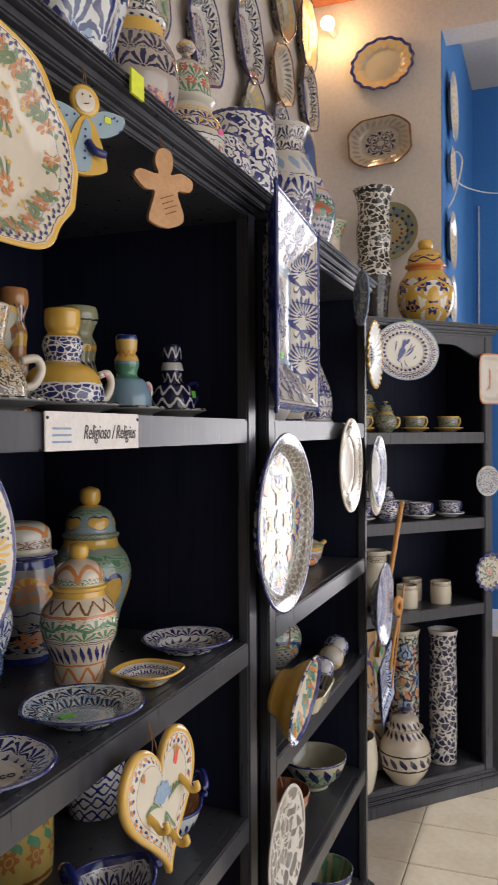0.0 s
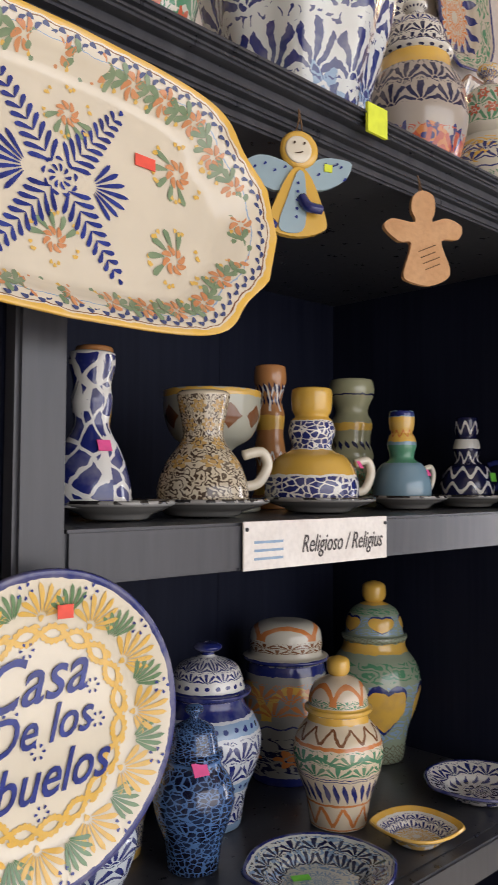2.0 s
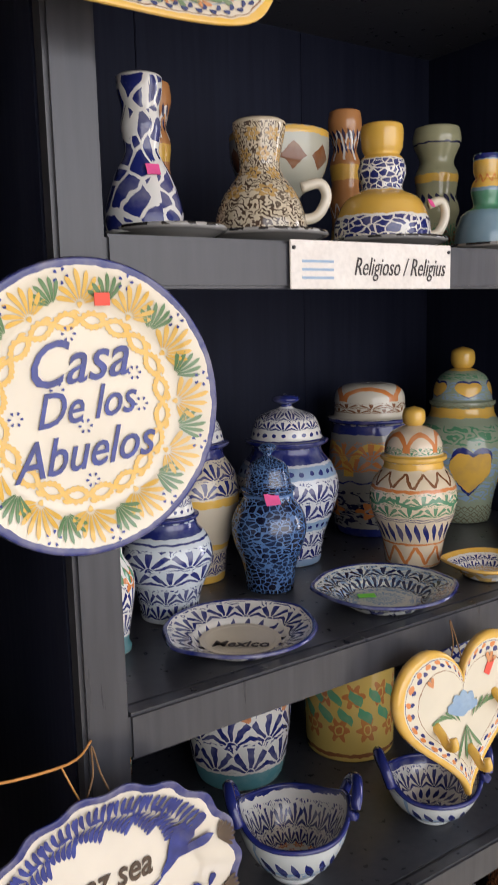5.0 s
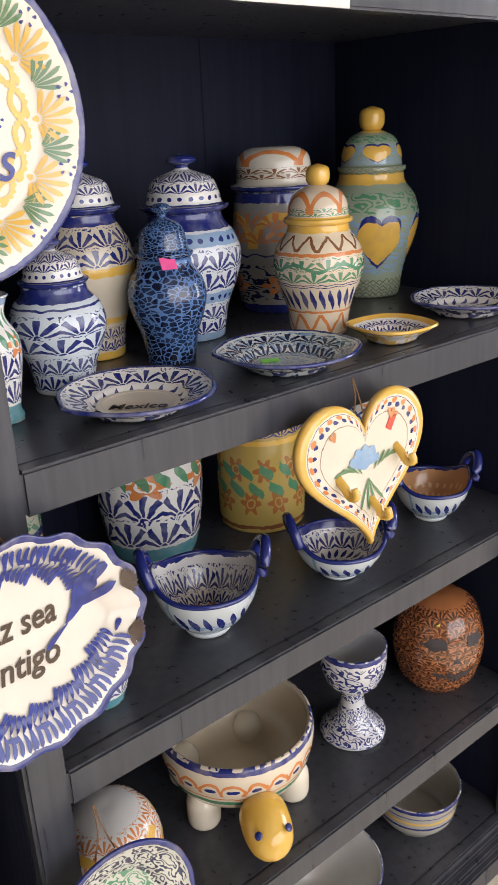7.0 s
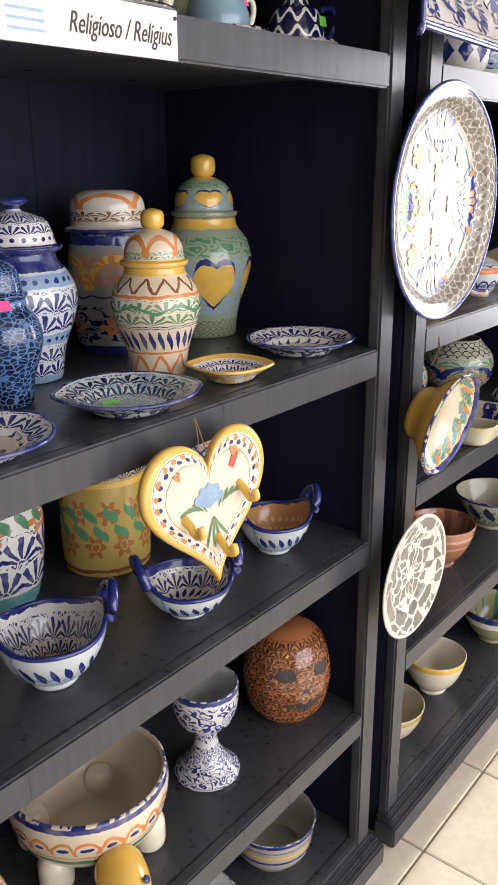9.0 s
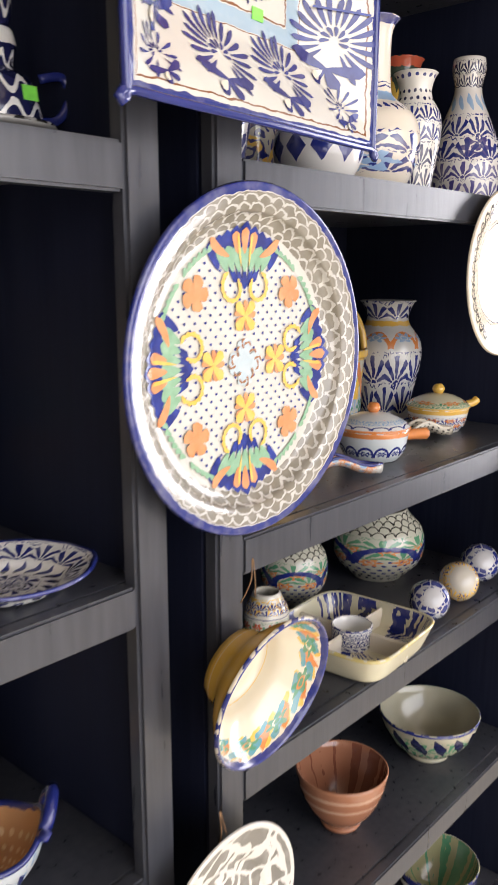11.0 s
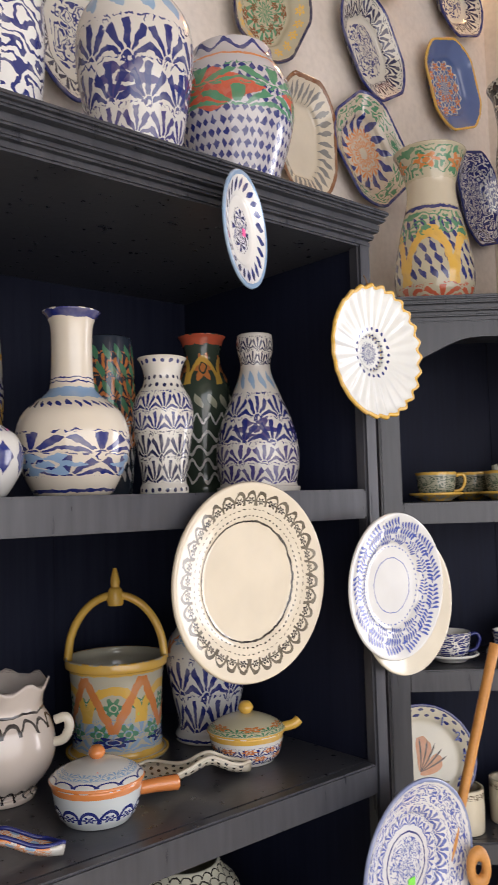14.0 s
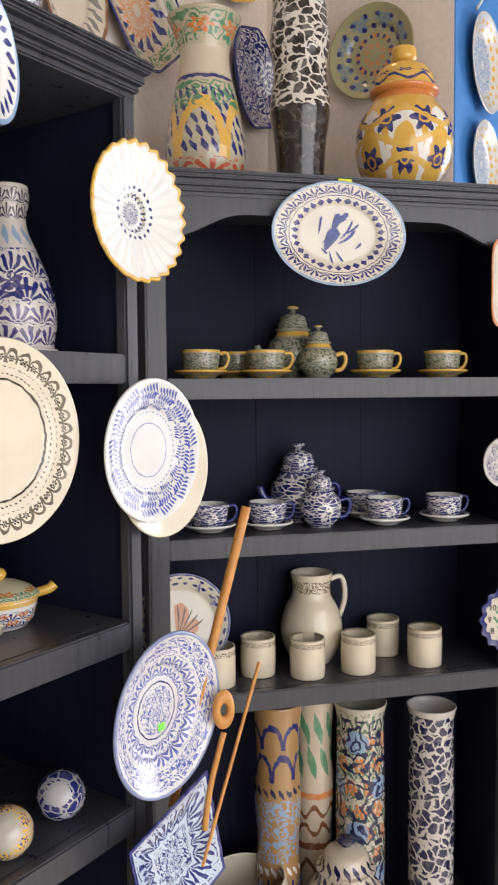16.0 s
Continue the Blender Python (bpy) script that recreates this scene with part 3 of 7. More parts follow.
g_white_l = glaze("blue birds on pale blue", (0.60, 0.66, 0.70), [(0.05, 0.38, BLUE, "fan", 6, 1), (0.42, 0.78, BLUE, "fan", 4, 1), (0.80, 0.86, BLUE, "line", 1, 1), (0.88, 1.0, BLUE, "plain", 1, 1)])
g_cream_y = glaze("cream with yellow and blue bands", (0.62, 0.55, 0.42), [(0.0, 0.06, YELLOW, "plain", 1, 1), (0.07, 0.24, BLUE, "fan", 10, 1), (0.26, 0.30, YELLOW, "plain", 1, 1), (0.60, 0.66, YELLOW, "plain", 1, 1), (0.67, 0.92, BLUE, "fan", 6, 1), (0.93, 1.0, BLUE, "plain", 1, 1)])
g_stripe = glaze("striped cream green and blue", (0.70, 0.60, 0.44), [(0.0, 0.04, ORANGE, "line", 1, 1), (0.04, 0.22, ORANGE, "zig", 9, 1), (0.23, 0.25, ORANGE, "plain", 1, 1), (0.26, 0.46, BLUE, "petal", 26, 1), (0.47, 0.51, BLUE, "line", 1, 2), (0.52, 0.74, GREEN, "fan", 6, 1), (0.60, 0.70, GREEN, "wave", 6, 1), (0.75, 0.78, ORANGE, "plain", 1, 1), (0.79, 0.92, BROWN, "zig", 12, 1), (0.94, 1.0, YELLOW, "plain", 1, 1)])
g_stripe_lid = glaze("orange leaves lid", (0.70, 0.60, 0.46), [(0.0, 0.22, YELLOW, "plain", 1, 1), (0.24, 0.45, GREEN, "fan", 6, 1), (0.3, 0.95, ORANGE, "scale", 6, 1)])
g_heartjar = glaze("sage green with yellow hearts", (0.30, 0.36, 0.26), [(0.0, 0.16, (0.16, 0.15, 0.09), "net", 30, 3), (0.2, 0.68, PALE, "scroll", 7, 3), (0.14, 0.70, BLUE, "heart", 5, 1), (0.19, 0.65, YELLOW, "heart", 5, 1), (0.70, 0.86, GREEN, "scroll", 8, 1), (0.92, 1.0, YELLOW, "plain", 1, 1)])
g_arch = glaze("dark jar with orange shells", (0.30, 0.30, 0.28), [(0.0, 0.08, BLUE, "plain", 1, 1), (0.1, 0.42, INK, "scroll", 6, 2), (0.14, 0.36, ORANGE, "flower", 5, 1), (0.48, 0.53, BLUE, "wave", 12, 1), (0.56, 0.9, YELLOW, "scale", 5, 1), (0.6, 0.86, ORANGE, "fan", 5, 1), (0.92, 1.0, BLUE, "plain", 1, 1)])
g_arch_lid = glaze("pale lid with orange shell", (0.62, 0.58, 0.48), [(0.0, 0.14, BLUE, "plain", 1, 1), (0.3, 0.55, BROWN, "fan", 5, 1), (0.58, 1.0, ORANGE, "scale", 4, 1)])
g_pot_tulip = glaze("white pot with red tulips", WHITE, [(0.0, 0.14, TEAL, "plain", 1, 1), (0.16, 0.6, BLUE, "fan", 5, 1), (0.5, 0.78, ORANGE, "flower", 5, 1), (0.6, 0.92, GREEN, "petal", 9, 1), (0.93, 1.0, PALE, "plain", 1, 1)])
g_pot_y = glaze("yellow pot with orange flowers", (0.46, 0.33, 0.09), [(0.0, 0.1, BROWN, "line", 1, 1), (0.12, 0.68, (0.35, 0.13, 0.04), "flower", 5, 1), (0.3, 0.6, GREEN, "petal", 8, 1), (0.74, 0.78, YELLOW, "plain", 1, 1), (0.8, 1.0, BLUE, "fan", 9, 1)])
g_bowl = glaze("pale bowl with blue strokes", (0.58, 0.62, 0.62), [(0.1, 0.5, PALE, "scroll", 6, 1), (-0.5, -0.1, PALE, "scroll", 6, 1), (0.35, 0.75, BLUE, "petal", 22, 1), (0.95, 1.0, BLUE, "plain", 1, 1)])
g_bowl_in = glaze("bowl with blue leaves", WHITE, [(0.0, 0.25, GREEN, "fan", 4, 1), (0.25, 0.55, ORANGE, "flower", 5, 1), (0.5, 0.95, BLUE, "fan", 10, 1), (0.985, 1.2, BLUE, "plain", 1, 1)])
g_terra_bowl = glaze("orange glazed inside", (0.62, 0.34, 0.15), [(0.3, 0.9, (0.75, 0.55, 0.3), "dots", 24, 4), (0.985, 1.2, BLUE, "plain", 1, 1)])
g_turtle = glaze("turtle bowl bands", (0.66, 0.58, 0.44), [(0.45, 0.52, GREEN, "plain", 1, 1), (0.54, 0.6, ORANGE, "line", 1, 1), (0.62, 0.86, ORANGE, "scale", 22, 1), (0.64, 0.76, BLUE, "dots", 22, 1), (0.93, 1.0, BLUE, "plain", 1, 1)])
g_gob = glaze("goblet with grey blue flowers", (0.58, 0.59, 0.60), [(0.02, 0.34, BLUE, "scroll", 9, 4), (0.4, 0.92, BLUE, "scroll", 8, 3), (0.95, 1.0, BLUE, "plain", 1, 1)])
g_pump = glaze("orange pumpkin with dark flowers", (0.42, 0.16, 0.06), [(0.05, 0.95, BROWN, "fan", 11, 6), (0.05, 0.95, (0.06, 0.025, 0.015), "fan", 9, 7)])
g_bottle_bw = g_bwbig
g_cupflow = glaze("brown and cream flowers", (0.60, 0.52, 0.38), [(0.02, 0.97, (0.07, 0.045, 0.03), "scroll", 14, 7), (0.3, 0.95, (0.48, 0.30, 0.10), "flower", 7, 4)])
g_ycandle = glaze("yellow with blue leaves", YELLOW, [(0.0, 0.24, WHITE, "plain", 1, 1), (0.02, 0.22, BLUE, "leaf", 16, 2), (0.46, 0.72, WHITE, "plain", 1, 1), (0.47, 0.71, BLUE, "leaf", 10, 3)])
g_teal = glaze("teal jug with yellow neck", (0.20, 0.32, 0.40), [(0.42, 0.62, (0.09, 0.27, 0.16), "plain", 1, 1), (0.66, 0.94, YELLOW, "plain", 1, 1), (0.70, 0.80, ORANGE, "wave", 10, 1), (0.95, 1.0, BLUE, "plain", 1, 1)])
g_candle_o = glaze("orange striped candlestick", (0.48, 0.22, 0.08), [(0.1, 0.22, YELLOW, "plain", 1, 1), (0.3, 0.4, WHITE, "zig", 10, 1), (0.55, 0.65, YELLOW, "plain", 1, 1), (0.68, 0.9, WHITE, "scale", 8, 1), (0.72, 0.88, INK, "petal", 10, 1)])
g_candle_g = glaze("green banded candlestick", (0.33, 0.33, 0.20), [(0.04, 0.30, BROWN, "scale", 7, 1), (0.1, 0.3, GREEN, "fan", 6, 1), (0.45, 0.52, INK, "petal", 16, 1), (0.6, 0.66, YELLOW, "plain", 1, 1), (0.86, 0.9, INK, "line", 1, 1)])
g_grey = glaze("grey goblet with diamonds", (0.44, 0.44, 0.36), [(0.66, 0.9, BROWN, "block", 9, 1), (0.95, 1.0, YELLOW, "plain", 1, 1)])
g_bwjug = glaze("dark blue scroll jug", INK, [(0.05, 0.6, WHITE, "wave", 9, 3), (0.62, 0.74, WHITE, "plain", 1, 1), (0.78, 0.98, WHITE, "wave", 7, 1)])
g_saucer = glaze("grey rimmed saucer", (0.35, 0.34, 0.32), [(0.5, 0.9, (0.5, 0.48, 0.44), "plain", 1, 1), (0.92, 1.0, BLACK, "plain", 1, 1)])
g_creambot = glaze("cream bottle with blue bird", (0.68, 0.61, 0.50), [(0.0, 0.05, BLUE, "line", 1, 1), (0.10, 0.34, BLUE, "fan", 3, 1), (0.08, 0.24, PALE, "flower", 3, 1), (0.46, 0.50, BLUE, "petal", 30, 1), (0.52, 0.58, PALE, "plain", 1, 1), (0.6, 0.64, BLUE, "line", 1, 2), (0.96, 1.0, BLUE, "plain", 1, 1)])
g_bwbot = glaze("bottle with dark diamonds", (0.66, 0.64, 0.60), [(0.13, 0.42, BLUE, "block", 11, 1), (0.44, 0.52, BLUE, "dots", 26, 1), (0.56, 0.95, INK, "fan", 6, 1)])
g_bwvase = glaze("white vase with dark sprigs", (0.70, 0.67, 0.60), [(0.0, 0.06, INK, "dots", 20, 1), (0.08, 0.45, INK, "fan", 5, 1), (0.46, 0.75, BLUE, "fan", 6, 1), (0.76, 0.88, INK, "dots", 18, 2), (0.94, 1.0, BLUE, "dots", 16, 1)])
g_deer = glaze("white vase with purple deer", (0.64, 0.61, 0.56), [(0.05, 0.30, (0.05, 0.04, 0.16), "fan", 6, 1), (0.28, 0.48, (0.05, 0.04, 0.16), "flower", 4, 1), (0.3, 0.62, BLUE, "fan", 5, 1), (0.64, 0.76, PALE, "petal", 12, 1), (0.8, 0.98, INK, "fan", 6, 1)])
g_darkvase = glaze("dark vase with flowers", (0.03, 0.04, 0.06), [(0.08, 0.5, WHITE, "petal", 10, 2), (0.3, 0.9, ORANGE, "fan", 5, 2), (0.5, 0.95, GREEN, "petal", 8, 2)])
g_greenvase = glaze("black green vase", (0.05, 0.07, 0.05), [(0.05, 0.4, WHITE, "wave", 9, 4), (0.42, 0.5, WHITE, "zig", 14, 1), (0.52, 0.62, (0.4, 0.4, 0.3), "petal", 14, 1), (0.66, 0.92, ORANGE, "flower", 5, 1), (0.68, 0.9, YELLOW, "scale", 5, 1), (0.94, 1.0, RED, "plain", 1, 1)])
g_yjar = glaze("grey jar with yellow scrolls", (0.46, 0.43, 0.36), [(0.1, 0.7, YELLOW, "scale", 4, 2), (0.15, 0.7, BLUE, "scroll", 5, 2), (0.8, 0.84, YELLOW, "plain", 1, 1), (0.86, 1.0, INK, "dots", 12, 2)])
g_crpot = glaze("cream pot with black lace bands", (0.62, 0.54, 0.47), [(0.04, 0.16, BLACK, "scale", 20, 1), (0.1, 0.12, BLACK, "plain", 1, 1), (0.62, 0.76, BLACK, "scale", 18, 1), (0.77, 0.79, BLACK, "plain", 1, 1)])
g_bucket = glaze("bucket with coloured tulips", (0.50, 0.47, 0.36), [(0.02, 0.1, YELLOW, "plain", 1, 1), (0.12, 0.45, PALE, "fan", 5, 1), (0.16, 0.7, GREEN, "flower", 5, 1), (0.4, 0.85, YELLOW, "scale", 5, 1), (0.3, 0.86, ORANGE, "zig", 5, 1), (0.14, 0.3, BLUE, "flower", 5, 1), (0.88, 1.0, YELLOW, "plain", 1, 1)])
g_vaseo = glaze("white vase with orange collar", (0.58, 0.58, 0.56), [(0.0, 0.05, BLUE, "line", 1, 1), (0.08, 0.6, BLUE, "fan", 5, 1), (0.62, 0.78, ORANGE, "scale", 7, 1), (0.66, 0.76, PALE, "flower", 7, 1), (0.8, 0.84, YELLOW, "plain", 1, 1), (0.86, 1.0, BLUE, "fan", 6, 1)])
g_dish = glaze("lidded dish with orange flowers", WHITE, [(0.1, 0.7, BLUE, "fan", 9, 1), (0.2, 0.7, ORANGE, "flower", 5, 1), (0.82, 1.0, YELLOW, "plain", 1, 1)])
g_dish_lid = glaze("lid with leaves", (0.62, 0.58, 0.40), [(0.0, 0.12, YELLOW, "plain", 1, 1), (0.14, 0.5, GREEN, "fan", 7, 1), (0.3, 0.62, ORANGE, "flower", 6, 1)])
g_pan = glaze("pan with blue arches", (0.56, 0.60, 0.60), [(0.2, 0.62, BLUE, "scale", 13, 1), (0.2, 0.45, BLUE, "flower", 13, 1), (0.84, 1.0, ORANGE, "plain", 1, 1)])
g_pan_lid = glaze("pan lid with petals", (0.62, 0.62, 0.58), [(0.0, 0.16, ORANGE, "plain", 1, 1), (0.2, 0.42, BLUE, "scale", 12, 1), (0.44, 0.66, PALE, "fan", 8, 1)])
g_multi = glaze("pot with green and orange fans", (0.46, 0.45, 0.36), [(0.05, 0.42, BLUE, "dots", 26, 6), (0.3, 0.62, ORANGE, "flower", 4, 1), (0.42, 0.72, GREEN, "fan", 4, 1), (0.34, 0.66, BLUE, "scale", 4, 1), (0.74, 1.0, BLACK, "scale", 22, 4)])
g_cross = glaze("white pot with blue lattice", (0.60, 0.58, 0.53), [(0.0, 0.8, BLUE, "net", 14, 6), (0.8, 0.98, ORANGE, "scroll", 7, 1)])
g_lattice = glaze("grey pot with blue diamonds", (0.50, 0.48, 0.50), [(0.05, 0.80, BLUE, "block", 42, 13), (0.5, 0.8, RED, "block", 3, 1), (0.55, 0.8, GREEN, "fan", 3, 1), (0.84, 0.9, ORANGE, "line", 1, 1), (0.9, 1.0, BLUE, "wave", 9, 1)])
g_mug = glaze("cream mug with dark speckled rim", (0.70, 0.63, 0.48), [(0.80, 0.93, (0.12, 0.08, 0.05), "scroll", 14, 1)])
g_cupy = glaze("olive cup with leaves", (0.36, 0.36, 0.27), [(0.08, 0.85, (0.10, 0.13, 0.09), "scroll", 8, 2), (0.9, 1.0, YELLOW, "plain", 1, 1)])
g_saucy = glaze("yellow rimmed saucer", (0.40, 0.38, 0.28), [(0.78, 1.2, YELLOW, "plain", 1, 1)])
g_saucb = glaze("blue rimmed saucer", WHITE, [(0.4, 0.9, BLUE, "leaf", 14, 2)])
g_totem1 = glaze("orange vase with blue rings", (0.40, 0.24, 0.10), [(0.1, 0.3, PALE, "scale", 6, 1), (0.3, 0.34, WHITE, "petal", 18, 1), (0.05, 0.3, BLUE, "fan", 6, 1), (0.36, 0.62, PALE, "scroll", 6, 3), (0.63, 0.67, INK, "petal", 18, 1), (0.7, 0.95, BLUE, "scale", 6, 2)])
g_totem2 = glaze("cream vase with brown scrolls", (0.56, 0.48, 0.36), [(0.1, 0.3, BROWN, "wave", 5, 2), (0.33, 0.36, BROWN, "plain", 1, 1), (0.38, 0.54, BROWN, "wave", 6, 2), (0.56, 0.59, ORANGE, "plain", 1, 1), (0.65, 0.95, GREEN, "petal", 5, 1)])
g_totem3 = glaze("white vase with coloured flowers", (0.56, 0.52, 0.42), [(0.02, 0.98, (0.10, 0.16, 0.10), "fan", 5, 5), (0.1, 0.9, ORANGE, "flower", 4, 4), (0.15, 0.95, PALE, "dots", 3, 4), (0.05, 0.95, INK, "scroll", 4, 5)])
g_totem4 = glaze("tall vase with dark leaves", (0.60, 0.57, 0.52), [(0.02, 0.97, INK, "leaf", 8, 12)])
g_bandjar = glaze("cream jar with dark wave band", (0.60, 0.53, 0.42), [(0.30, 0.34, BLACK, "plain", 1, 1), (0.36, 0.56, INK, "petal", 16, 1), (0.58, 0.61, BLACK, "plain", 1, 1), (0.85, 1.0, INK, "petal", 18, 1)])
g_bandlid = glaze("cream lid with dark band", (0.60, 0.53, 0.42), [(0.1, 0.45, INK, "petal", 16, 1), (0.74, 1.0, INK, "plain", 1, 1)])
g_flare = glaze("cream vase with green panels", (0.52, 0.47, 0.34), [(0.03, 0.12, RED, "fan", 6, 1), (0.14, 0.55, BLUE, "petal", 24, 5), (0.12, 0.56, YELLOW, "scale", 5, 1), (0.42, 0.58, GREEN, "scroll", 7, 1), (0.60, 0.62, BLUE, "plain", 1, 1), (0.63, 0.80, (0.58, 0.52, 0.40), "plain", 1, 1), (0.82, 0.98, GREEN, "scroll", 7, 1), (0.84, 0.96, ORANGE, "flower", 5, 1)])
g_melon = glaze("yellow and blue melon jar", YELLOW, [(0.05, 0.92, WHITE, "scale", 8, 1), (0.08, 0.85, BLUE, "flower", 4, 1), (0.12, 0.8, YELLOW, "wave", 4, 3), (0.92, 1.0, ORANGE, "plain", 1, 1)])
g_melon_lid = glaze("yellow and blue lid", YELLOW, [(0.0, 0.14, ORANGE, "plain", 1, 1), (0.2, 0.5, BLUE, "wave", 6, 1), (0.45, 0.6, BLUE, "flower", 8, 1)])
g_bigwhite = glaze("tall white jar with blue flowers", (0.66, 0.68, 0.66), [(0.03, 0.3, PALE, "flower", 7, 1), (0.06, 0.4, BLUE, "fan", 6, 1), (0.42, 0.75, BLUE, "fan", 6, 1), (0.75, 0.95, BLUE, "fan", 7, 1)])
g_floralpot = glaze("white jar with red flowers", (0.60, 0.57, 0.48), [(0.1, 0.6, GREEN, "fan", 5, 1), (0.2, 0.6, RED, "flower", 5, 1), (0.62, 0.66, BLUE, "line", 1, 1), (0.68, 0.95, YELLOW, "scroll", 6, 1), (0.7, 0.9, BLUE, "fan", 6, 1)])
g_orjar = glaze("blue and orange jar", (0.44, 0.38, 0.32), [(0.02, 0.6, ORANGE, "scale", 5, 1), (0.1, 0.55, BLUE, "flower", 5, 1), (0.2, 0.5, RED, "fan", 5, 1), (0.62, 0.9, INK, "fan", 6, 1), (0.9, 1.0, YELLOW, "plain", 1, 1)])

# ---- first unit: upper shelf ----
S1, S2, S3, S4, S5 = 1.545, 1.115, 0.775, 0.415, 0.115


def saucer(m, R, mat=None, label="small grey glazed saucer with dark rim", group="saucers"):
    o = thing("saucer", m, label, "saucer", group)
    child("dish", plate_mesh("dish", R, 0.013, mat or g_saucer, 0.6, thick=0.006), o, pose(0, 0, 0.007))
    return o


for x, y, r in [(-0.61, 0.722, 0.058), (-0.625, 0.848, 0.074), (-0.625, 1.043, 0.072), (-0.635, 1.247, 0.058), (-0.63, 1.405, 0.062)]:
    saucer(on(x, y, S1), r)
o = pot("bottle", on(-0.622, 0.700, S1 + 0.013), 0.041, 0.152, [(0.95, 0.0), (1.0, 0.05), (0.92, 0.2), (0.70, 0.38), (0.46, 0.50), (0.42, 0.56), (0.50, 0.68), (0.46, 0.80), (0.55, 0.92), (0.56, 1.0)], g_bottle_bw, "white ceramic bottle with large cobalt leaves on a saucer", "bottle")
sticker(o, 0.030, -0.004, 0.060, sticker_pink, 0.014, 0.012, 62, 82)
pot("candlestick", on(-0.72, 0.765, S1), 0.026, 0.19, P_STICK, g_candle_o, "orange and red painted ceramic candlestick", "candlestick")
o = pot("jug", on(-0.618, 0.842, S1 + 0.013), 0.051, 0.124, P_JUG, g_cupflow, "cream ceramic jug with brown and yellow flowers", "jug")
handle(o, 0.046, 0.02, 0.055, 0.028, cream_glaze, 60, 0.006)
pot("goblet", on(-0.73, 0.952, S1), 0.064, 0.155, P_GOBLET, g_grey, "grey glazed footed bowl with dark diamonds", "goblet")
pot("candlestick", on(-0.76, 1.089, S1), 0.027, 0.205, P_STICK, g_candle_o, "orange striped ceramic candlestick", "candlestick", "candlesticks")
o = pot("candlestick", on(-0.640, 1.046, S1 + 0.013), 0.061, 0.146, P_CANDLE, g_ycandle, "yellow ceramic candlestick with blue leaf bands", "candlestick", "candlesticks")
handle(o, 0.060, 0.012, 0.05, 0.022, cream_glaze, 60, 0.006)
sticker(o, 0.056, 0.03, 0.048, sticker_pink, 0.012, 0.010, 60, 110)
o = pot("candlestick", on(-0.75, 1.262, S1), 0.041, 0.199, P_STICK, g_candle_g, "green and brown ceramic candlestick with handle", "candlestick", "candlesticks")
handle(o, 0.034, 0.05, 0.10, 0.025, yellow_glaze, 200, 0.006)
o = pot("jug", on(-0.645, 1.250, S1 + 0.013), 0.043, 0.130, P_CANDLE, g_teal, "small teal jug with yellow and green neck", "jug")
handle(o, 0.038, 0.012, 0.045, 0.018, cream_glaze, 70, 0.004)
sticker(o, 0.035, 0.015, 0.04, sticker_pink, 0.010, 0.010, 60, 90)
o = pot("jug", on(-0.640, 1.420, S1 + 0.013), 0.043, 0.130, P_CANDLE, g_bwjug, "small dark blue jug with white scrolls", "jug")
handle(o, 0.043, 0.015, 0.055, 0.030, blue_glaze, 70, 0.005)
sticker(o, 0.040, 0.012, 0.035, sticker_green, 0.016, 0.014, 80, 90)

# shelf label
o = thing("shelf_label", hung(0.902, 1.523, -0.4975, 0), "worn white printed label on the shelf edge", "label")
child("card", box("card", (-0.112, -0.0235, -0.0005), (0.112, 0.0235, 0.0015), paper, 0.0005), o)
writing(o, "Religioso / Religius", 0.035, -0.002, 0.002, 0.026, ink_and_hole_shade, 0.35, name="lettering", squeeze=0.68)
for i in range(3):
    child("print_bar", box("print_bar", (-0.098, -0.014 + i * 0.008, 0.0016), (-0.058, -0.0115 + i * 0.008, 0.0019), pale_stroke, 0), o)
for sx in (-0.108, 0.108):
    child("nail", pot_mesh("nail", 0.002, 0.003, [(1, 0), (1, 0.6), (0.4, 1)], paint_black, closed=True, segs=10), o, pose(sx, 0.016, 0.001))

# ---- first unit: jars ----
lidded("jar", on(-0.704, 0.754, S2), 0.055, 0.172, 0.70, g_white_l, g_lid_bw, "pale blue lidded jar with cobalt birds", "jar")
lidded("jar", on(-0.810, 0.855, S2), 0.063, 0.248, 0.74, g_cream_y, g_lid_bw, "cream lidded jar with yellow and blue bands", "jar", lid_r=0.8)
o = lidded("jar", on(-0.712, 0.911, S2), 0.050, 0.195, 0.66, g_blueleaf, g_blueleaf, "dark blue leaf patterned lidded jar", "jar", profile=P_GINGER)
sticker(o, 0.034, -0.018, 0.128, sticker_pink, 0.020, 0.016, 55, 80)
lidded("jar", on(-0.800, 1.008, S2), 0.076, 0.246, 0.70, g_dotblue, g_lid_bw, "white and blue lidded jar with dots", "jar", lid_r=0.80)
lidded("jar", on(-0.848, 1.215, S2), 0.069, 0.247, 0.74, g_arch, g_arch_lid, "dark lidded jar with orange shells", "jar", profile=P_BARREL, lid_r=0.92, lid_line=[(0.9, 0.0), (1.08, 0.06), (1.08, 0.14), (0.92, 0.2), (0.92, 0.5), (0.84, 0.82), (0.55, 0.98), (0.1, 1.0)])
lidded("jar", on(-0.677, 1.143, S2), 0.063, 0.227, 0.66, g_stripe, g_stripe_lid, "striped cream green and blue lidded jar", "jar", knob_mat=yellow_glaze, lid_r=0.74)
lidded("jar", on(-0.810, 1.396, S2), 0.080, 0.299, 0.66, g_heartjar, g_heartjar, "sage green lidded jar with yellow hearts", "jar", knob_mat=yellow_glaze, lid_r=0.70)
pot("vase", on(-0.650, 0.650, S2), 0.030, 0.130, P_VASE, g_pot_tulip, "small white vase with green and red flowers", "vase")


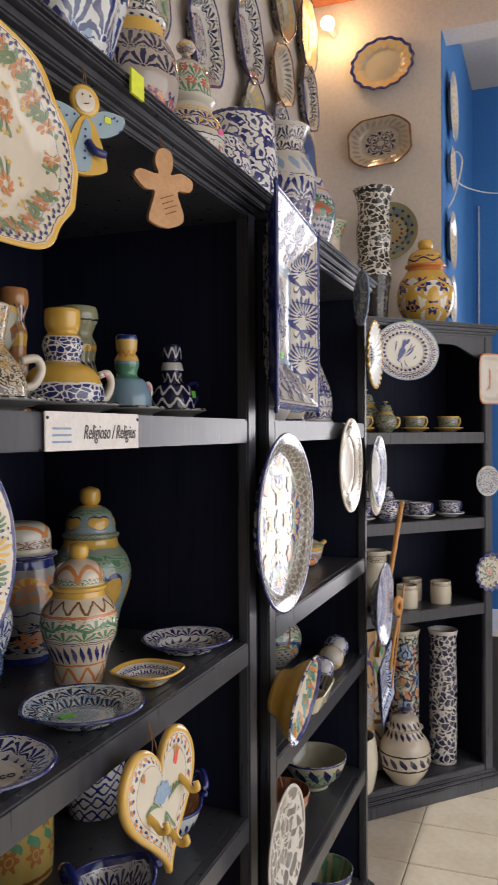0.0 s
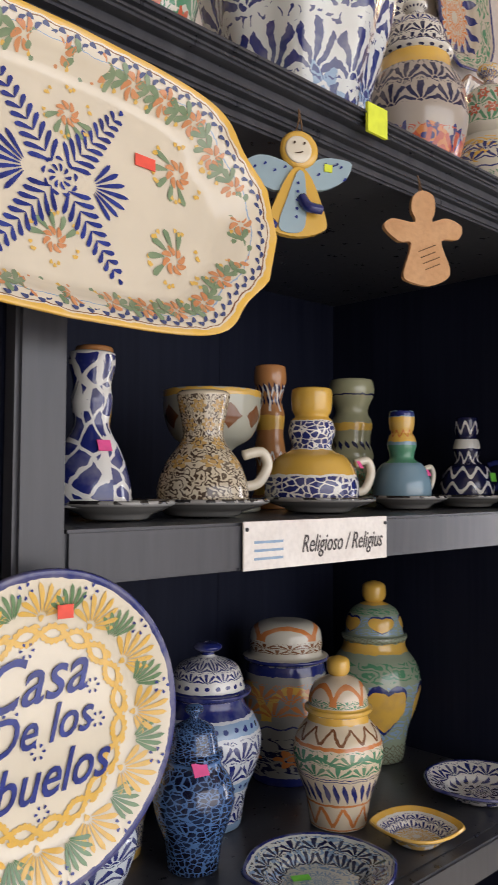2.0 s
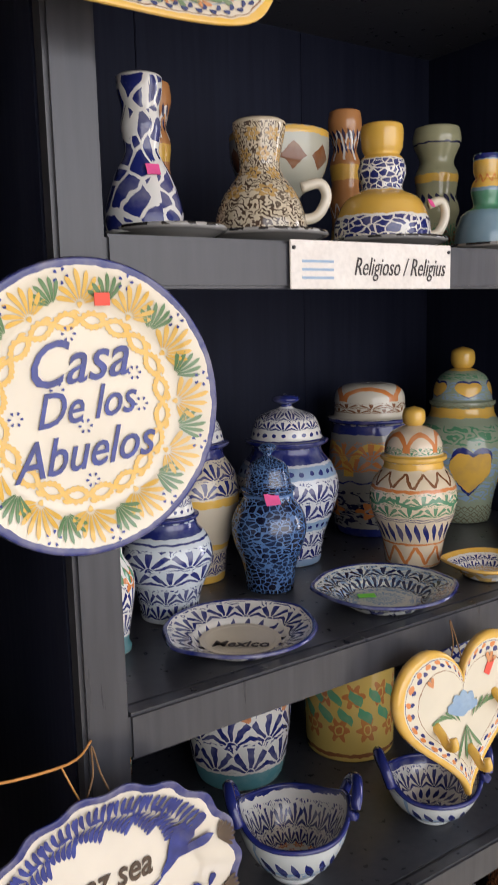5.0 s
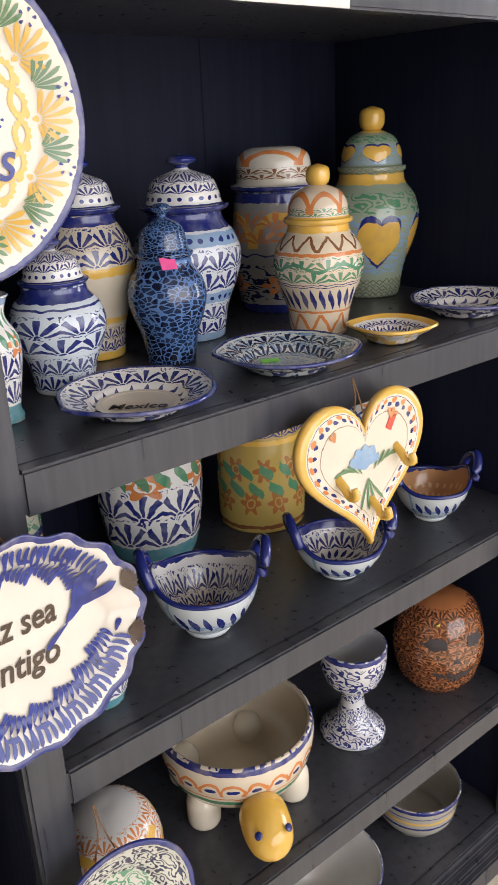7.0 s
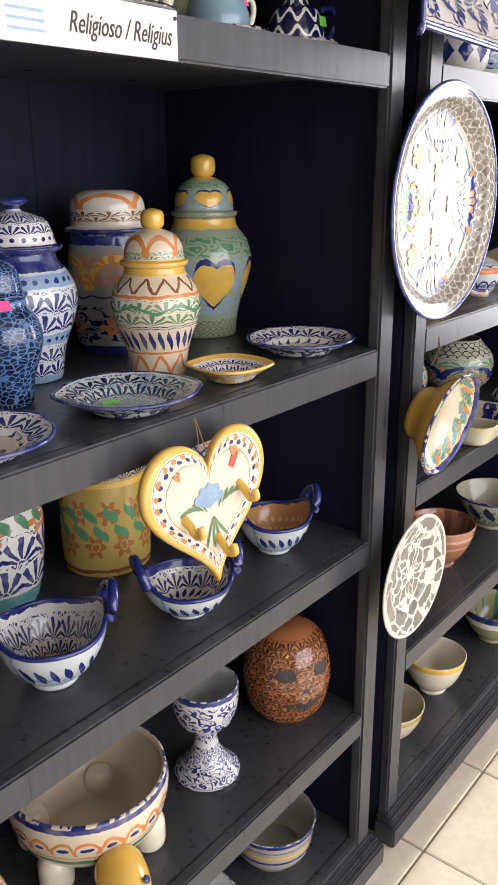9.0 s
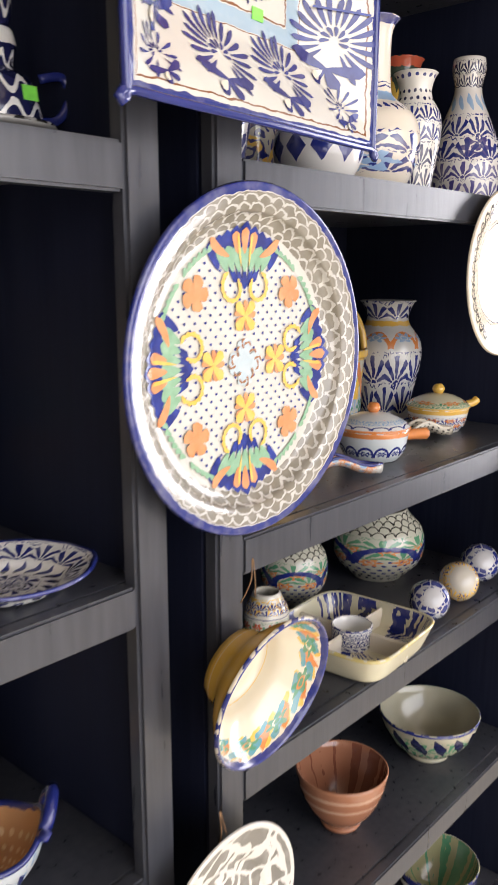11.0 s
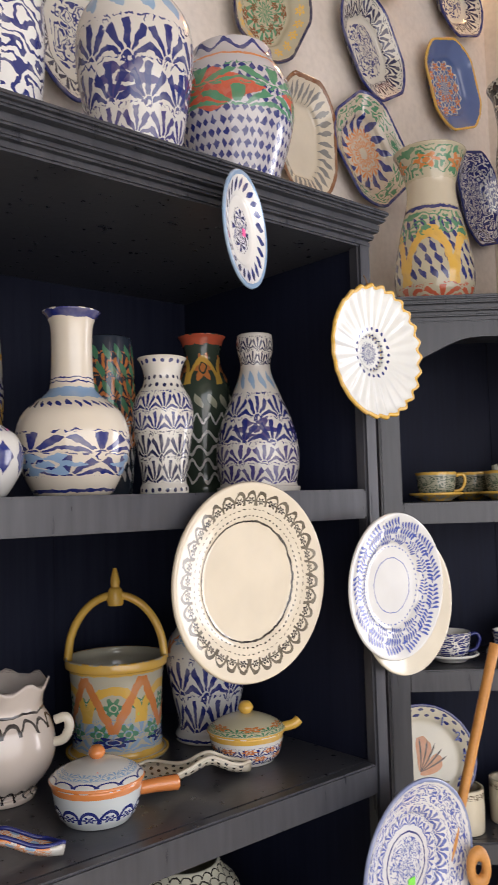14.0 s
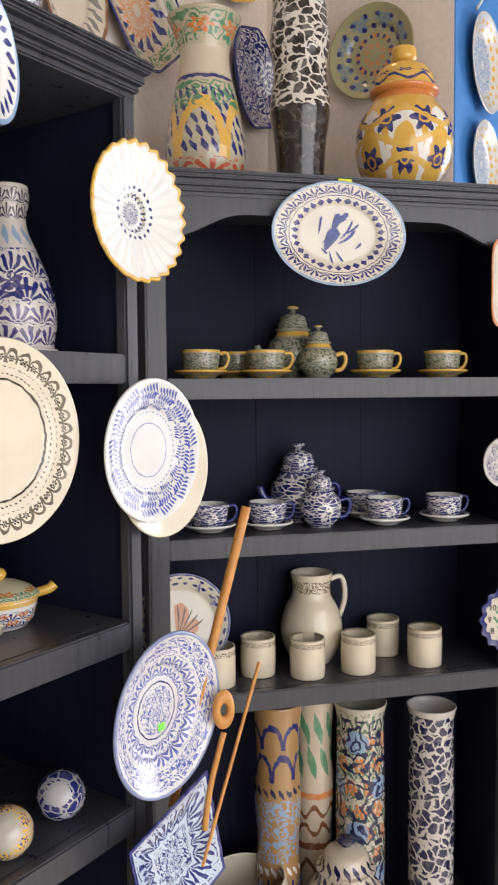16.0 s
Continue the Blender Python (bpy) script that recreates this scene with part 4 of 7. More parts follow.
def fluted_dish(m, R, depth, mat, label, lobes=0, ears=False, sx=1.0, sy=1.0, category="plate", group=""):
    o = thing("plate", m, label, category, group)

    def outline(a):
        k = 1 + (0.03 * math.cos(lobes * a) if lobes else 0)
        if ears:
            k += 0.07 * math.exp(-(min(abs(a), 2 * math.pi - abs(a)) / 0.25) ** 2) + 0.07 * math.exp(-((a - math.pi) / 0.25) ** 2)
        return k * sx * math.cos(a), k * sy * math.sin(a)
    child("dish", plate_mesh("dish", R, depth, mat, 0.6, outline, 80), o, pose(0, 0, 0.006))
    return o


g_mexdish = glaze("white dish with cobalt leaves", WHITE, [(0.0, 0.35, BLUE, "fan", 2, 1), (0.38, 0.62, BLUE, "petal", 18, 1), (0.64, 0.94, BLUE, "fan", 13, 1), (0.95, 1.2, BLUE, "plain", 1, 1)])
g_paledish = glaze("pale dish with blue birds", (0.62, 0.66, 0.62), [(0.0, 0.3, PALE, "fan", 5, 1), (0.35, 0.92, PALE, "scroll", 9, 2), (0.5, 0.92, INK, "fan", 8, 1), (0.95, 1.2, BLUE, "plain", 1, 1)])
g_yeldish = glaze("white dish with yellow rim", WHITE, [(0.1, 0.5, YELLOW, "fan", 4, 1), (0.5, 0.8, BLUE, "fan", 7, 1), (0.86, 1.2, YELLOW, "plain", 1, 1)])
o = fluted_dish(on(-0.572, 0.770, S2, 97), 0.084, 0.018, g_mexdish, "oval white dish with cobalt leaves and lettering", ears=True)
child("medallion", plate_mesh("medallion", 0.045, 0.0006, cream_glaze, 0.8, thick=0.0004), o, pose(0, 0, 0.0072))
writing(o, "Mexico", -0.012, -0.014, 0.0092, 0.021, ink_and_hole_shade, 0.2, -45, 0.0002)
o = fluted_dish(on(-0.572, 0.986, S2, 60), 0.086, 0.020, g_paledish, "pale blue dish with painted birds", ears=True)
sticker(o, -0.02, 0.01, 0.0075, sticker_green, 0.022, 0.012)
fluted_dish(on(-0.565, 1.169, S2, 40), 0.055, 0.018, g_yeldish, "small dish with wavy yellow rim", ears=True, lobes=4)
fluted_dish(on(-0.588, 1.369, S2, 70), 0.084, 0.020, g_mexdish, "small white dish with cobalt leaves", ears=True)

# ---- first unit: bowls ----
pot("planter", on(-0.852, 0.944, S3), 0.083, 0.215, P_BARREL, g_pot_tulip, "white planter with red tulips", "planter")
pot("planter", on(-0.815, 1.139, S3), 0.074, 0.205, P_MUG, g_pot_y, "yellow planter with orange flowers and blue rim", "planter")
pot("planter", on(-0.80, 1.385, S3), 0.062, 0.190, P_BARREL, g_cross, "white pot with blue lattice", "planter")
pot("planter", on(-0.86, 0.700, S3), 0.060, 0.190, P_BARREL, g_multi, "dark painted planter at the shelf's end", "planter")
pot("cup", on(-0.585, 0.690, S3), 0.040, 0.095, P_CUP, g_pot_tulip, "small cup with green and red bands", "cup")


def ear_bowl(m, R, H, mat_out, mat_in, label):
    """A bowl pinched into two raised ears with loop handles."""
    o = thing("bowl", m, label, "bowl", "eared bowls")

    def lift(x, y, v, a):
        k = abs(math.cos(a)) ** 6
        return 0.022 * k * max(0.0, min(1.0, v if v >= 0 else 0.0)) ** 2
    child("bowl_body", pot_mesh("bowl_body", R, H, P_BOWL, mat_out, wall=0.0006, segs=56, lift=lift), o)
    line = smooth_profile(P_BOWL[2:], 4)
    rows = [(0.0, H * 0.12, 0.0)] + [(r * R * 0.975 - 0.001, max(z * H + 0.002, H * 0.12), r) for r, z in line if z > 0.12]
    child("lining", turned("lining", rows, mat_in, None, 56, lambda x, y, v, a: 0.022 * abs(math.cos(a)) ** 6 * v ** 2), o)
    for s in (1, -1):
        pts = [(s * R * 0.98, -0.028, H + 0.012), (s * (R + 0.006), -0.022, H + 0.034), (s * (R + 0.010), 0, H + 0.046), (s * (R + 0.006), 0.022, H + 0.034), (s * R * 0.98, 0.028, H + 0.012)]
        child("handle", tube("handle", pts, 0.0075, blue_glaze), o)
    ring = [(R * math.cos(a), R * math.sin(a), H + 0.022 * abs(math.cos(a)) ** 6 + 0.001) for a in [2 * math.pi * i / 24 for i in range(25)]]
    child("rim", tube("rim", ring, 0.0035, blue_glaze), o)
    return o


ear_bowl(on(-0.613, 0.869, S3, 60), 0.071, 0.072, g_bowl, g_bowl_in, "pale eared bowl with blue rim and flowers")
ear_bowl(on(-0.592, 1.097, S3, 60), 0.066, 0.050, g_bowl, g_mexdish, "white eared bowl with cobalt leaves inside")
ear_bowl(on(-0.615, 1.337, S3, 55), 0.062, 0.059, g_bowl, g_terra_bowl, "eared bowl with orange inside and blue rim")

# ---- first unit: turtle bowl, goblet, pumpkin ----
o = thing("turtle_bowl", on(-0.668, 0.946, S4), "cream turtle shaped bowl with orange scale band", "bowl")
child("shell", pot_mesh("shell", 0.121, 0.122, [(0.5, 0.1), (0.6, 0.14), (0.86, 0.35), (0.97, 0.62), (1.0, 0.85), (0.98, 1.0)], g_turtle, wall=0.008, segs=56), o, pose(0, 0, 0.012))
for a in (-75, 35, 130, 220):
    child("foot", pot_mesh("foot", 0.026, 0.062, [(0.75, 0.0), (0.95, 0.1), (1.0, 0.4), (0.95, 0.75), (0.6, 1.0)], cream_glaze, closed=True, segs=20), o, pose(0.088 * math.cos(radians(a)), 0.088 * math.sin(radians(a)), 0.0))
hd = pose(0.108 * math.cos(radians(-22)), 0.108 * math.sin(radians(-22)), 0.066, 0, 0, -22) @ pose(0, 0, 0, 0, 112, 0)
head = child("head", pot_mesh("head", 0.036, 0.085, [(0.75, 0.0), (0.95, 0.15), (1.0, 0.45), (0.86, 0.75), (0.5, 0.93), (0.05, 1.0)], yellow_glaze, closed=True, segs=28), o, hd)
for s in (1, -1):
    child("eye", pot_mesh("eye", 0.006, 0.003, [(1, 0), (0.8, 0.6), (0.1, 1)], blue_glaze, closed=True, segs=14), head, pose(-0.030, 0.022 * s, 0.058) @ pose(0, 0, 0, 0, -75, 0) @ pose(0, 0, 0, -28 * s, 0, 0))
pot("goblet", on(-0.632, 1.170, S4), 0.056, 0.176, P_GOBLET, g_gob, "white goblet with grey blue flowers", "goblet")


def jack(m, R, H, mat, dark, label):
    """A closed gourd head; dark patches give the shade of eye, nose and mouth holes."""
    o = thing("pumpkin_lantern", m, label, "lantern")
    child("gourd", turned("gourd", [(0.0, 0.0, 0.0)] + [(R * r, H * z, z) for r, z in smooth_profile([(0.6, 0.0), (0.85, 0.14), (1.0, 0.42), (0.97, 0.66), (0.75, 0.9), (0.3, 1.0), (0.0, 1.0)], 4)], mat, lambda a: ((1 + 0.03 * abs(math.cos(4 * a))) * math.cos(a), (1 + 0.03 * abs(math.cos(4 * a))) * math.sin(a)), 64), o)

    # a dark sheet just proud of the skin, in place of a shaded opening
    def hole_shade(name, pts):
        n = len(pts)
        edge = [tuple(p + (q - p) * k / 3 for p, q in zip(pts[i], pts[(i + 1) % n])) for i in range(n) for k in range(3)]
        ca, cz = sum(p[0] for p in edge) / len(edge), sum(p[1] for p in edge) / len(edge)
        verts, faces, m = [], [], len(edge)
        for f in (1.0, 0.66, 0.33, 0.02):
            for a, z in edge:
                a, z = ca + (a - ca) * f, cz + (z - cz) * f
                r = R * float(np.interp(z, [0, 0.14, 0.42, 0.66, 0.9, 1.0], [0.6, 0.85, 1.0, 0.97, 0.75, 0.3])) * (1.006 + 0.03 * abs(math.cos(4 * radians(a)))) + 0.0012
                verts.append((r * math.cos(radians(a)), r * math.sin(radians(a)), z * H))
        for b in range(3):
            for i in range(m):
                faces.append((b * m + i, b * m + (i + 1) % m, (b + 1) * m + (i + 1) % m, (b + 1) * m + i))
        child(name, as_mesh(name, verts, faces, dark), o)
    hole_shade("eye_hole_shade", [(-42, 0.66), (-30, 0.60), (-12, 0.62), (-14, 0.74), (-28, 0.76)])
    hole_shade("eye_hole_shade", [(14, 0.62), (30, 0.60), (42, 0.66), (30, 0.76), (16, 0.74)])
    hole_shade("nose_hole_shade", [(-6, 0.47), (6, 0.47), (0, 0.57)])
    hole_shade("mouth_hole_shade", [(-32, 0.36), (-20, 0.27), (-12, 0.31), (-6, 0.25), (6, 0.25), (12, 0.31), (20, 0.27), (32, 0.36), (14, 0.35), (8, 0.38), (0, 0.34), (-8, 0.38), (-14, 0.35)])
    return o


o = jack(on(-0.626, 1.388, S4, -28), 0.081, 0.187, g_pump, ink_and_hole_shade, "orange ceramic pumpkin lantern with carved face")
sticker(o, 0.058, -0.03, 0.160, sticker_yellow, 0.012, 0.010, 50, 60)
g_skull = glaze("white skull with orange flowers", WHITE, [(0.05, 0.95, ORANGE, "fan", 9, 5), (0.1, 0.9, YELLOW, "dots", 8, 4)])
jack(on(-0.640, 0.700, S4, -10), 0.072, 0.140, g_skull, ink_and_hole_shade, "white ceramic skull with orange flowers")
g_basebowl = glaze("grey banded bowl", (0.40, 0.38, 0.33), [(0.4, 0.46, BLUE, "plain", 1, 1), (0.5, 0.7, YELLOW, "line", 1, 1), (0.72, 0.8, BLUE, "line", 1, 1), (0.9, 1.0, BLUE, "plain", 1, 1)])
pot("bowl", on(-0.622, 1.341, S5), 0.085, 0.085, P_CUP, g_basebowl, "grey banded bowl with blue rim", "bowl")
pot("bowl", on(-0.592, 1.055, S5), 0.103, 0.110, P_BOWL, g_bw2, "large white bowl with cobalt scrolls", "bowl")
pot("bowl", on(-0.650, 0.820, S5), 0.110, 0.110, P_BOWL, g_basebowl, "large grey bowl with blue rim", "bowl")

# ---- second unit: bottles ----
o = lidded("jar", on(-0.82, 1.983, S1), 0.053, 0.325, 0.78, g_yjar, g_bwvase, "grey lidded jar with yellow scrolls", "jar", profile=P_BARREL, knob_mat=cream_glaze, lid_r=0.85)
o = pot("bottle", on(-0.614, 1.905, S1), 0.063, 0.168, P_BOTTLE, g_bwbot, "white bottle with dark blue diamonds", "bottle", "bottles")
sticker(o, 0.035, 0.022, 0.078, sticker_pink, 0.020, 0.010, 40, 60)
pot("bottle", on(-0.625, 2.050, S1), 0.075, 0.245, P_BOTTLE, g_creambot, "cream bottle with a blue bird", "bottle", "bottles")
pot("vase", on(-0.80, 2.210, S1), 0.045, 0.255, P_BARREL, g_darkvase, "dark vase with bright flowers", "vase", "vases")
pot("vase", on(-0.645, 2.210, S1), 0.045, 0.200, P_VASE, g_bwvase, "white vase with dark blue sprigs", "vase", "vases")
pot("vase", on(-0.785, 2.394, S1), 0.052, 0.275, P_VASE, g_greenvase, "black and green vase with orange hearts", "vase", "vases")
pot("vase", on(-0.645, 2.395, S1), 0.068, 0.255, P_DEER, g_deer, "white long-necked vase with purple deer", "vase", "vases")
pot("vase", on(-0.66, 1.74, S1), 0.060, 0.230, P_VASE, g_bwleaf, "cobalt vase with white leaves", "vase", "vases")

# ---- second unit: cookware ----
ZB = 1.125
wavy = lambda x, y, v, a: 0.006 * math.sin(8 * a) * max(0.0, v) ** 6
o = pot("cooking_pot", on(-0.783, 2.013, ZB), 0.079, 0.158, [(0.62, 0.0), (0.66, 0.05), (0.62, 0.08), (0.90, 0.25), (1.0, 0.45), (0.92, 0.66), (0.78, 0.78), (0.80, 0.88), (0.90, 1.0)], g_crpot, "cream two-handled pot with black lace bands", "pot", lift=wavy)
for a in (50, 230):
    handle(o, 0.080, 0.075, 0.105, 0.020, cream_glaze, a, 0.007)
o = pot("bucket", on(-0.845, 2.245, ZB), 0.084, 0.155, [(0.98, 0.0), (1.0, 0.05), (0.88, 0.08), (0.88, 0.5), (0.92, 0.86), (1.0, 0.92), (1.0, 1.0)], g_bucket, "painted ceramic bucket with yellow arched handle", "bucket")
hp = [(0.080 * math.cos(a) * 0.62, 0.080 * math.cos(a) * 0.78, 0.150 + 0.105 * math.sin(a)) for a in [math.pi * i / 10 for i in range(11)]]
child("handle", tube("handle", hp, 0.007, yellow_glaze), o)
child("finial", pot_mesh("finial", 0.014, 0.062, [(0.9, 0), (1.0, 0.2), (0.8, 0.42), (0.5, 0.5), (0.6, 0.62), (0.45, 0.8), (0.2, 1.0)], yellow_glaze, closed=True, segs=20), o, pose(0, 0, 0.238))
sticker(o, 0.072, -0.012, 0.078, sticker_green, 0.014, 0.010, 90, 80)
pot("vase", on(-0.802, 2.401, ZB), 0.071, 0.244, P_VASE, g_vaseo, "white vase with blue fans and orange collar", "vase", "vases")
o = thing("casserole", on(-0.661, 2.368, ZB), "small lidded dish with orange flowers and yellow knob", "dish")
child("body", pot_mesh("body", 0.060, 0.045, P_CUP, g_dish), o)
child("lid", pot_mesh("lid", 0.062, 0.026, [(0.96, 0), (1.0, 0.1), (0.8, 0.5), (0.4, 0.9), (0.1, 1.0)], g_dish_lid, closed=True), o, pose(0, 0, 0.046))
child("knob", pot_mesh("knob", 0.012, 0.020, [(0.5, 0), (0.9, 0.3), (1, 0.6), (0.6, 0.95), (0.1, 1)], yellow_glaze, closed=True, segs=18), o, pose(0, 0, 0.070))
child("handle", tube("handle", [(0.03, 0.05, 0.045), (0.042, 0.064, 0.050), (0.046, 0.072, 0.056)], 0.008, yellow_glaze), o)
o = thing("saucepan", on(-0.620, 2.076, ZB), "small lidded saucepan with terracotta handle", "saucepan")
child("body", pot_mesh("body", 0.060, 0.050, P_CUP, g_pan), o)
child("lid", pot_mesh("lid", 0.062, 0.026, [(0.96, 0), (1.0, 0.1), (0.8, 0.5), (0.4, 0.9), (0.1, 1.0)], g_pan_lid, closed=True), o, pose(0, 0, 0.051))
child("knob", pot_mesh("knob", 0.011, 0.018, [(0.5, 0), (0.9, 0.3), (1, 0.6), (0.6, 0.95), (0.1, 1)], orange_glaze, closed=True, segs=18), o, pose(0, 0, 0.075))
child("handle", tube("handle", [(0.030, 0.045, 0.034), (0.036, 0.070, 0.034), (0.042, 0.098, 0.032)], 0.0085, orange_glaze, taper=1.25), o)
sticker(o, 0.028, -0.022, 0.068, sticker_red, 0.012, 0.008, 20)


def spoon_rest(m, length, mat, rim, label):
    o = thing("spoon_rest", m, label, "spoon rest", "spoon rests")
    w = lambda t: 0.036 * math.exp(-((t - 0.25) / 0.17) ** 2) + 0.013
    zc = lambda t: 0.012 + 0.016 * math.exp(-((t - 0.68) / 0.14) ** 2)
    verts, faces, uvs = [], [], []
    n, k = 26, 6
    for i in range(n + 1):
        t = i / n
        e = math.sqrt(max(0.0, 1 - (2 * t - 1) ** 8))
        for j in range(k + 1):
            q = 2 * j / k - 1
            verts.append((length * (t - 0.5), q * w(t) * e, zc(t) + 0.010 * q * q - 0.006))
    for i in range(n):
        for j in range(k):
            a = i * (k + 1) + j
            faces.append((a, a + k + 1, a + k + 2, a + 1))
            uvs.append([(0.1 * j, i / n)] * 1 + [(0.1 * j, (i + 1) / n), (0.1 * (j + 1), (i + 1) / n), (0.1 * (j + 1), i / n)])
    body = child("bowl", as_mesh("bowl", verts, faces, mat, uvs), o)
    sol = body.modifiers.new("thickness", "SOLIDIFY")
    sol.thickness = 0.005
    edge = [verts[i * (k + 1)] for i in range(0, n + 1, 2)] + [verts[i * (k + 1) + k] for i in range(n, -1, -2)]
    child("rim", tube("rim", edge, 0.0028, rim), o)
    return o


g_rest = glaze("white spoon rest with flowers", (0.62, 0.60, 0.54), [(0.05, 0.95, ORANGE, "fan", 7, 5), (0.1, 0.9, PALE, "dots", 8, 8)])
g_rest2 = glaze("cream spoon rest with black dots", (0.58, 0.53, 0.42), [(0.05, 0.95, BLACK, "dots", 10, 16)])
spoon_rest(on(-0.612, 1.895, ZB, 55), 0.225, g_rest, blue_glaze, "white spoon rest with flowers and blue rim")
spoon_rest(on(-0.655, 2.245, ZB, 62), 0.19, g_rest2, cream_glaze, "cream spoon rest with black dotted edge")
o = thing("mug", on(-0.570, 1.755, ZB), "small yellow handled cup", "mug")
child("body", pot_mesh("body", 0.030, 0.035, P_CUP, yellow_glaze), o)
handle(o, 0.028, 0.006, 0.028, 0.024, yellow_glaze, 60, 0.004)

# ---- second unit: lower shelves ----
ZC, ZD = 0.825, 0.465
pot("planter", on(-0.745, 2.302, ZC), 0.093, 0.140, P_GLOBE, g_multi, "round pot with green and orange fans", "planter", "planters")
pot("planter", on(-0.79, 2.085, ZC), 0.064, 0.125, P_GLOBE, g_multi, "small round pot with green fans", "planter", "planters")
pot("planter", on(-0.70, 1.900, ZC), 0.038, 0.095, P_GLOBE, g_floralpot, "white pot with green panels and flowers", "planter", "planters")
g_egg = glaze("white knob with blue flowers", (0.42, 0.42, 0.43), [(0.05, 0.95, BLUE, "leaf", 6, 4)])
g_egg2 = glaze("patchwork knob", (0.45, 0.42, 0.36), [(0.08, 0.5, ORANGE, "flower", 4, 1), (0.1, 0.9, BLUE, "flower", 6, 3), (0.5, 0.9, YELLOW, "fan", 5, 1)])
egg = [(0.35, 0.0), (0.5, 0.04), (0.92, 0.3), (1.0, 0.5), (0.85, 0.78), (0.45, 0.96), (0.02, 1.0)]
for x, y, r, mat in [(-0.570, 2.402, 0.038, g_egg), (-0.555, 2.285, 0.037, g_egg2), (-0.553, 2.172, 0.036, g_egg)]:
    o = thing("drawer_knob", pose(x, y, ZC + r + 0.001, 0, 0, 40) @ pose(0, 0, 0, 62, 0, 0) @ pose(0, 0, -r), "round painted ceramic knob lying on its side", "knob", "ceramic knobs")
    child("ball", pot_mesh("ball", r, 2 * r, egg, mat, closed=True, segs=28), o)
# divided serving tray
g_div = glaze("cream with small blue flowers", (0.60, 0.56, 0.40), [(-0.6, 0.0, BLUE, "scroll", 10, 3), (0.93, 1.0, (0.55, 0.45, 0.16), "plain", 1, 1)])
o = thing("serving_tray", on(-0.590, 1.985, ZC, 4), "square cream divided serving tray with blue sprigs", "tray")
sq = lambda a: (lambda c, q: ((abs(c) ** 0.35) * (1 if c > 0 else -1), (abs(q) ** 0.35) * (1 if q > 0 else -1)))(math.cos(a), math.sin(a))
child("tray_body", pot_mesh("tray_body", 0.110, 0.044, [(0.80, 0.0), (0.86, 0.1), (0.94, 0.6), (1.0, 1.0)], g_div, wall=0.006, segs=64, shape=sq), o)
child("dip_bowl", pot_mesh("dip_bowl", 0.034, 0.036, [(0.9, 0.0), (0.95, 0.3), (1.0, 1.0)], g_bw, wall=0.004, segs=32), o, pose(0, 0, 0.007))
for a in (0, 90, 180, 270):
    child("divider", box("divider", (0.034, -0.003, 0.006), (0.100, 0.003, 0.038), cream_glaze, 0.002), o, pose(0, 0, 0, 0, 0, a))
g_redbowl = glaze("terracotta bowl with carved leaves", (0.36, 0.16, 0.09), [(-0.5, 0.0, (0.20, 0.07, 0.04), "scroll", 6, 1), (0.5, 0.9, (0.5, 0.3, 0.2), "line", 1, 2)])
pot("bowl", on(-0.628, 2.023, ZD), 0.082, 0.110, P_BOWL, g_redbowl, "terracotta mixing bowl with pouring lip", "bowl", "bowls")
pot("bowl", on(-0.620, 2.318, ZD), 0.101, 0.094, P_BOWL, glaze("sage bowl with dark fruit", (0.40, 0.38, 0.28), [(0.2, 0.8, GREEN, "fan", 6, 1), (0.4, 0.9, INK, "petal", 14, 1), (0.94, 1.0, BLUE, "plain", 1, 1)]), "sage green bowl with dark fruit", "bowl", "bowls")
pot("bowl", on(-0.592, 2.330, S5), 0.088, 0.105, P_BOWL, glaze("green bowl with broad blue rim", (0.34, 0.33, 0.18), [(-0.5, 0, GREEN, "scroll", 6, 1), (0.62, 0.8, WHITE, "plain", 1, 1), (0.82, 1.0, BLUE, "plain", 1, 1)]), "green bowl with blue and white rim", "bowl", "bowls")
pot("bowl", on(-0.615, 2.010, S5), 0.080, 0.105, P_BOWL, glaze("cream bowl with yellow rim", CREAM, [(0.85, 1.0, YELLOW, "plain", 1, 1)]), "cream bowl with yellow rim", "bowl", "bowls")
pot("bowl", on(-0.615, 1.775, S5), 0.085, 0.095, P_BOWL, glaze("cream bowl with ochre rim", (0.58, 0.52, 0.38), [(0.85, 1.0, (0.4, 0.32, 0.1), "plain", 1, 1)]), "cream bowl with ochre rim", "bowl", "bowls")


# ---- corner unit ----
def tea_cup(m, cup, sauc, rim, label, group):
    o = thing("cup", m @ pose(0, 0, 0.010), label, "cup", group)
    child("body", pot_mesh("body", 0.046, 0.055, P_CUP, cup, segs=32), o)
    handle(o, 0.041, 0.012, 0.046, 0.024, rim, 0, 0.004)
    saucer(m, 0.060, sauc, "small saucer under a tea cup", "tea saucers")
    return o


def tea_pot(m, R, mat, rim, label, spout=True):
    o = thing("teapot" if spout else "sugar_bowl", m, label, "teapot" if spout else "sugar bowl")
    child("body", pot_mesh("body", R, R * 1.75, P_GLOBE, mat, segs=36), o)
    child("lid", pot_mesh("lid", R * 0.68, R * 1.0, P_LID, mat, closed=True, segs=32), o, pose(0, 0, R * 1.75))
    handle(o, R * 0.95, R * 0.4, R * 1.2, R * 0.55, rim, 0, 0.0055)
    if spout:
        child("spout", tube("spout", [(-R * 0.85, 0, R * 0.6), (-R * 1.25, 0, R * 0.85), (-R * 1.4, 0, R * 1.25)], R * 0.22, mat, taper=0.55), o)
    return o


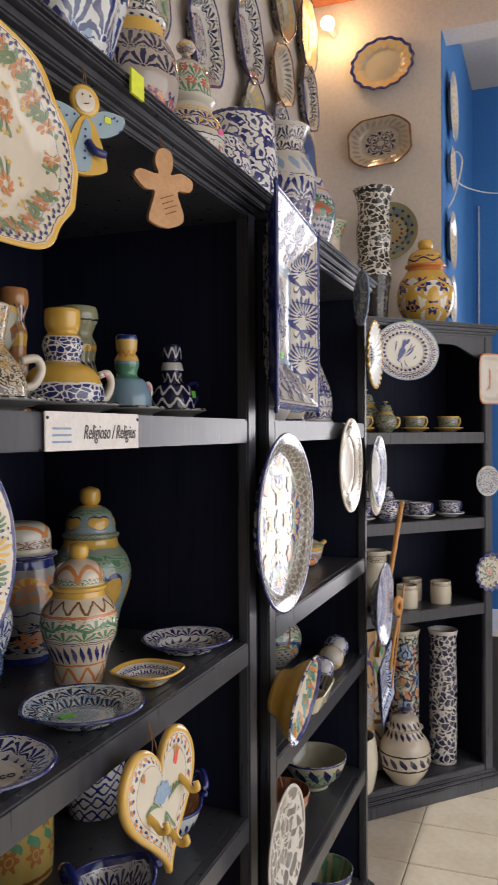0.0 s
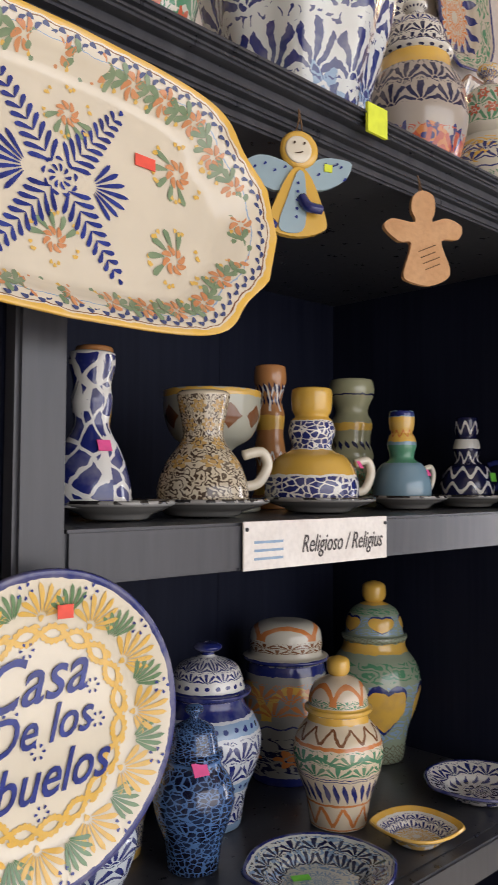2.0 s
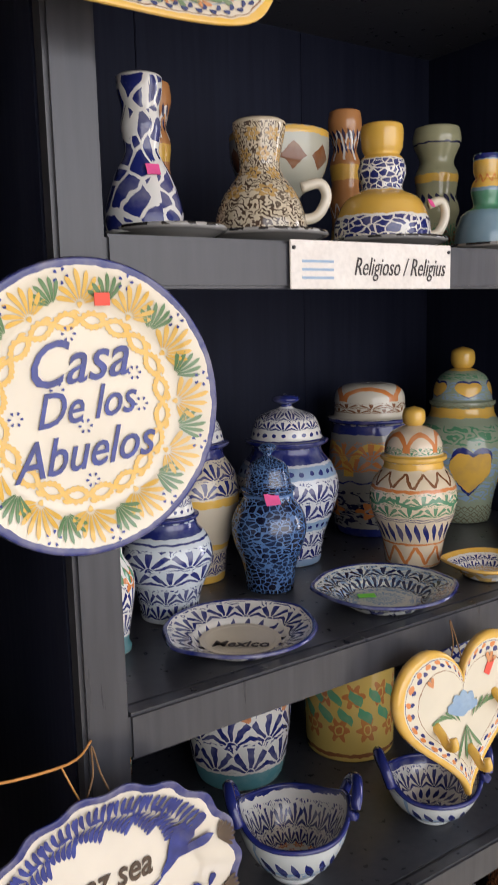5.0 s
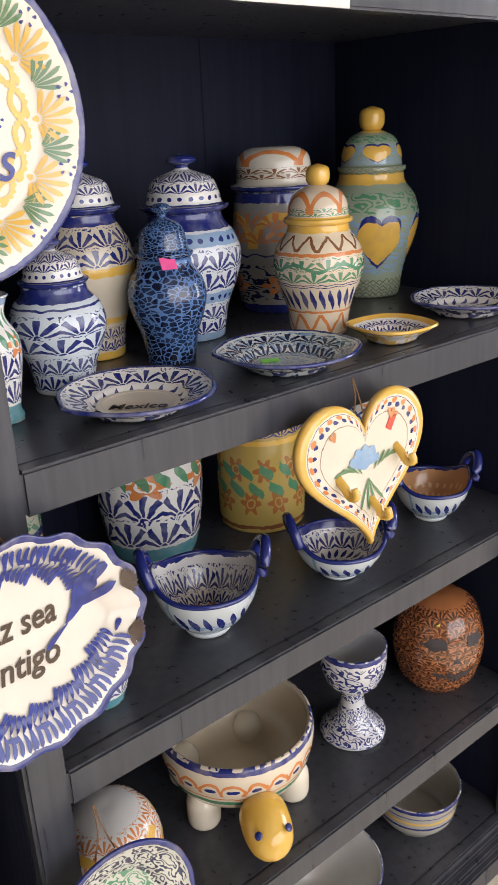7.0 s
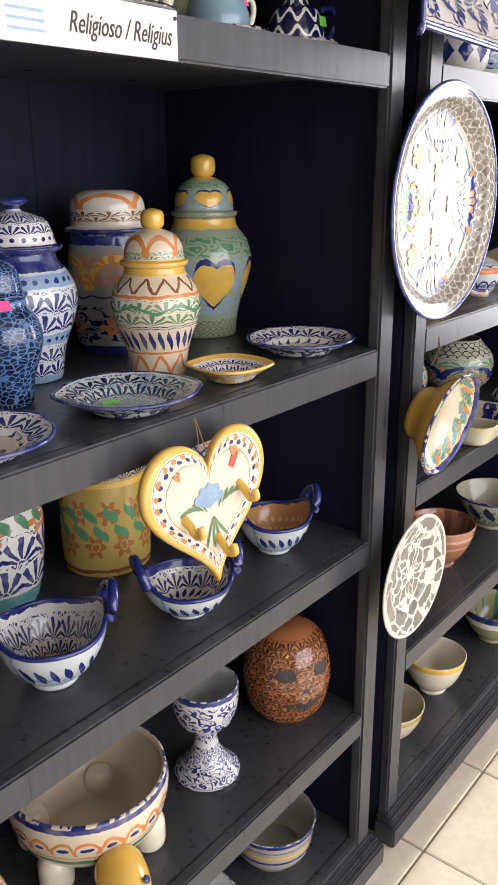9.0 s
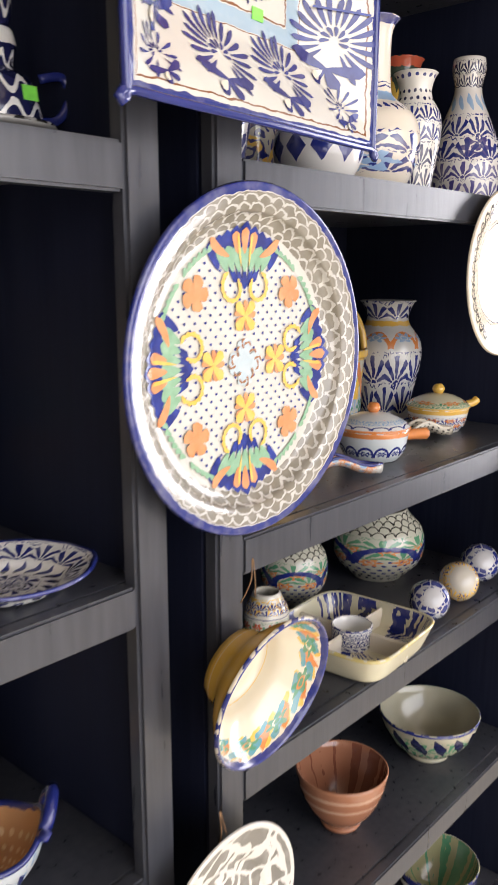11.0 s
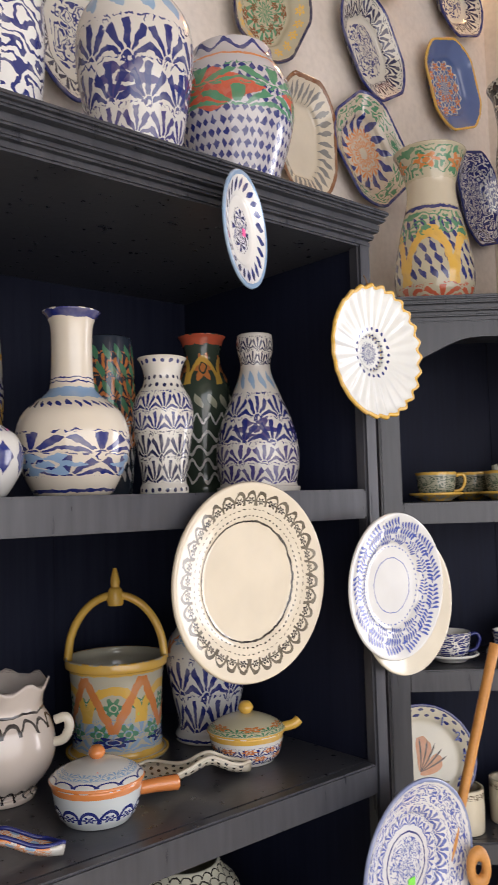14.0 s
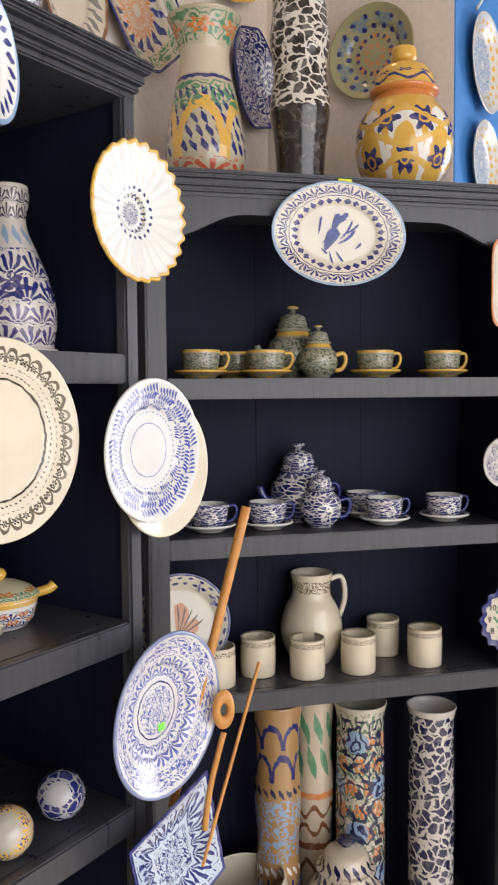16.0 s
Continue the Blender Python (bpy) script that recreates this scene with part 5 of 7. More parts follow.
for u, d in [(0.135, 0.09), (0.290, 0.09), (0.240, 0.19), (0.563, 0.09), (0.739, 0.09)]:
    tea_cup(in_c(u, d, 1.515), g_cupy, g_saucy, yellow_glaze, "olive tea cup with yellow rim on a saucer", "olive tea cups")
tea_pot(in_c(0.385, 0.19, 1.515), 0.066, g_cupy, yellow_glaze, "olive teapot with leaf pattern and yellow spout")
tea_pot(in_c(0.418, 0.09, 1.515), 0.046, g_cupy, yellow_glaze, "olive lidded sugar bowl", False)
for u, d in [(0.151, 0.09), (0.291, 0.09), (0.575, 0.20), (0.583, 0.08), (0.746, 0.09)]:
    tea_cup(in_c(u, d, 1.16), g_bwleaf, g_saucb, blue_glaze, "cobalt and white tea cup on a saucer", "blue tea cups")
tea_pot(in_c(0.398, 0.19, 1.16), 0.072, g_bwleaf, blue_glaze, "cobalt teapot with white leaves")
tea_pot(in_c(0.423, 0.09, 1.16), 0.050, g_bwleaf, blue_glaze, "cobalt lidded sugar bowl", False)
for u, d in [(0.162, 0.07), (0.272, 0.12), (0.384, 0.076), (0.514, 0.077), (0.625, 0.19), (0.693, 0.085)]:
    pot("tumbler", in_c(u, d, 0.803), 0.043, 0.092, P_MUG, g_mug, "cream ceramic tumbler with speckled rim", "tumbler", "cream tumblers")
o = pot("pitcher", in_c(0.427, 0.18, 0.803), 0.078, 0.225, P_PITCHER, g_mug, "cream ceramic pitcher with speckled rim", "pitcher")
handle(o, 0.050, 0.105, 0.205, 0.040, cream_glaze, 0, 0.007)
g_totemx = [(g_totem1, 0.322, 0.13, 0.062, 0.60, P_TALL), (g_totem2, 0.437, 0.20, 0.056, 0.58, P_TALL), (g_totem3, 0.543, 0.14, 0.068, 0.575, P_TUBE), (g_totem4, 0.725, 0.11, 0.063, 0.558, P_TUBE)]
for mat, u, d, r, h, p in g_totemx:
    pot("floor_vase", in_c(u, d, 0.125), r, h, p, mat, "tall painted ceramic vase standing on the bottom shelf", "vase", "tall vases")
lidded("jar", in_c(0.464, 0.03, 0.125), 0.102, 0.290, 0.72, g_bandjar, g_bandlid, "cream lidded jar with dark wave band", "jar", profile=P_GLOBE, lid_r=0.7)
pot("basin", in_c(0.225, 0.06, 0.125), 0.106, 0.212, P_BARREL, cream_glaze, "plain cream ceramic urn", "urn")
# plate with numbers on the cup shelf
g_clockpl = glaze("butterfly clock plate", (0.68, 0.63, 0.50), [(0.74, 0.95, BLUE, "dots", 24, 2), (0.95, 1.2, BLUE, "plain", 1, 1)])
o = thing("clock_plate", C_AT @ pose(0.085, 0.11, 0.945, 90, 0, 0) @ pose(0, 0, 0, -12, 0, 0), "cream plate with numbers and orange butterfly", "plate")
child("dish", plate_mesh("dish", 0.115, 0.012, g_clockpl, 0.7), o)
hz = plate_height(0.115, 0.012, 0.7)
strokes(o, "butterfly_wing", [(-0.01, -0.03, 0.075, 0.040, radians(70), 0.2), (-0.01, -0.035, 0.06, 0.035, radians(25), 0.2)], orange_stroke, hz)
strokes(o, "wing_vein", [(-0.01, -0.03, 0.07, 0.004, radians(a), 0.15) for a in (20, 35, 50, 65, 80)], brown_stroke, lambda x, y: hz(x, y) + 0.0006)
for i, tx in enumerate("1234"):
    a = radians(90 - 30 * (i + 1))
    writing(o, tx, 0.088 * math.cos(a), 0.088 * math.sin(a), 0.0085, 0.026, blue_stroke, 0.2, 0, 0.0006, "numeral")


def hang_c(u, z, out=0.022, roll=0):
    return C_AT @ pose(u, -out, z, 90, 0, 0) @ pose(0, 0, 0, 0, 0, roll)


ell = lambda sx, sy: (lambda a: (sx * math.cos(a), sy * math.sin(a)))
g_oval = glaze("oval plate with lattice and fans", (0.70, 0.66, 0.56), [(0.58, 0.72, BLUE, "block", 30, 1), (0.72, 0.76, BLUE, "line", 1, 1), (0.77, 0.95, BLUE, "fan", 26, 1), (0.96, 1.2, PALE, "plain", 1, 1)])
o = thing("plate", hang_c(0.427, 1.832, 0.024, 0), "oval cream plate with a dark blue bird", "plate")
child("dish", plate_mesh("dish", 1.0, 0.016, g_oval, 0.6, ell(0.156, 0.114)), o)
hz = lambda x, y: 0.0006
strokes(o, "bird", [(-0.03, -0.035, 0.055, 0.030, radians(68), -0.15), (-0.015, 0.005, 0.045, 0.020, radians(60), 0.1), (0.0, 0.03, 0.03, 0.012, radians(35), 0), (0.02, 0.035, 0.03, 0.010, radians(200), 0), (-0.045, 0.0, 0.04, 0.006, radians(80), 0), (-0.038, -0.02, 0.05, 0.005, radians(40), 0), (0.0, -0.02, 0.05, 0.008, radians(20), 0.3), (0.005, -0.01, 0.05, 0.006, radians(38), 0.3), (0.01, 0.0, 0.045, 0.006, radians(15), 0.3), (-0.02, -0.035, 0.03, 0.005, radians(-80), 0.1), (-0.005, -0.035, 0.03, 0.005, radians(-60), 0.1), (-0.04, -0.03, 0.02, 0.005, radians(-40), 0), (0.04, -0.03, 0.02, 0.006, radians(30), 0.2)], blue_stroke, hz)
# things hung on the corner unit's end post
g_sign = glaze("pale sign plaque", (0.70, 0.66, 0.58), [(0.8, 1.2, ORANGE, "line", 1, 1)])
o = thing("name_plaque", hang_c(0.868, 1.735, 0.016), "cream ceramic plaque with red brush lettering", "plaque")
child("slab", plate_mesh("slab", 1.0, 0.010, g_sign, 0.75, lambda a: (sq(a)[0] * 0.062, sq(a)[1] * 0.105)), o)
strokes(o, "brush_bar", [(0.0, -0.045, 0.09, 0.012, radians(85), 0.1), (-0.018, -0.05, 0.03, 0.008, radians(50), 0)], orange_stroke, hz)
g_round = glaze("grey blue leaf plate", (0.60, 0.59, 0.56), [(0.0, 0.9, (0.12, 0.13, 0.2), "scroll", 8, 3)])
o = thing("plate", hang_c(0.852, 1.313, 0.016), "small round plate with grey leaves", "plate")
child("dish", plate_mesh("dish", 0.062, 0.010, g_round, 0.6), o)
g_num = glaze("fruit clock plate", (0.66, 0.62, 0.52), [(0.0, 0.35, RED, "fan", 3, 1), (0.2, 0.5, GREEN, "petal", 5, 1), (0.82, 1.2, BLUE, "plain", 1, 1)])
o = thing("clock_plate", hang_c(0.865, 0.935, 0.016), "scalloped plate with numbers and red fruit", "plate")
child("dish", plate_mesh("dish", 0.080, 0.012, g_num, 0.7, lambda a: ((1 + 0.05 * math.cos(16 * a)) * math.cos(a), (1 + 0.05 * math.cos(16 * a)) * math.sin(a)), 96), o)
for i, tx in enumerate(["12", "1", "2", "3", "4", "5", "6", "7", "8", "9", "10", "11"]):
    a = radians(90 - 30 * i)
    writing(o, tx, 0.056 * math.cos(a), 0.056 * math.sin(a), 0.010, 0.020, ink_and_hole_shade, 0, 0, 0.0004, "numeral")
# on top of the corner unit
CT = 1.959
pot("vase", in_c(0.158, 0.12, CT), 0.092, 0.372, P_FLARE, g_flare, "tall cream vase with green and yellow panels", "vase")
o = pot("vase", in_c(0.385, 0.12, CT), 0.078, 0.530, P_LEAFV, g_blackleaf, "tall black vase with white carved leaves", "vase")
o = lidded("jar", in_c(0.653, 0.13, CT), 0.119, 0.362, 0.66, g_melon, g_melon_lid, "yellow and blue ribbed jar with domed lid", "jar", profile=P_GLOBE, knob_mat=yellow_glaze, lid_r=0.7)
o = thing("price_tag", hang_c(0.44, 1.945, 0.0375), "bright yellow paper price tag on the cornice", "tag")
child("paper", box("paper", (-0.016, -0.005, 0), (0.016, 0.006, 0.0006), sticker_yellow, 0), o)

# ---- tops of the first two units ----
T = 1.986
o = pot("jar", on(-0.645, 1.022, T), 0.128, 0.40, P_GINGER, g_bigwhite, "tall white jar with blue flowers", "jar", "jars on top", shape=lambda a: ((1 + 0.05 * math.cos(8 * a)) * math.cos(a), (1 + 0.05 * math.cos(8 * a)) * math.sin(a)), segs=64)
pot("jar", on(-0.66, 0.776, T), 0.077, 0.30, P_GINGER, g_floralpot, "white jar with orange flowers", "jar", "jars on top")
lidded("jar", on(-0.66, 1.310, T), 0.082, 0.36, 0.72, g_orjar, g_bwvase, "blue and orange lidded jar", "jar", lid_r=0.72)
o = lidded("jar", on(-0.655, 1.525, T), 0.080, 0.335, 0.58, g_floralpot, g_floralpot, "white lidded jar with red flowers and blue bands", "jar", lid_r=0.76)
sticker(o, 0.080, -0.01, 0.135, sticker_pink, 0.016, 0.010, 90, 80)
pot("jar", on(-0.66, 1.740, T), 0.066, 0.210, P_GLOBE, g_bw2, "cobalt scroll patterned pot", "jar", "jars on top")
pot("jar", on(-0.70, 1.945, T), 0.098, 0.33, P_BARREL, g_bw2, "large cobalt scroll patterned pot", "jar", "jars on top")
pot("vase", on(-0.655, 2.179, T), 0.088, 0.38, P_VASE, g_deer, "white vase with blue birds and fans", "vase")
pot("jar", on(-0.665, 2.380, T), 0.102, 0.292, P_GINGER, g_lattice, "round pot with blue lattice and red flowers", "jar", "jars on top")
o = thing("price_tag", hung(0.952, 1.976, -0.4615), "bright yellow paper price tag on the cornice", "tag")
child("paper", box("paper", (-0.017, -0.016, -0.002), (0.017, 0.016, 0.0016), sticker_yellow, 0), o)

# ---- plates on the walls ----
octo = lambda w, h: (lambda a: (lambda c, q: (w * max(-1, min(1, c * 1.10)) * (1 - 0.0 * abs(q)), h * max(-1, min(1, q * 1.10))))(math.cos(a), math.sin(a)))
wall_styles = [
    (glaze("wall dish one", (0.60, 0.58, 0.52), [(0.0, 0.5, BLUE, "scroll", 6, 2), (0.62, 0.92, INK, "fan", 16, 1), (0.94, 1.2, BLUE, "plain", 1, 1)]), "white serving dish with cobalt leaves"),
    (glaze("wall dish two", (0.62, 0.56, 0.45), [(0.6, 0.9, (0.2, 0.2, 0.2), "petal", 30, 1), (0.93, 1.2, BROWN, "plain", 1, 1)]), "plain cream serving dish with grey edge"),
    (glaze("wall dish three", (0.46, 0.42, 0.30), [(0.0, 0.55, GREEN, "fan", 4, 1), (0.2, 0.6, BROWN, "flower", 4, 1), (0.65, 0.9, YELLOW, "flower", 18, 1), (0.94, 1.2, INK, "plain", 1, 1)]), "olive serving dish with flowers"),
    (glaze("wall dish four", (0.56, 0.50, 0.40), [(0.1, 0.5, ORANGE, "fan", 5, 1), (0.4, 0.7, BLUE, "petal", 14, 1), (0.7, 0.92, GREEN, "scroll", 8, 1), (0.95, 1.2, BLUE, "plain", 1, 1)]), "serving dish with orange flowers"),
    (glaze("wall dish five", (0.10, 0.16, 0.36), [(0.0, 0.6, (0.6, 0.58, 0.5), "net", 16, 4), (0.1, 0.6, ORANGE, "flower", 5, 1), (0.95, 1.2, YELLOW, "plain", 1, 1)]), "blue serving dish with orange flowers"),
    (glaze("wall dish six", BLUE, [(0.05, 0.95, (0.55, 0.56, 0.58), "scroll", 10, 4)]), "dark blue dish with white scrolls"),
]
for y, z, w, h, k, rl in [(2.34, 2.75, 0.13, 0.16, 0, 20), (2.74, 2.93, 0.13, 0.17, 0, 25), (2.76, 2.66, 0.15, 0.11, 2, 60), (3.12, 2.95, 0.14, 0.13, 1, 20), (3.11, 2.69, 0.11, 0.15, 0, 30),
                          (3.14, 3.22, 0.14, 0.12, 2, 40), (3.48, 3.28, 0.13, 0.17, 2, 0), (3.50, 3.00, 0.12, 0.15, 0, 20), (3.46, 2.70, 0.13, 0.14, 4, 20), (3.09, 2.41, 0.135, 0.15, 3, 40),
                          (2.27, 2.42, 0.12, 0.15, 0, 10), (2.86, 2.38, 0.10, 0.16, 1, 0), (3.57, 2.39, 0.11, 0.15, 5, 15), (2.37, 3.02, 0.13, 0.13, 3, 30), (1.95, 2.72, 0.13, 0.15, 3, 10), (1.60, 2.62, 0.12, 0.15, 0, 0), (2.00, 2.45, 0.1, 0.13, 1, 0), (1.30, 2.60, 0.13, 0.16, 3, 10), (2.74, 3.2, 0.12, 0.12, 3, 0)]:
    mat, lab = wall_styles[k]
    o = thing("wall_plate", pose(-0.988, y, z, 90, 0, 90) @ pose(0, 0, 0, 0, 0, rl), lab + " hung on the plaster wall", "plate", "plates on the wall")
    child("dish", plate_mesh("dish", 1.0, 0.035, mat, 0.62, octo(w * 0.92, h * 0.92), 64, 0.008), o)
north = lambda x, z, rl=0: pose(x, 3.692, z, 90, 0, 0) @ pose(0, 0, 0, 0, 0, rl)
g_n1 = glaze("scalloped oblong dish", (0.52, 0.45, 0.33), [(0.62, 0.9, YELLOW, "scale", 18, 1), (0.90, 1.2, BLUE, "plain", 1, 1)])
g_n2 = glaze("grey brown oblong dish", (0.44, 0.38, 0.30), [(0.1, 0.5, INK, "fan", 2, 1), (0.65, 0.9, (0.3, 0.25, 0.2), "petal", 26, 1), (0.94, 1.2, BROWN, "plain", 1, 1)])
g_n3 = glaze("olive patchwork plate", (0.34, 0.33, 0.18), [(0.1, 0.5, ORANGE, "flower", 4, 1), (0.3, 0.9, BLUE, "dots", 16, 3), (0.55, 0.9, (0.16, 0.24, 0.3), "flower", 8, 1), (0.93, 1.2, YELLOW, "line", 1, 1)])
for x, z, w, h, mat, lab, lob, rl in [(-0.672, 3.181, 0.145, 0.115, g_n1, "scalloped oblong dish with blue rim", 16, 8), (-0.685, 2.832, 0.145, 0.110, g_n2, "grey brown oblong dish with a bird", 0, 4), (-0.640, 2.425, 0.125, 0.125, g_n3, "round olive patchwork plate", 0, 0)]:
    o = thing("wall_plate", north(x, z, rl), lab + " hung on the plaster wall", "plate", "plates on the wall")
    shp = (lambda a, w=w, h=h, lob=lob: ((1 + 0.025 * math.cos(lob * a)) * w * math.cos(a), (1 + 0.025 * math.cos(lob * a)) * h * math.sin(a))) if lab.startswith(("round", "scal")) else octo(w, h)
    child("dish", plate_mesh("dish", 1.0, 0.03, mat, 0.62, shp, 96, 0.008), o)
g_bl = glaze("white plate with pale flowers", (0.68, 0.66, 0.60), [(0.1, 0.6, PALE, "fan", 5, 1), (0.6, 0.9, YELLOW, "dots", 20, 2), (0.93, 1.2, BLUE, "line", 1, 1)])
for y, z, r in [(3.95, 3.05, 0.155), (3.90, 2.745, 0.10), (3.90, 2.41, 0.135), (3.90, 2.13, 0.12)]:
    o = thing("wall_plate", pose(-0.402, y, z, 90, 0, 90), "white plate with pale flowers hung on the blue wall", "plate", "plates on the blue wall")
    child("dish", plate_mesh("dish", r, 0.02, g_bl, 0.65), o)
# lamp and cables
o = thing("wall_lamp", pose(-0.90, 3.68, 3.36), "small wall lamp with a bare warm glowing bulb", "lamp")
child("socket", tube("socket", [(0, 0.015, 0), (0, -0.03, 0), (0.0, -0.06, 0.0)], 0.016, white_plastic), o)
child("bulb", pot_mesh("bulb", 0.03, 0.07, [(0.45, 0), (0.5, 0.2), (0.95, 0.5), (1.0, 0.7), (0.7, 0.93), (0.05, 1.0)], bulb_glow, closed=True, segs=24), o, pose(0, -0.06, 0, 90))
o = thing("cable", pose(-0.405, 3.86, 0), "thin white cable looped across the blue wall", "cable")
child("wire", tube("wire", [(-0.002, 0.0, 2.55), (0.03, 0.02, 2.62), (0.06, 0.05, 2.78), (0.02, 0.08, 2.83), (0.01, 0.3, 2.76), (0.10, 0.9, 2.86), (0.22, 1.32, 2.96)], 0.004, white_plastic), o)
child("wire", tube("wire", [(0.03, 1.32, FLOOR + 0.3), (0.03, 1.325, 1.5), (0.03, 1.32, 2.9)], 0.005, white_plastic), o)

# dark counter beyond the corner unit
o = thing("counter", pose(-0.12, 3.66, FLOOR), "dark counter with a pale top edge", "counter")
child("carcass", box("carcass", (-0.10, 0, 0), (0.75, 0.45, 0.60), paint_black, 0.004), o)
child("worktop", box("worktop", (-0.11, -0.012, 0.601), (0.76, 0.46, 0.622), white_plastic, 0.003), o)


# ---- plates hung on the fronts ----
def cord_loop(parent, y0, y1, spread=0.012):
    return child("cord", tube("cord", [(-spread, y0, 0.0), (-spread * 0.3, (y0 + y1) / 2, 0.002), (0, y1, -0.004), (spread * 0.3, (y0 + y1) / 2, 0.002), (spread, y0, 0.0)], 0.0009, cord), parent)


# long tray with pointed ends
def tray_outline(a):
    c, q = math.cos(a), math.sin(a)
    x = (abs(c) ** 0.28) * (1 if c > 0 else -1)
    y = (abs(q) ** 0.28) * (1 if q > 0 else -1)
    tip = math.exp(-(abs(q) / 0.13) ** 1.3)
    return (0.166 * x + 0.036 * tip * (1 if c > 0 else -1) + 0.010 * x * (1 - abs(y)), 0.107 * y * (1 + 0.05 * math.cos(2.2 * x)))


g_tray = glaze("cream tray with painted border", (0.70, 0.63, 0.50), [(0.962, 1.2, YELLOW, "plain", 1, 1), (0.945, 0.952, BROWN, "plain", 1, 1), (0.865, 0.871, PALE, "plain", 1, 1)])
o = thing("serving_tray", hung(0.567, 1.812, -0.462, -2, -4), "long cream tray with rose border and yellow rim", "tray")
child("dish", plate_mesh("dish", 1.0, 0.020, g_tray, 0.74, tray_outline, 160, 0.006), o)
edge = [tray_outline(2 * math.pi * i / 720) for i in range(720)]
polar = sorted((math.atan2(y, x), math.hypot(x, y)) for x, y in edge)
rim_height = plate_height(1.0, 0.020, 0.74)


def tray_h(x, y):
    reach = float(np.interp(math.atan2(y, x), [a for a, r in polar], [r for a, r in polar]))
    return rim_height(min(math.hypot(x, y) / reach, 1.0), 0.0)


def along_rim(share, count):
    """Even steps along the tray's outline drawn in by a share: x, y and heading."""
    line = [(x * share, y * share) for x, y in edge]
    run = [0.0]
    for (ax, ay), (bx, by) in zip(line, line[1:] + line[:1]):
        run.append(run[-1] + math.hypot(bx - ax, by - ay))
    xs, ys = [x for x, y in line + line[:1]], [y for x, y in line + line[:1]]
    for i in range(count):
        d = run[-1] * (i + 0.5) / count
        x, y = float(np.interp(d, run, xs)), float(np.interp(d, run, ys))
        x2, y2 = float(np.interp(d + 0.002, run, xs)), float(np.interp(d + 0.002, run, ys))
        yield i, x, y, math.atan2(y2 - y, x2 - x)


star = []
for a0 in (52, 128, 232, 308):
    ca, sa = math.cos(radians(a0)), math.sin(radians(a0))
    for k in range(9):
        r = 0.012 + 0.0082 * k
        for side in (-1, 1):
            star.append((r * ca, r * sa, 0.0195 - 0.0014 * k, 0.0044, radians(a0 + side * 44), 0.12 * side))
    star.append((0.086 * ca, 0.086 * sa, 0.005, 0.0045, radians(a0), 0))
for a0 in (0, 180):
    for k in range(-3, 4):
        a = radians(a0 + k * 17)
        star.append((0.026 * math.cos(radians(a0)) + 0.006 * math.cos(a), 0.006 * math.sin(a), 0.030 - abs(k) * 0.0022, 0.0042, a, 0.0))
for k in range(9):
    star.append((0.004 * math.cos(k * 0.7), 0.004 * math.sin(k * 0.7), 0.006, 0.0032, k * 0.7, 0.3))
    star.append((0.013 * math.cos(k * 0.7), 0.013 * math.sin(k * 0.7), 0.006, 0.0036, k * 0.7 + 1.2, 0.3))
dashes = []
for i, x, y, a in along_rim(0.915, 150):
    dashes.append((x, y, 0.0062, 0.0042, a + (0.5 if i % 2 else -0.5), 0.2))
strokes(o, "blue_star", star, blue_stroke, tray_h)
strokes(o, "blue_border", dashes, surface("slate blue glaze", (0.035, 0.05, 0.15), (0.06, 0.08, 0.2), 60, 0.15, 150, 0.05), tray_h)
roses, leaves, buds = [], [], []


def spray(x, y, size, lean):
    for k in range(8):
        roses.append((x + 0.004 * size * math.cos(k * 0.8), y + 0.004 * size * math.sin(k * 0.8), 0.008 * size, 0.007 * size, k * 0.8, 0.6))
    for k in range(5):
        a = lean + radians(-70 + k * 35)
        leaves.append((x + 0.010 * size * math.cos(a), y + 0.010 * size * math.sin(a), 0.017 * size, 0.0062 * size, a + 0.2, 0.1))
    for k in range(6):
        a = lean + 1.05 * k
        for side in (-1, 0, 1):
            buds.append((x + 0.024 * size * math.cos(a + 0.16 * side), y + 0.022 * size * math.sin(a + 0.16 * side) + 0.002 * abs(side), 0.0042 * size, 0.0040 * size, a, 0))


for x, y, lean in [(0.112, 0.036, 3.6), (0.108, -0.040, 2.4), (-0.112, 0.036, 5.6), (-0.108, -0.040, 0.6)]:
    spray(x, y, 1.0, lean)
spray(0.006, 0.052, 0.8, 4.6)
spray(-0.004, -0.050, 0.8, 1.6)
for i, x, y, a in along_rim(0.825, 84):
    if i % 3 == 0:
        roses += [(x + 0.002 * math.cos(j), y + 0.002 * math.sin(j), 0.0075, 0.0060, j * 1.05, 0.5) for j in range(6)]
    else:
        leaves += [(x - 0.004 * math.cos(a), y - 0.004 * math.sin(a), 0.0125, 0.0052, a + d + (0.3 if i % 2 else -0.3), 0.1) for d in (-0.75, 0.0, 0.75)]
        buds.append((x + 0.008 * math.cos(a + 1.5), y + 0.008 * math.sin(a + 1.5), 0.0035, 0.0035, a, 0))
strokes(o, "roses", roses, orange_stroke, tray_h)
strokes(o, "leaves", leaves, surface("sage glaze", (0.17, 0.25, 0.14), (0.24, 0.31, 0.19), 60, 0.15, 150, 0.05), tray_h)
strokes(o, "buds", buds, yellow_stroke, tray_h)
sticker(o, 0.078, 0.036, 0.0015, sticker_red, 0.020, 0.010)

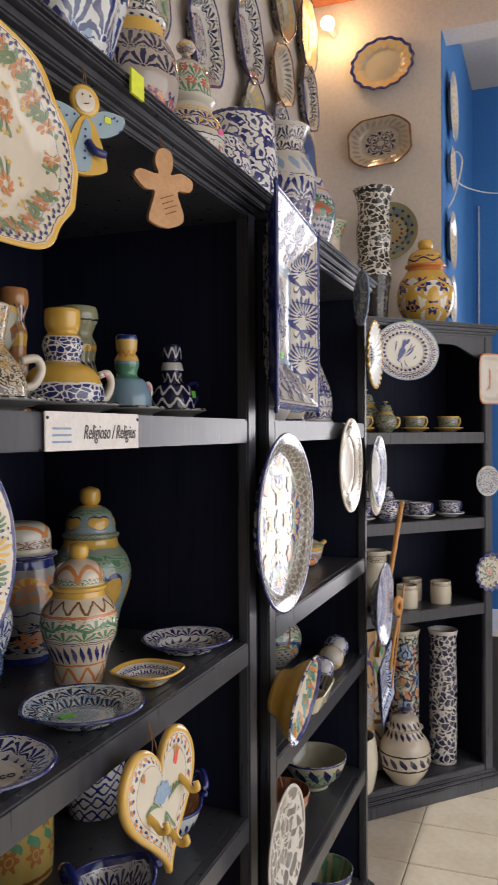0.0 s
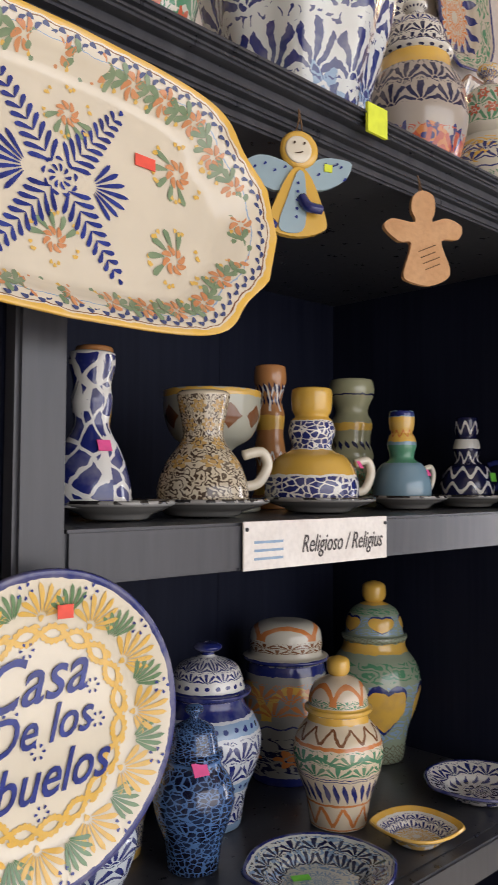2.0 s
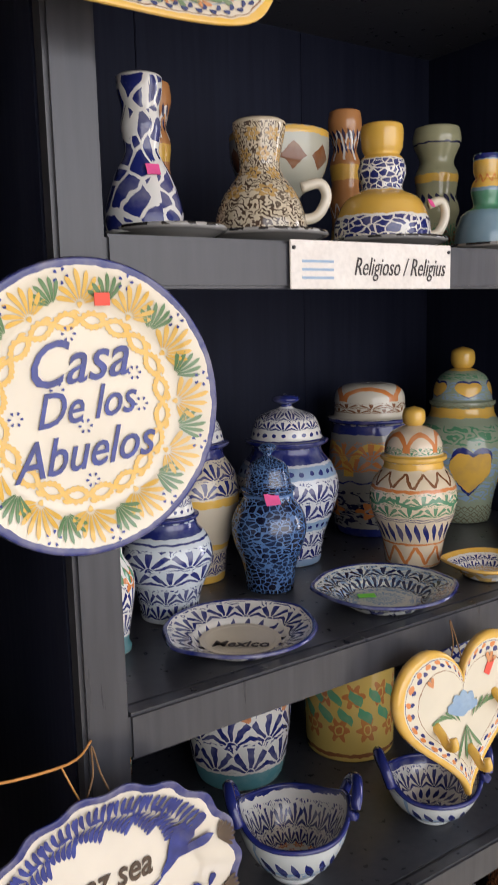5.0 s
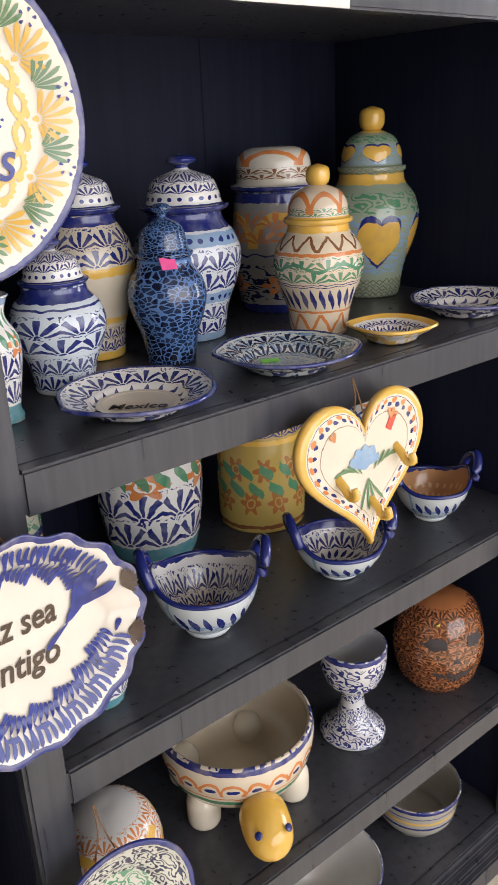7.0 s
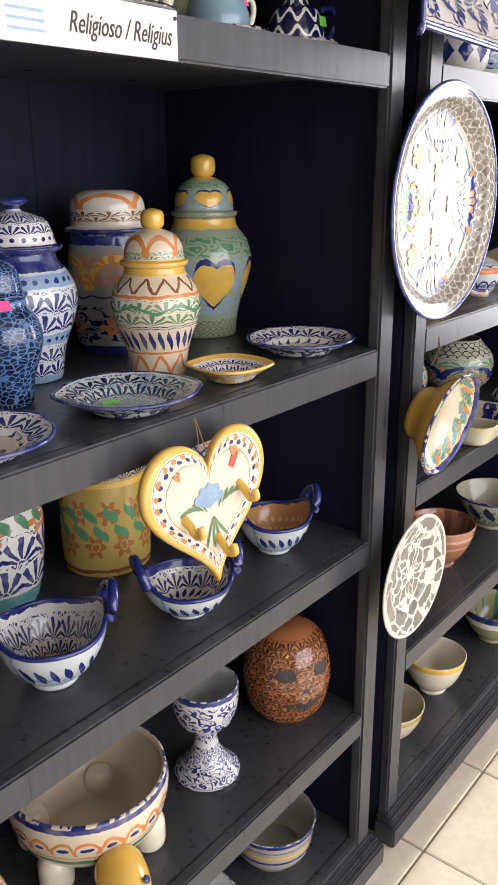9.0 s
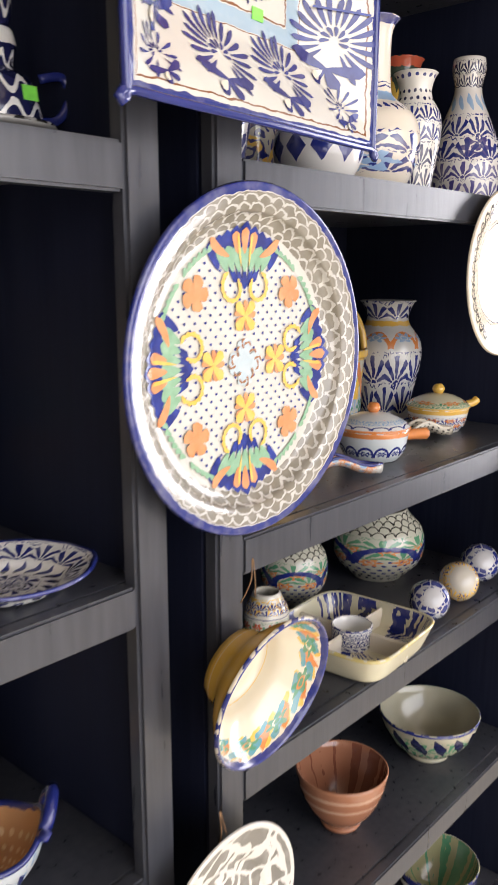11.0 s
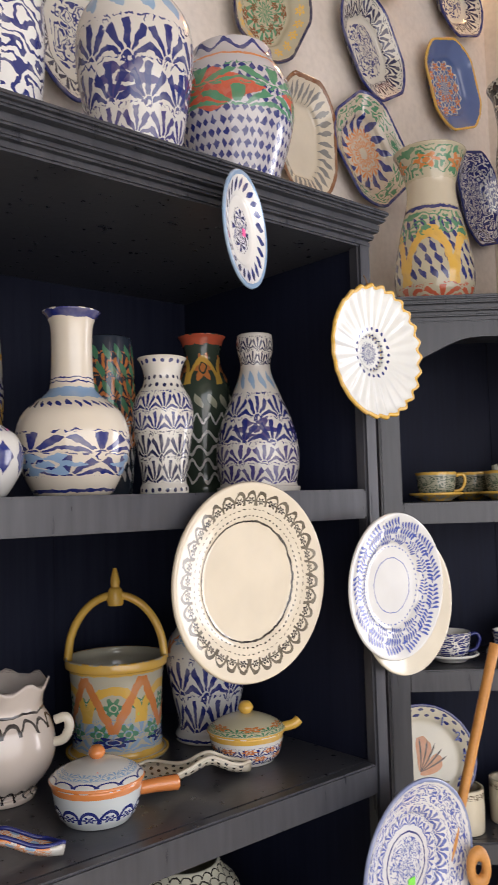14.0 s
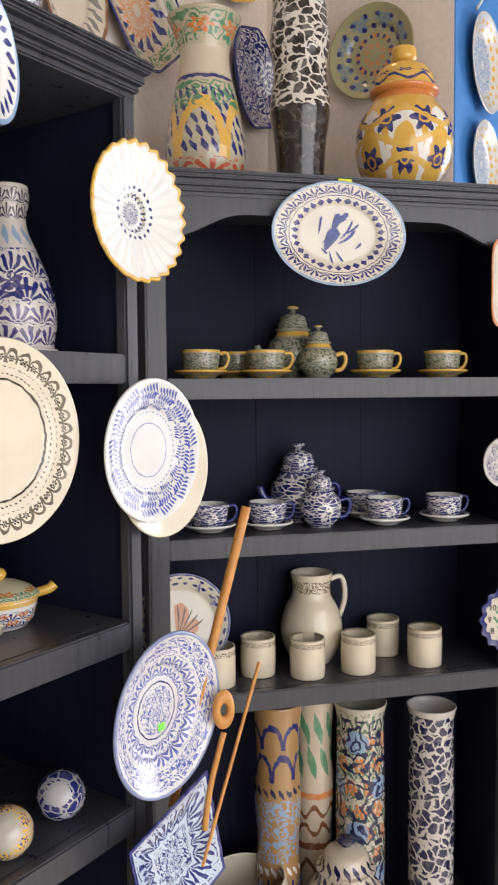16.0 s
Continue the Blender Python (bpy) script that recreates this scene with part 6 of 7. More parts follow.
# lettered round plate
g_casa = glaze("cream plate with blue rim", (0.72, 0.66, 0.53), [(0.955, 1.2, BLUE, "plain", 1, 1)])
R, D = 0.116, 0.012
o = thing("plate", hung(0.557, 1.405, -0.462, 0, 0), "round cream plate lettered in blue with yellow border", "plate")
child("dish", plate_mesh("dish", R, D, g_casa, 0.72, None, 96), o)
hz = plate_height(R, D, 0.72)
ye, gr, bl = [], [], []
for k in range(12):
    a0 = 2 * math.pi * k / 12
    cx, cy = 0.0815 * math.cos(a0), 0.0815 * math.sin(a0)
    ye.append((cx - 0.003 * math.cos(a0), cy - 0.003 * math.sin(a0), 0.005, 0.005, a0, 0))
    for j in range(-4, 4):
        a = a0 + 0.15 + j * 0.36
        ye.append((cx + 0.004 * math.cos(a), cy + 0.004 * math.sin(a), 0.0235 - abs(j) * 0.0022, 0.0043, a, 0.12))
    a1 = a0 + math.pi / 12 * 1.05
    cx, cy = 0.083 * math.cos(a1), 0.083 * math.sin(a1)
    for j in range(-2, 4):
        a = a1 + 0.15 + j * 0.30
        gr.append((cx + 0.003 * math.cos(a), cy + 0.003 * math.sin(a), 0.0215 - abs(j) * 0.0018, 0.0036, a, 0.15))
    for j in range(5):
        b = j * 1.26
        bl.append((0.104 * math.cos(a1 - 0.10) + 0.0035 * math.cos(b), 0.104 * math.sin(a1 - 0.10) + 0.0035 * math.sin(b), 0.0032, 0.0026, b, 0))
# a braided ochre ring
for k in range(120):
    a = 2 * math.pi * k / 120
    for side in (-1, 1):
        r = 0.0695 + side * 0.0048 * math.sin(10 * a)
        slope = side * 0.048 * math.cos(10 * a) / 0.0695
        ye.append((r * math.cos(a), r * math.sin(a), 0.0064, 0.0054, a + math.pi / 2 - math.atan(slope), 0.0))
for k in range(20):
    a = 2 * math.pi * k / 20
    ye.append((0.074 * math.cos(a), 0.074 * math.sin(a), 0.007, 0.0045, a + 0.9, 0.5))
for px, py in [(-0.010, 0.059), (0.045, 0.026), (-0.056, -0.004), (-0.022, 0.016), (0.0, -0.014), (0.050, 0.0), (0.004, -0.058)]:
    for j in range(6):
        b = j * 1.047
        bl.append((px + 0.0032 * math.cos(b), py + 0.0032 * math.sin(b), 0.0030, 0.0024, b, 0))
strokes(o, "yellow_petals", ye, yellow_stroke, hz)
strokes(o, "green_petals", gr, green_stroke, hz)
strokes(o, "blue_dots", bl, blue_stroke, hz)
writing(o, "Casa", -0.006, 0.036, 0.0016, 0.050, blue_stroke, 0.42, 6, 0.0003, "lettering", 0.90)
writing(o, "De los", 0.0, 0.002, 0.0016, 0.038, blue_stroke, 0.42, 6, 0.0003, "lettering", 0.84)
writing(o, "Abuelos", -0.002, -0.035, 0.0016, 0.042, blue_stroke, 0.42, 6, 0.0003, "lettering", 0.86)
sticker(o, 0.016, 0.085, 0.0085, sticker_red, 0.013, 0.010)

# scalloped oval plate
g_paz = glaze("cream plate with wavy blue rim", (0.72, 0.67, 0.57), [(0.94, 1.2, BLUE, "plain", 1, 1)])
o = thing("plate", hung(0.550, 0.979, -0.452, 0, -6), "scalloped oval plate with blue leaves and lettering", "plate")
W, Hh = 0.126, 0.103
child("dish", plate_mesh("dish", 1.0, 0.014, g_paz, 0.7, lambda a: ((1 + 0.022 * math.cos(18 * a)) * W * math.cos(a), (1 + 0.022 * math.cos(18 * a)) * Hh * math.sin(a)), 144), o)
oval_height = plate_height(1.0, 0.014, 0.7, W, Hh)
ph = lambda x, y: oval_height(x, y) + 0.0015
bl, bk = [], []
for k in range(17):
    a = radians(32 + 290 * k / 16)
    x, y = W * 0.70 * math.cos(a), Hh * 0.70 * math.sin(a)
    head = math.atan2(Hh * math.cos(a), -W * math.sin(a)) - 0.25
    for j in range(6):
        ln = 0.021 - 0.0012 * j
        bl.append((x, y, ln, 0.0052, head - 1.0, -0.35))
        bl.append((x, y, ln * 0.85, 0.0052, head + 1.0, 0.35))
        x, y, head = x + 0.0058 * math.cos(head), y + 0.0058 * math.sin(head), head + 0.09
    bl.append((x, y, 0.013, 0.0055, head, 0.0))
for yy in (0.024, -0.024):
    for k in range(-3, 4):
        bk.append((0.105, yy, 0.017, 0.004, radians(20 if yy > 0 else -20) + k * 0.33, 0))
strokes(o, "blue_leaves", bl, blue_stroke, ph)
strokes(o, "brown_fans", bk, brown_stroke, ph)
strokes(o, "bird", [(0.050, 0.004, 0.05, 0.016, radians(42), 0.1), (0.082, 0.036, 0.020, 0.011, radians(60), 0), (0.062, 0.016, 0.040, 0.011, radians(5), 0.25), (0.058, 0.012, 0.040, 0.010, radians(75), -0.2), (0.052, 0.004, 0.030, 0.006, radians(210), 0.1)], blue_stroke, lambda x, y: ph(x, y) + 0.0003)
writing(o, "La paz sea", -0.012, 0.020, 0.0014, 0.034, brown_stroke, 0.25, 2, 0.0005, "lettering", 0.78)
writing(o, "contigo", -0.004, -0.018, 0.0014, 0.034, brown_stroke, 0.25, 2, 0.0005, "lettering", 0.85)
cord_loop(o, Hh * 0.9, Hh + 0.035)

# heart with hooks
def heart_outline(a):
    c, q = math.cos(a), math.sin(a)
    t = math.pi / 2 - a
    return 0.107 * math.sin(t) ** 3, 0.0064 * (13 * math.cos(t) - 5 * math.cos(2 * t) - 2 * math.cos(3 * t) - math.cos(4 * t)) + 0.010


g_heart = glaze("cream heart with yellow rim", (0.70, 0.65, 0.52), [(0.90, 1.2, YELLOW, "plain", 1, 1), (0.86, 0.885, BLUE, "line", 1, 1), (0.72, 0.84, BLUE, "dots", 46, 1), (0.76, 0.90, ORANGE, "dots", 40, 1), (0.68, 0.71, BROWN, "line", 1, 1)])
o = thing("key_hanger", hung(1.000, 1.012, -0.462, 0, -6), "yellow rimmed ceramic heart with three hooks", "key hanger")
child("slab", turned("slab", [(0, 0.010, 0), (0.3, 0.010, 0.3), (0.6, 0.010, 0.6), (0.88, 0.010, 0.88), (0.95, 0.012, 0.95), (1.0, 0.008, 1.0), (1.0, 0.001, 1.1), (0.9, 0.0, 1.1), (0, 0, 1.1)], g_heart, heart_outline, 96), o)
flat = lambda x, y: 0.0104
strokes(o, "blue_flower", [(-0.004, 0.0, 0.030, 0.014, radians(a), 0.1) for a in (50, 80, 110, 140)] + [(0.0, 0.004, 0.022, 0.010, radians(a), 0) for a in (20, 160)], pale_stroke, flat)
strokes(o, "green_sprigs", [(s * (0.010 + 0.006 * k), -0.005 + 0.003 * k, 0.022, 0.004, radians(90 - s * (30 + 16 * k)), 0.1) for k in range(5) for s in (-1, 1)] + [(0.0, -0.012, 0.04, 0.004, radians(-90 + a), 0.1) for a in (-30, -10, 10, 30)], green_stroke, flat)
strokes(o, "orange_flower", [(0.045, 0.05, 0.014, 0.006, radians(a), 0) for a in (20, 60, 100)] + [(-0.05, 0.045, 0.012, 0.005, radians(a), 0) for a in (90, 130)], orange_stroke, flat)
for hx, hy in [(-0.048, -0.012), (0.052, 0.002), (0.004, -0.052)]:
    child("hook", tube("hook", [(hx, hy + 0.012, 0.008), (hx, hy + 0.004, 0.018), (hx, hy - 0.006, 0.026), (hx, hy - 0.004, 0.036), (hx, hy + 0.006, 0.034)], 0.0058, yellow_glaze, taper=0.8), o)
sticker(o, 0.045, 0.046, 0.0108, sticker_red, 0.010, 0.020, 0, -35)
cord_loop(o, 0.055, 0.108)

# hanging angel and the clay back of another
def cut_outline(name, pts, thick, mat, parent, z=0.0):
    """A flat clay slip with a rounded edge, from a soft closed outline."""
    n = len(pts)
    line = []
    for i in range(n):
        p0, p1, p2, p3 = pts[i - 1], pts[i], pts[(i + 1) % n], pts[(i + 2) % n]
        for k in range(4):
            t = k / 4
            line.append(tuple(0.5 * (2 * b + (c - a) * t + (2 * a - 5 * b + 4 * c - d) * t * t + (3 * b - a - 3 * c + d) * t ** 3) for a, b, c, d in zip(p0, p1, p2, p3)))
    bm = bmesh.new()
    vs = [bm.verts.new((x, y, z)) for x, y in line]
    f = bm.faces.new(vs)
    ext = bmesh.ops.extrude_face_region(bm, geom=[f])
    bmesh.ops.translate(bm, verts=[v for v in ext["geom"] if isinstance(v, bmesh.types.BMVert)], vec=(0, 0, thick))
    bmesh.ops.recalc_face_normals(bm, faces=bm.faces[:])
    bmesh.ops.triangulate(bm, faces=bm.faces[:])
    me = bpy.data.meshes.new(name)
    bm.to_mesh(me)
    bm.free()
    me.materials.append(mat)
    return child(name, me, parent)


WING_L = [(-0.006, 0.012), (-0.030, 0.022), (-0.052, 0.020), (-0.066, 0.006), (-0.052, -0.008), (-0.022, -0.016)]
WING_R = [(0.006, 0.010), (0.026, 0.030), (0.052, 0.034), (0.066, 0.030), (0.056, 0.008), (0.024, -0.008)]
GOWN = [(0.0, 0.014), (0.016, 0.002), (0.036, -0.044), (0.030, -0.058), (0.0, -0.068), (-0.030, -0.064), (-0.034, -0.050), (-0.014, 0.002)]
g_wing = glaze("pale blue wing", (0.34, 0.46, 0.52), [])
o = thing("angel_ornament", hung(0.838, 1.882, -0.474, -4) @ pose(0, 0, 0, 0, -26, 0) @ Matrix.Scale(0.86, 4), "hanging ceramic angel in yellow and blue", "ornament")
cut_outline("wing", WING_L, 0.006, g_wing, o)
cut_outline("wing", WING_R, 0.006, g_wing, o, 0.001)
cut_outline("gown", GOWN, 0.008, yellow_glaze, o, 0.002)
cut_outline("apron", [(0.0, 0.010), (0.007, 0.0), (0.010, -0.05), (0.0, -0.064), (-0.022, -0.060), (-0.012, -0.02), (-0.006, 0.0)], 0.002, g_wing, o, 0.0095)
child("face", pot_mesh("face", 0.023, 0.010, [(1.0, 0), (1.0, 0.4), (0.8, 0.85), (0.1, 1.0)], yellow_glaze, closed=True, segs=28), o, pose(0, 0.036, 0.002))
child("cheeks", pot_mesh("cheeks", 0.016, 0.003, [(1.0, 0), (0.9, 0.6), (0.1, 1.0)], cream_glaze, closed=True, segs=24), o, pose(-0.003, 0.034, 0.0105))
strokes(o, "wing_marks", [(-0.055 + 0.012 * i, 0.004 + 0.006 * (i % 2), 0.005, 0.003, 0.8, 0) for i in range(4)] + [(0.022 + 0.011 * i, 0.008 + 0.008 * (i % 3), 0.006, 0.003, 0.8, 0) for i in range(4)] + [(0.030 + 0.010 * i, 0.022, 0.005, 0.003, 0.8, 0) for i in range(3)], blue_stroke, lambda x, y: 0.0072)
strokes(o, "face_marks", [(-0.010, 0.038, 0.004, 0.003, 1.2, 0), (0.002, 0.039, 0.004, 0.003, 1.2, 0), (-0.009, 0.028, 0.011, 0.0018, 0.0, 0.3)], brown_stroke, lambda x, y: 0.0135)
strokes(o, "buttons", [(-0.004, -0.006 - 0.010 * i, 0.004, 0.004, 0, 0) for i in range(5)], blue_stroke, lambda x, y: 0.0117)
child("arm", tube("arm", [(0.004, -0.022, 0.010), (0.010, -0.034, 0.018), (0.026, -0.036, 0.020)], 0.007, blue_glaze, taper=0.8), o)
child("shoe", tube("shoe", [(-0.026, -0.058, 0.006), (-0.036, -0.055, 0.012), (-0.042, -0.048, 0.014)], 0.006, blue_glaze), o)
sticker(o, 0.036, 0.020, 0.008, sticker_yellow, 0.010, 0.009)
cord_loop(o, 0.055, 0.090, 0.005)
o = thing("angel_ornament", hung(1.068, 1.872, -0.482, 6) @ pose(0, 0, 0, 0, -32, 0) @ Matrix.Scale(0.84, 4), "unglazed clay back of a hanging angel ornament", "ornament")
cut_outline("slip", [(0.0, 0.070), (0.016, 0.062), (0.017, 0.040), (0.012, 0.026), (0.034, 0.030), (0.056, 0.018), (0.050, 0.0), (0.024, -0.002), (0.034, -0.040), (0.028, -0.056), (0.0, -0.064), (-0.030, -0.056), (-0.036, -0.044), (-0.022, -0.004), (-0.040, 0.0), (-0.060, 0.020), (-0.048, 0.032), (-0.014, 0.026), (-0.018, 0.044), (-0.014, 0.062)], 0.009, raw_clay, o)
for i in range(4):
    child("pencil_bar", box("pencil_bar", (-0.016, -0.012 - 0.009 * i, 0.0091), (0.012 - 0.004 * (i % 2), -0.0105 - 0.009 * i, 0.0094), cord, 0), o, pose(0, 0, 0, 0, 0, 18))
cord_loop(o, 0.060, 0.095, 0.004)

# deep square dish
g_sq = glaze("deep dish with pale blue frame", (0.60, 0.57, 0.50), [(0.425, 0.435, BROWN, "plain", 1, 1), (0.44, 0.515, (0.30, 0.40, 0.47), "plain", 1, 1), (0.52, 0.527, BROWN, "plain", 1, 1), (0.93, 0.94, BROWN, "plain", 1, 1), (0.965, 1.2, BLUE, "plain", 1, 1)])


def square(a):
    c, q = math.cos(a), math.sin(a)
    k = 1 / max(abs(c), abs(q))
    return 0.172 * k * c, 0.198 * k * q


o = thing("serving_dish", hung(1.592, 1.767, -0.482, 0, 0) @ pose(0, 0, 0, 0, 5, 0) @ Matrix.Diagonal((1.157, 1, 1, 1)), "large deep rectangular dish with blue and white panels", "dish")
rows = [(0, 0, 0), (0.25, 0, 0.25), (0.48, 0, 0.48), (0.52, 0.002, 0.50), (0.58, 0.006, 0.58), (0.62, 0.010, 0.62), (0.80, 0.030, 0.80), (0.97, 0.047, 0.97), (1.0, 0.048, 1.0), (1.005, 0.044, 1.1), (0.80, 0.020, 1.2), (0.6, 0.0, 1.2), (0.5, -0.008, 1.2), (0, -0.008, 1.2)]
child("dish", turned("dish", rows, g_sq, square, 160), o)


def sq_h(x, y):
    r = max(abs(x) / 0.172, abs(y) / 0.198)
    return float(np.interp(r, [0, 0.48, 0.58, 0.62, 0.80, 0.97, 1.0], [0, 0, 0.006, 0.010, 0.030, 0.047, 0.048]))


bl, pv = [], []


def shell(x, y, ang, size, n=18, squash=1.0):
    """A round fan of tapered strokes with a dark patch and a pale drop under it."""
    for k in range(n):
        b = ang + (k / (n - 1) - 0.5) * 5.0
        r0 = size * 0.34
        ln = size * (0.72 - 0.10 * (k % 2))
        bl.append((x + r0 * math.cos(b), y + squash * r0 * math.sin(b), ln, size * 0.135, b, 0.12 if k < n / 2 else -0.12))
    for k in range(7):
        b = ang + (k / 6 - 0.5) * 3.6
        bl.append((x + size * 0.10 * math.cos(b), y + size * 0.10 * math.sin(b), size * 0.22, size * 0.10, b, 0.2))
    cx, cy = x - size * 0.66 * math.cos(ang), y - size * 0.66 * math.sin(ang)
    for side in (-1, 1):
        bl.append((cx, cy, size * 0.86, size * 0.30, ang + side * 1.45, -0.1 * side))
        bl.append((cx, cy, size * 0.5, size * 0.30, ang + side * 2.5, 0.1))
    pv.append((cx - size * 0.1, cy - size * 0.05, size * 0.34, size * 0.22, ang + 2.4, 0.1))


for side in (-1, 1):
    for k in (-1, 0, 1):
        shell(side * 0.127, 0.098 * k + 0.008, radians(90) - side * 0.25, 0.046)
    for k in (-0.5, 0.5):
        shell(0.088 * k, side * 0.146 + 0.006, radians(80), 0.040)
    shell(side * 0.130, 0.166, radians(70), 0.024, 11)
    shell(side * 0.130, -0.160, radians(110), 0.024, 11)
for k in range(8):
    a = k * 0.785 + 0.4
    shell(0.044 * math.cos(a), 0.056 * math.sin(a), a, 0.026, 11)
for k in range(7):
    bl.append((0.0, 0.0, 0.024, 0.018, k * 0.9, 0))
strokes(o, "blue_feathers", bl, surface("violet cobalt glaze", (0.030, 0.028, 0.13), (0.05, 0.06, 0.22), 40, 0.15, 150, 0.05), sq_h)
strokes(o, "pale_drops", pv, cream_glaze, lambda x, y: sq_h(x, y) + 0.0012)
rim = [(sx * 0.173, sy * 0.199, 0.046) for sx, sy in [(-1, 0), (-1, 0.97), (-0.96, 1), (0, 1), (0.96, 1), (1, 0.97), (1, 0), (1, -0.97), (0.96, -1), (0, -1), (-0.96, -1), (-1, -0.97), (-1, 0)]]
child("rim", tube("rim", rim, 0.0042, blue_glaze), o)
for z in (-0.5, 0.5):
    for side in (-1, 1):
        child("panel_line", box("panel_line", (-0.034, -0.0012, 0), (0.034, 0.0012, 0.0006), blue_stroke, 0), o, pose(side * 0.133, 0.098 * z - 0.010, 0.0295) @ pose(0, 0, 0, 0, -side * 30, 0))
sticker(o, 0.030, -0.085, 0.001, sticker_green, 0.016, 0.012)

# stray straw string and a plate hung low on the first post
o = thing("straw_string", pose(-0.478, 0.5, 1.09), "loose straw string tied to the post", "string")
child("strand", tube("strand", [(0.006, -0.12, 0.05), (0.004, -0.05, 0.022), (0.0, 0.03, 0.012), (-0.018, 0.06, 0.016)], 0.0012, spoon_wood), o)
child("strand", tube("strand", [(0.0, 0.025, 0.012), (0.006, 0.035, -0.015), (0.004, 0.045, -0.035)], 0.0009, spoon_wood), o)
g_lowpl = glaze("grey plate with leaf veins", (0.50, 0.50, 0.42), [(0.1, 0.55, GREEN, "scroll", 8, 2), (0.55, 0.92, INK, "scroll", 12, 2), (0.94, 1.2, BLUE, "plain", 1, 1)])
o = thing("plate", hung(0.615, 0.600, -0.458, 0, -8), "grey green plate with dark leaf veins", "plate")
child("dish", plate_mesh("dish", 0.090, 0.018, g_lowpl, 0.6), o)
cord_loop(o, 0.08, 0.14)

# large plate with fish-scale rim
R, D = 0.186, 0.024
o = thing("plate", hung(1.612, 1.332, -0.490, 0, 0), "large plate with orange and green flowers, scale rim", "plate")
child("dish", plate_mesh("dish", R, D, glaze("large plate glaze", (0.58, 0.56, 0.50), [(0.76, 0.95, (0.20, 0.18, 0.14), "plain", 1, 1), (0.76, 0.95, (0.50, 0.48, 0.43), "scale", 50, 4), (0.955, 1.2, BLUE, "plain", 1, 1)]), 0.78, None, 112, 0.006), o)
hz = plate_height(R, D, 0.78)
h2, h3 = (lambda x, y: hz(x, y) + 0.0004), (lambda x, y: hz(x, y) + 0.0008)
bl, og, gn, yl = [], [], [], []
n = 19
for i in range(-n, n + 1):
    for j in range(-n, n + 1):
        x, y = i * 0.0075, j * 0.0075
        if (i + j) % 2 == 0 and 0.02 < math.hypot(x, y) < 0.125:
            bl.append((x - 0.0015, y, 0.0034, 0.0034, 0, 0))
strokes(o, "blue_dots", bl, blue_stroke, hz)
bl, pa, br = [], [], []
for k in range(4):
    a0 = math.pi / 2 * k + math.pi / 2
    ca, sa = math.cos(a0), math.sin(a0)

    def at(r, s):
        return r * ca - s * sa, r * sa + s * ca
    for s in range(-4, 5):
        bl.append((*at(0.098, s * 0.010), 0.050 - abs(s) * 0.0045, 0.019, a0 + s * 0.10, 0))
        if abs(s) < 3:
            bl.append((*at(0.104, s * 0.012), 0.026 - abs(s) * 0.002, 0.009, a0 + math.pi + s * 0.28, 0))
    for s in range(-3, 4):
        gn.append((*at(0.096, s * 0.0090), 0.028, 0.0155, a0 + s * 0.16, 0))
    for s in (-1, 0, 1):
        og.append((*at(0.115, s * 0.011), 0.027 - abs(s) * 0.004, 0.013, a0 + s * 0.18, 0))
    for s in (-1, 1):
        og.append((*at(0.112, s * 0.024), 0.034, 0.012, a0 + s * 1.30, -0.25 * s))
        yl.append((*at(0.102, s * 0.006), 0.034, 0.0042, a0 + s * 0.16, 0))
        for q in range(11):
            b = a0 + s * (0.4 + q * 0.42)
            rr = 0.017 - 0.0008 * q
            cx, cy = at(0.080, s * 0.019)
            yl.append((cx + rr * math.cos(b), cy + rr * math.sin(b), 0.0105, 0.0062 - 0.0002 * q, b + s * 1.57, 0.2 * s))
    x, y = at(0.050, 0)
    yl += [(x, y, 0.020, 0.012, a0 + 0.785 + q * 1.571, 0) for q in range(4)]
    for q in range(9):
        og.append((x + 0.003 * math.cos(q * 0.7), y + 0.003 * math.sin(q * 0.7), 0.014, 0.0075, q * 0.7, 0.15))
    a1 = a0 + math.pi / 4
    x, y = 0.106 * math.cos(a1), 0.106 * math.sin(a1)
    for q in range(5):
        og.append((x, y, 0.019, 0.016, a1 + q * 1.257, 0.1))
    for q in range(-5, 6):
        b = a1 + q * 0.065
        gn.append((0.128 * math.cos(b), 0.128 * math.sin(b), 0.010, 0.007, b + (1.2 if q > 0 else -1.2), 0.1))
    pa.append((0.0, 0.0, 0.026, 0.026, a0, 0))
    for q in range(6):
        x, y = at(0.026 - 0.0042 * q, 0.0042 * q)
        br.append((x, y, 0.0065, 0.0036, a0 + 2.3 + (0.7 if q % 2 else -0.5), 0.4))
strokes(o, "centre_lozenge", pa, surface("chalky blue glaze", (0.42, 0.50, 0.52), (0.5, 0.56, 0.57), 60, 0.15, 150, 0.05), h3)
strokes(o, "brown_curls", br, surface("russet glaze", (0.30, 0.14, 0.07), (0.36, 0.18, 0.1), 60, 0.15, 150, 0.05), lambda x, y: hz(x, y) + 0.0011)
strokes(o, "blue_petals", bl, blue_stroke, h2)
strokes(o, "green_petals", gn, surface("mint glaze", (0.20, 0.36, 0.22), (0.28, 0.44, 0.30), 60, 0.15, 150, 0.05), h3)
strokes(o, "orange_petals", og, orange_stroke, lambda x, y: hz(x, y) + 0.0012)
strokes(o, "yellow_petals", yl, yellow_stroke, lambda x, y: hz(x, y) + 0.0015)

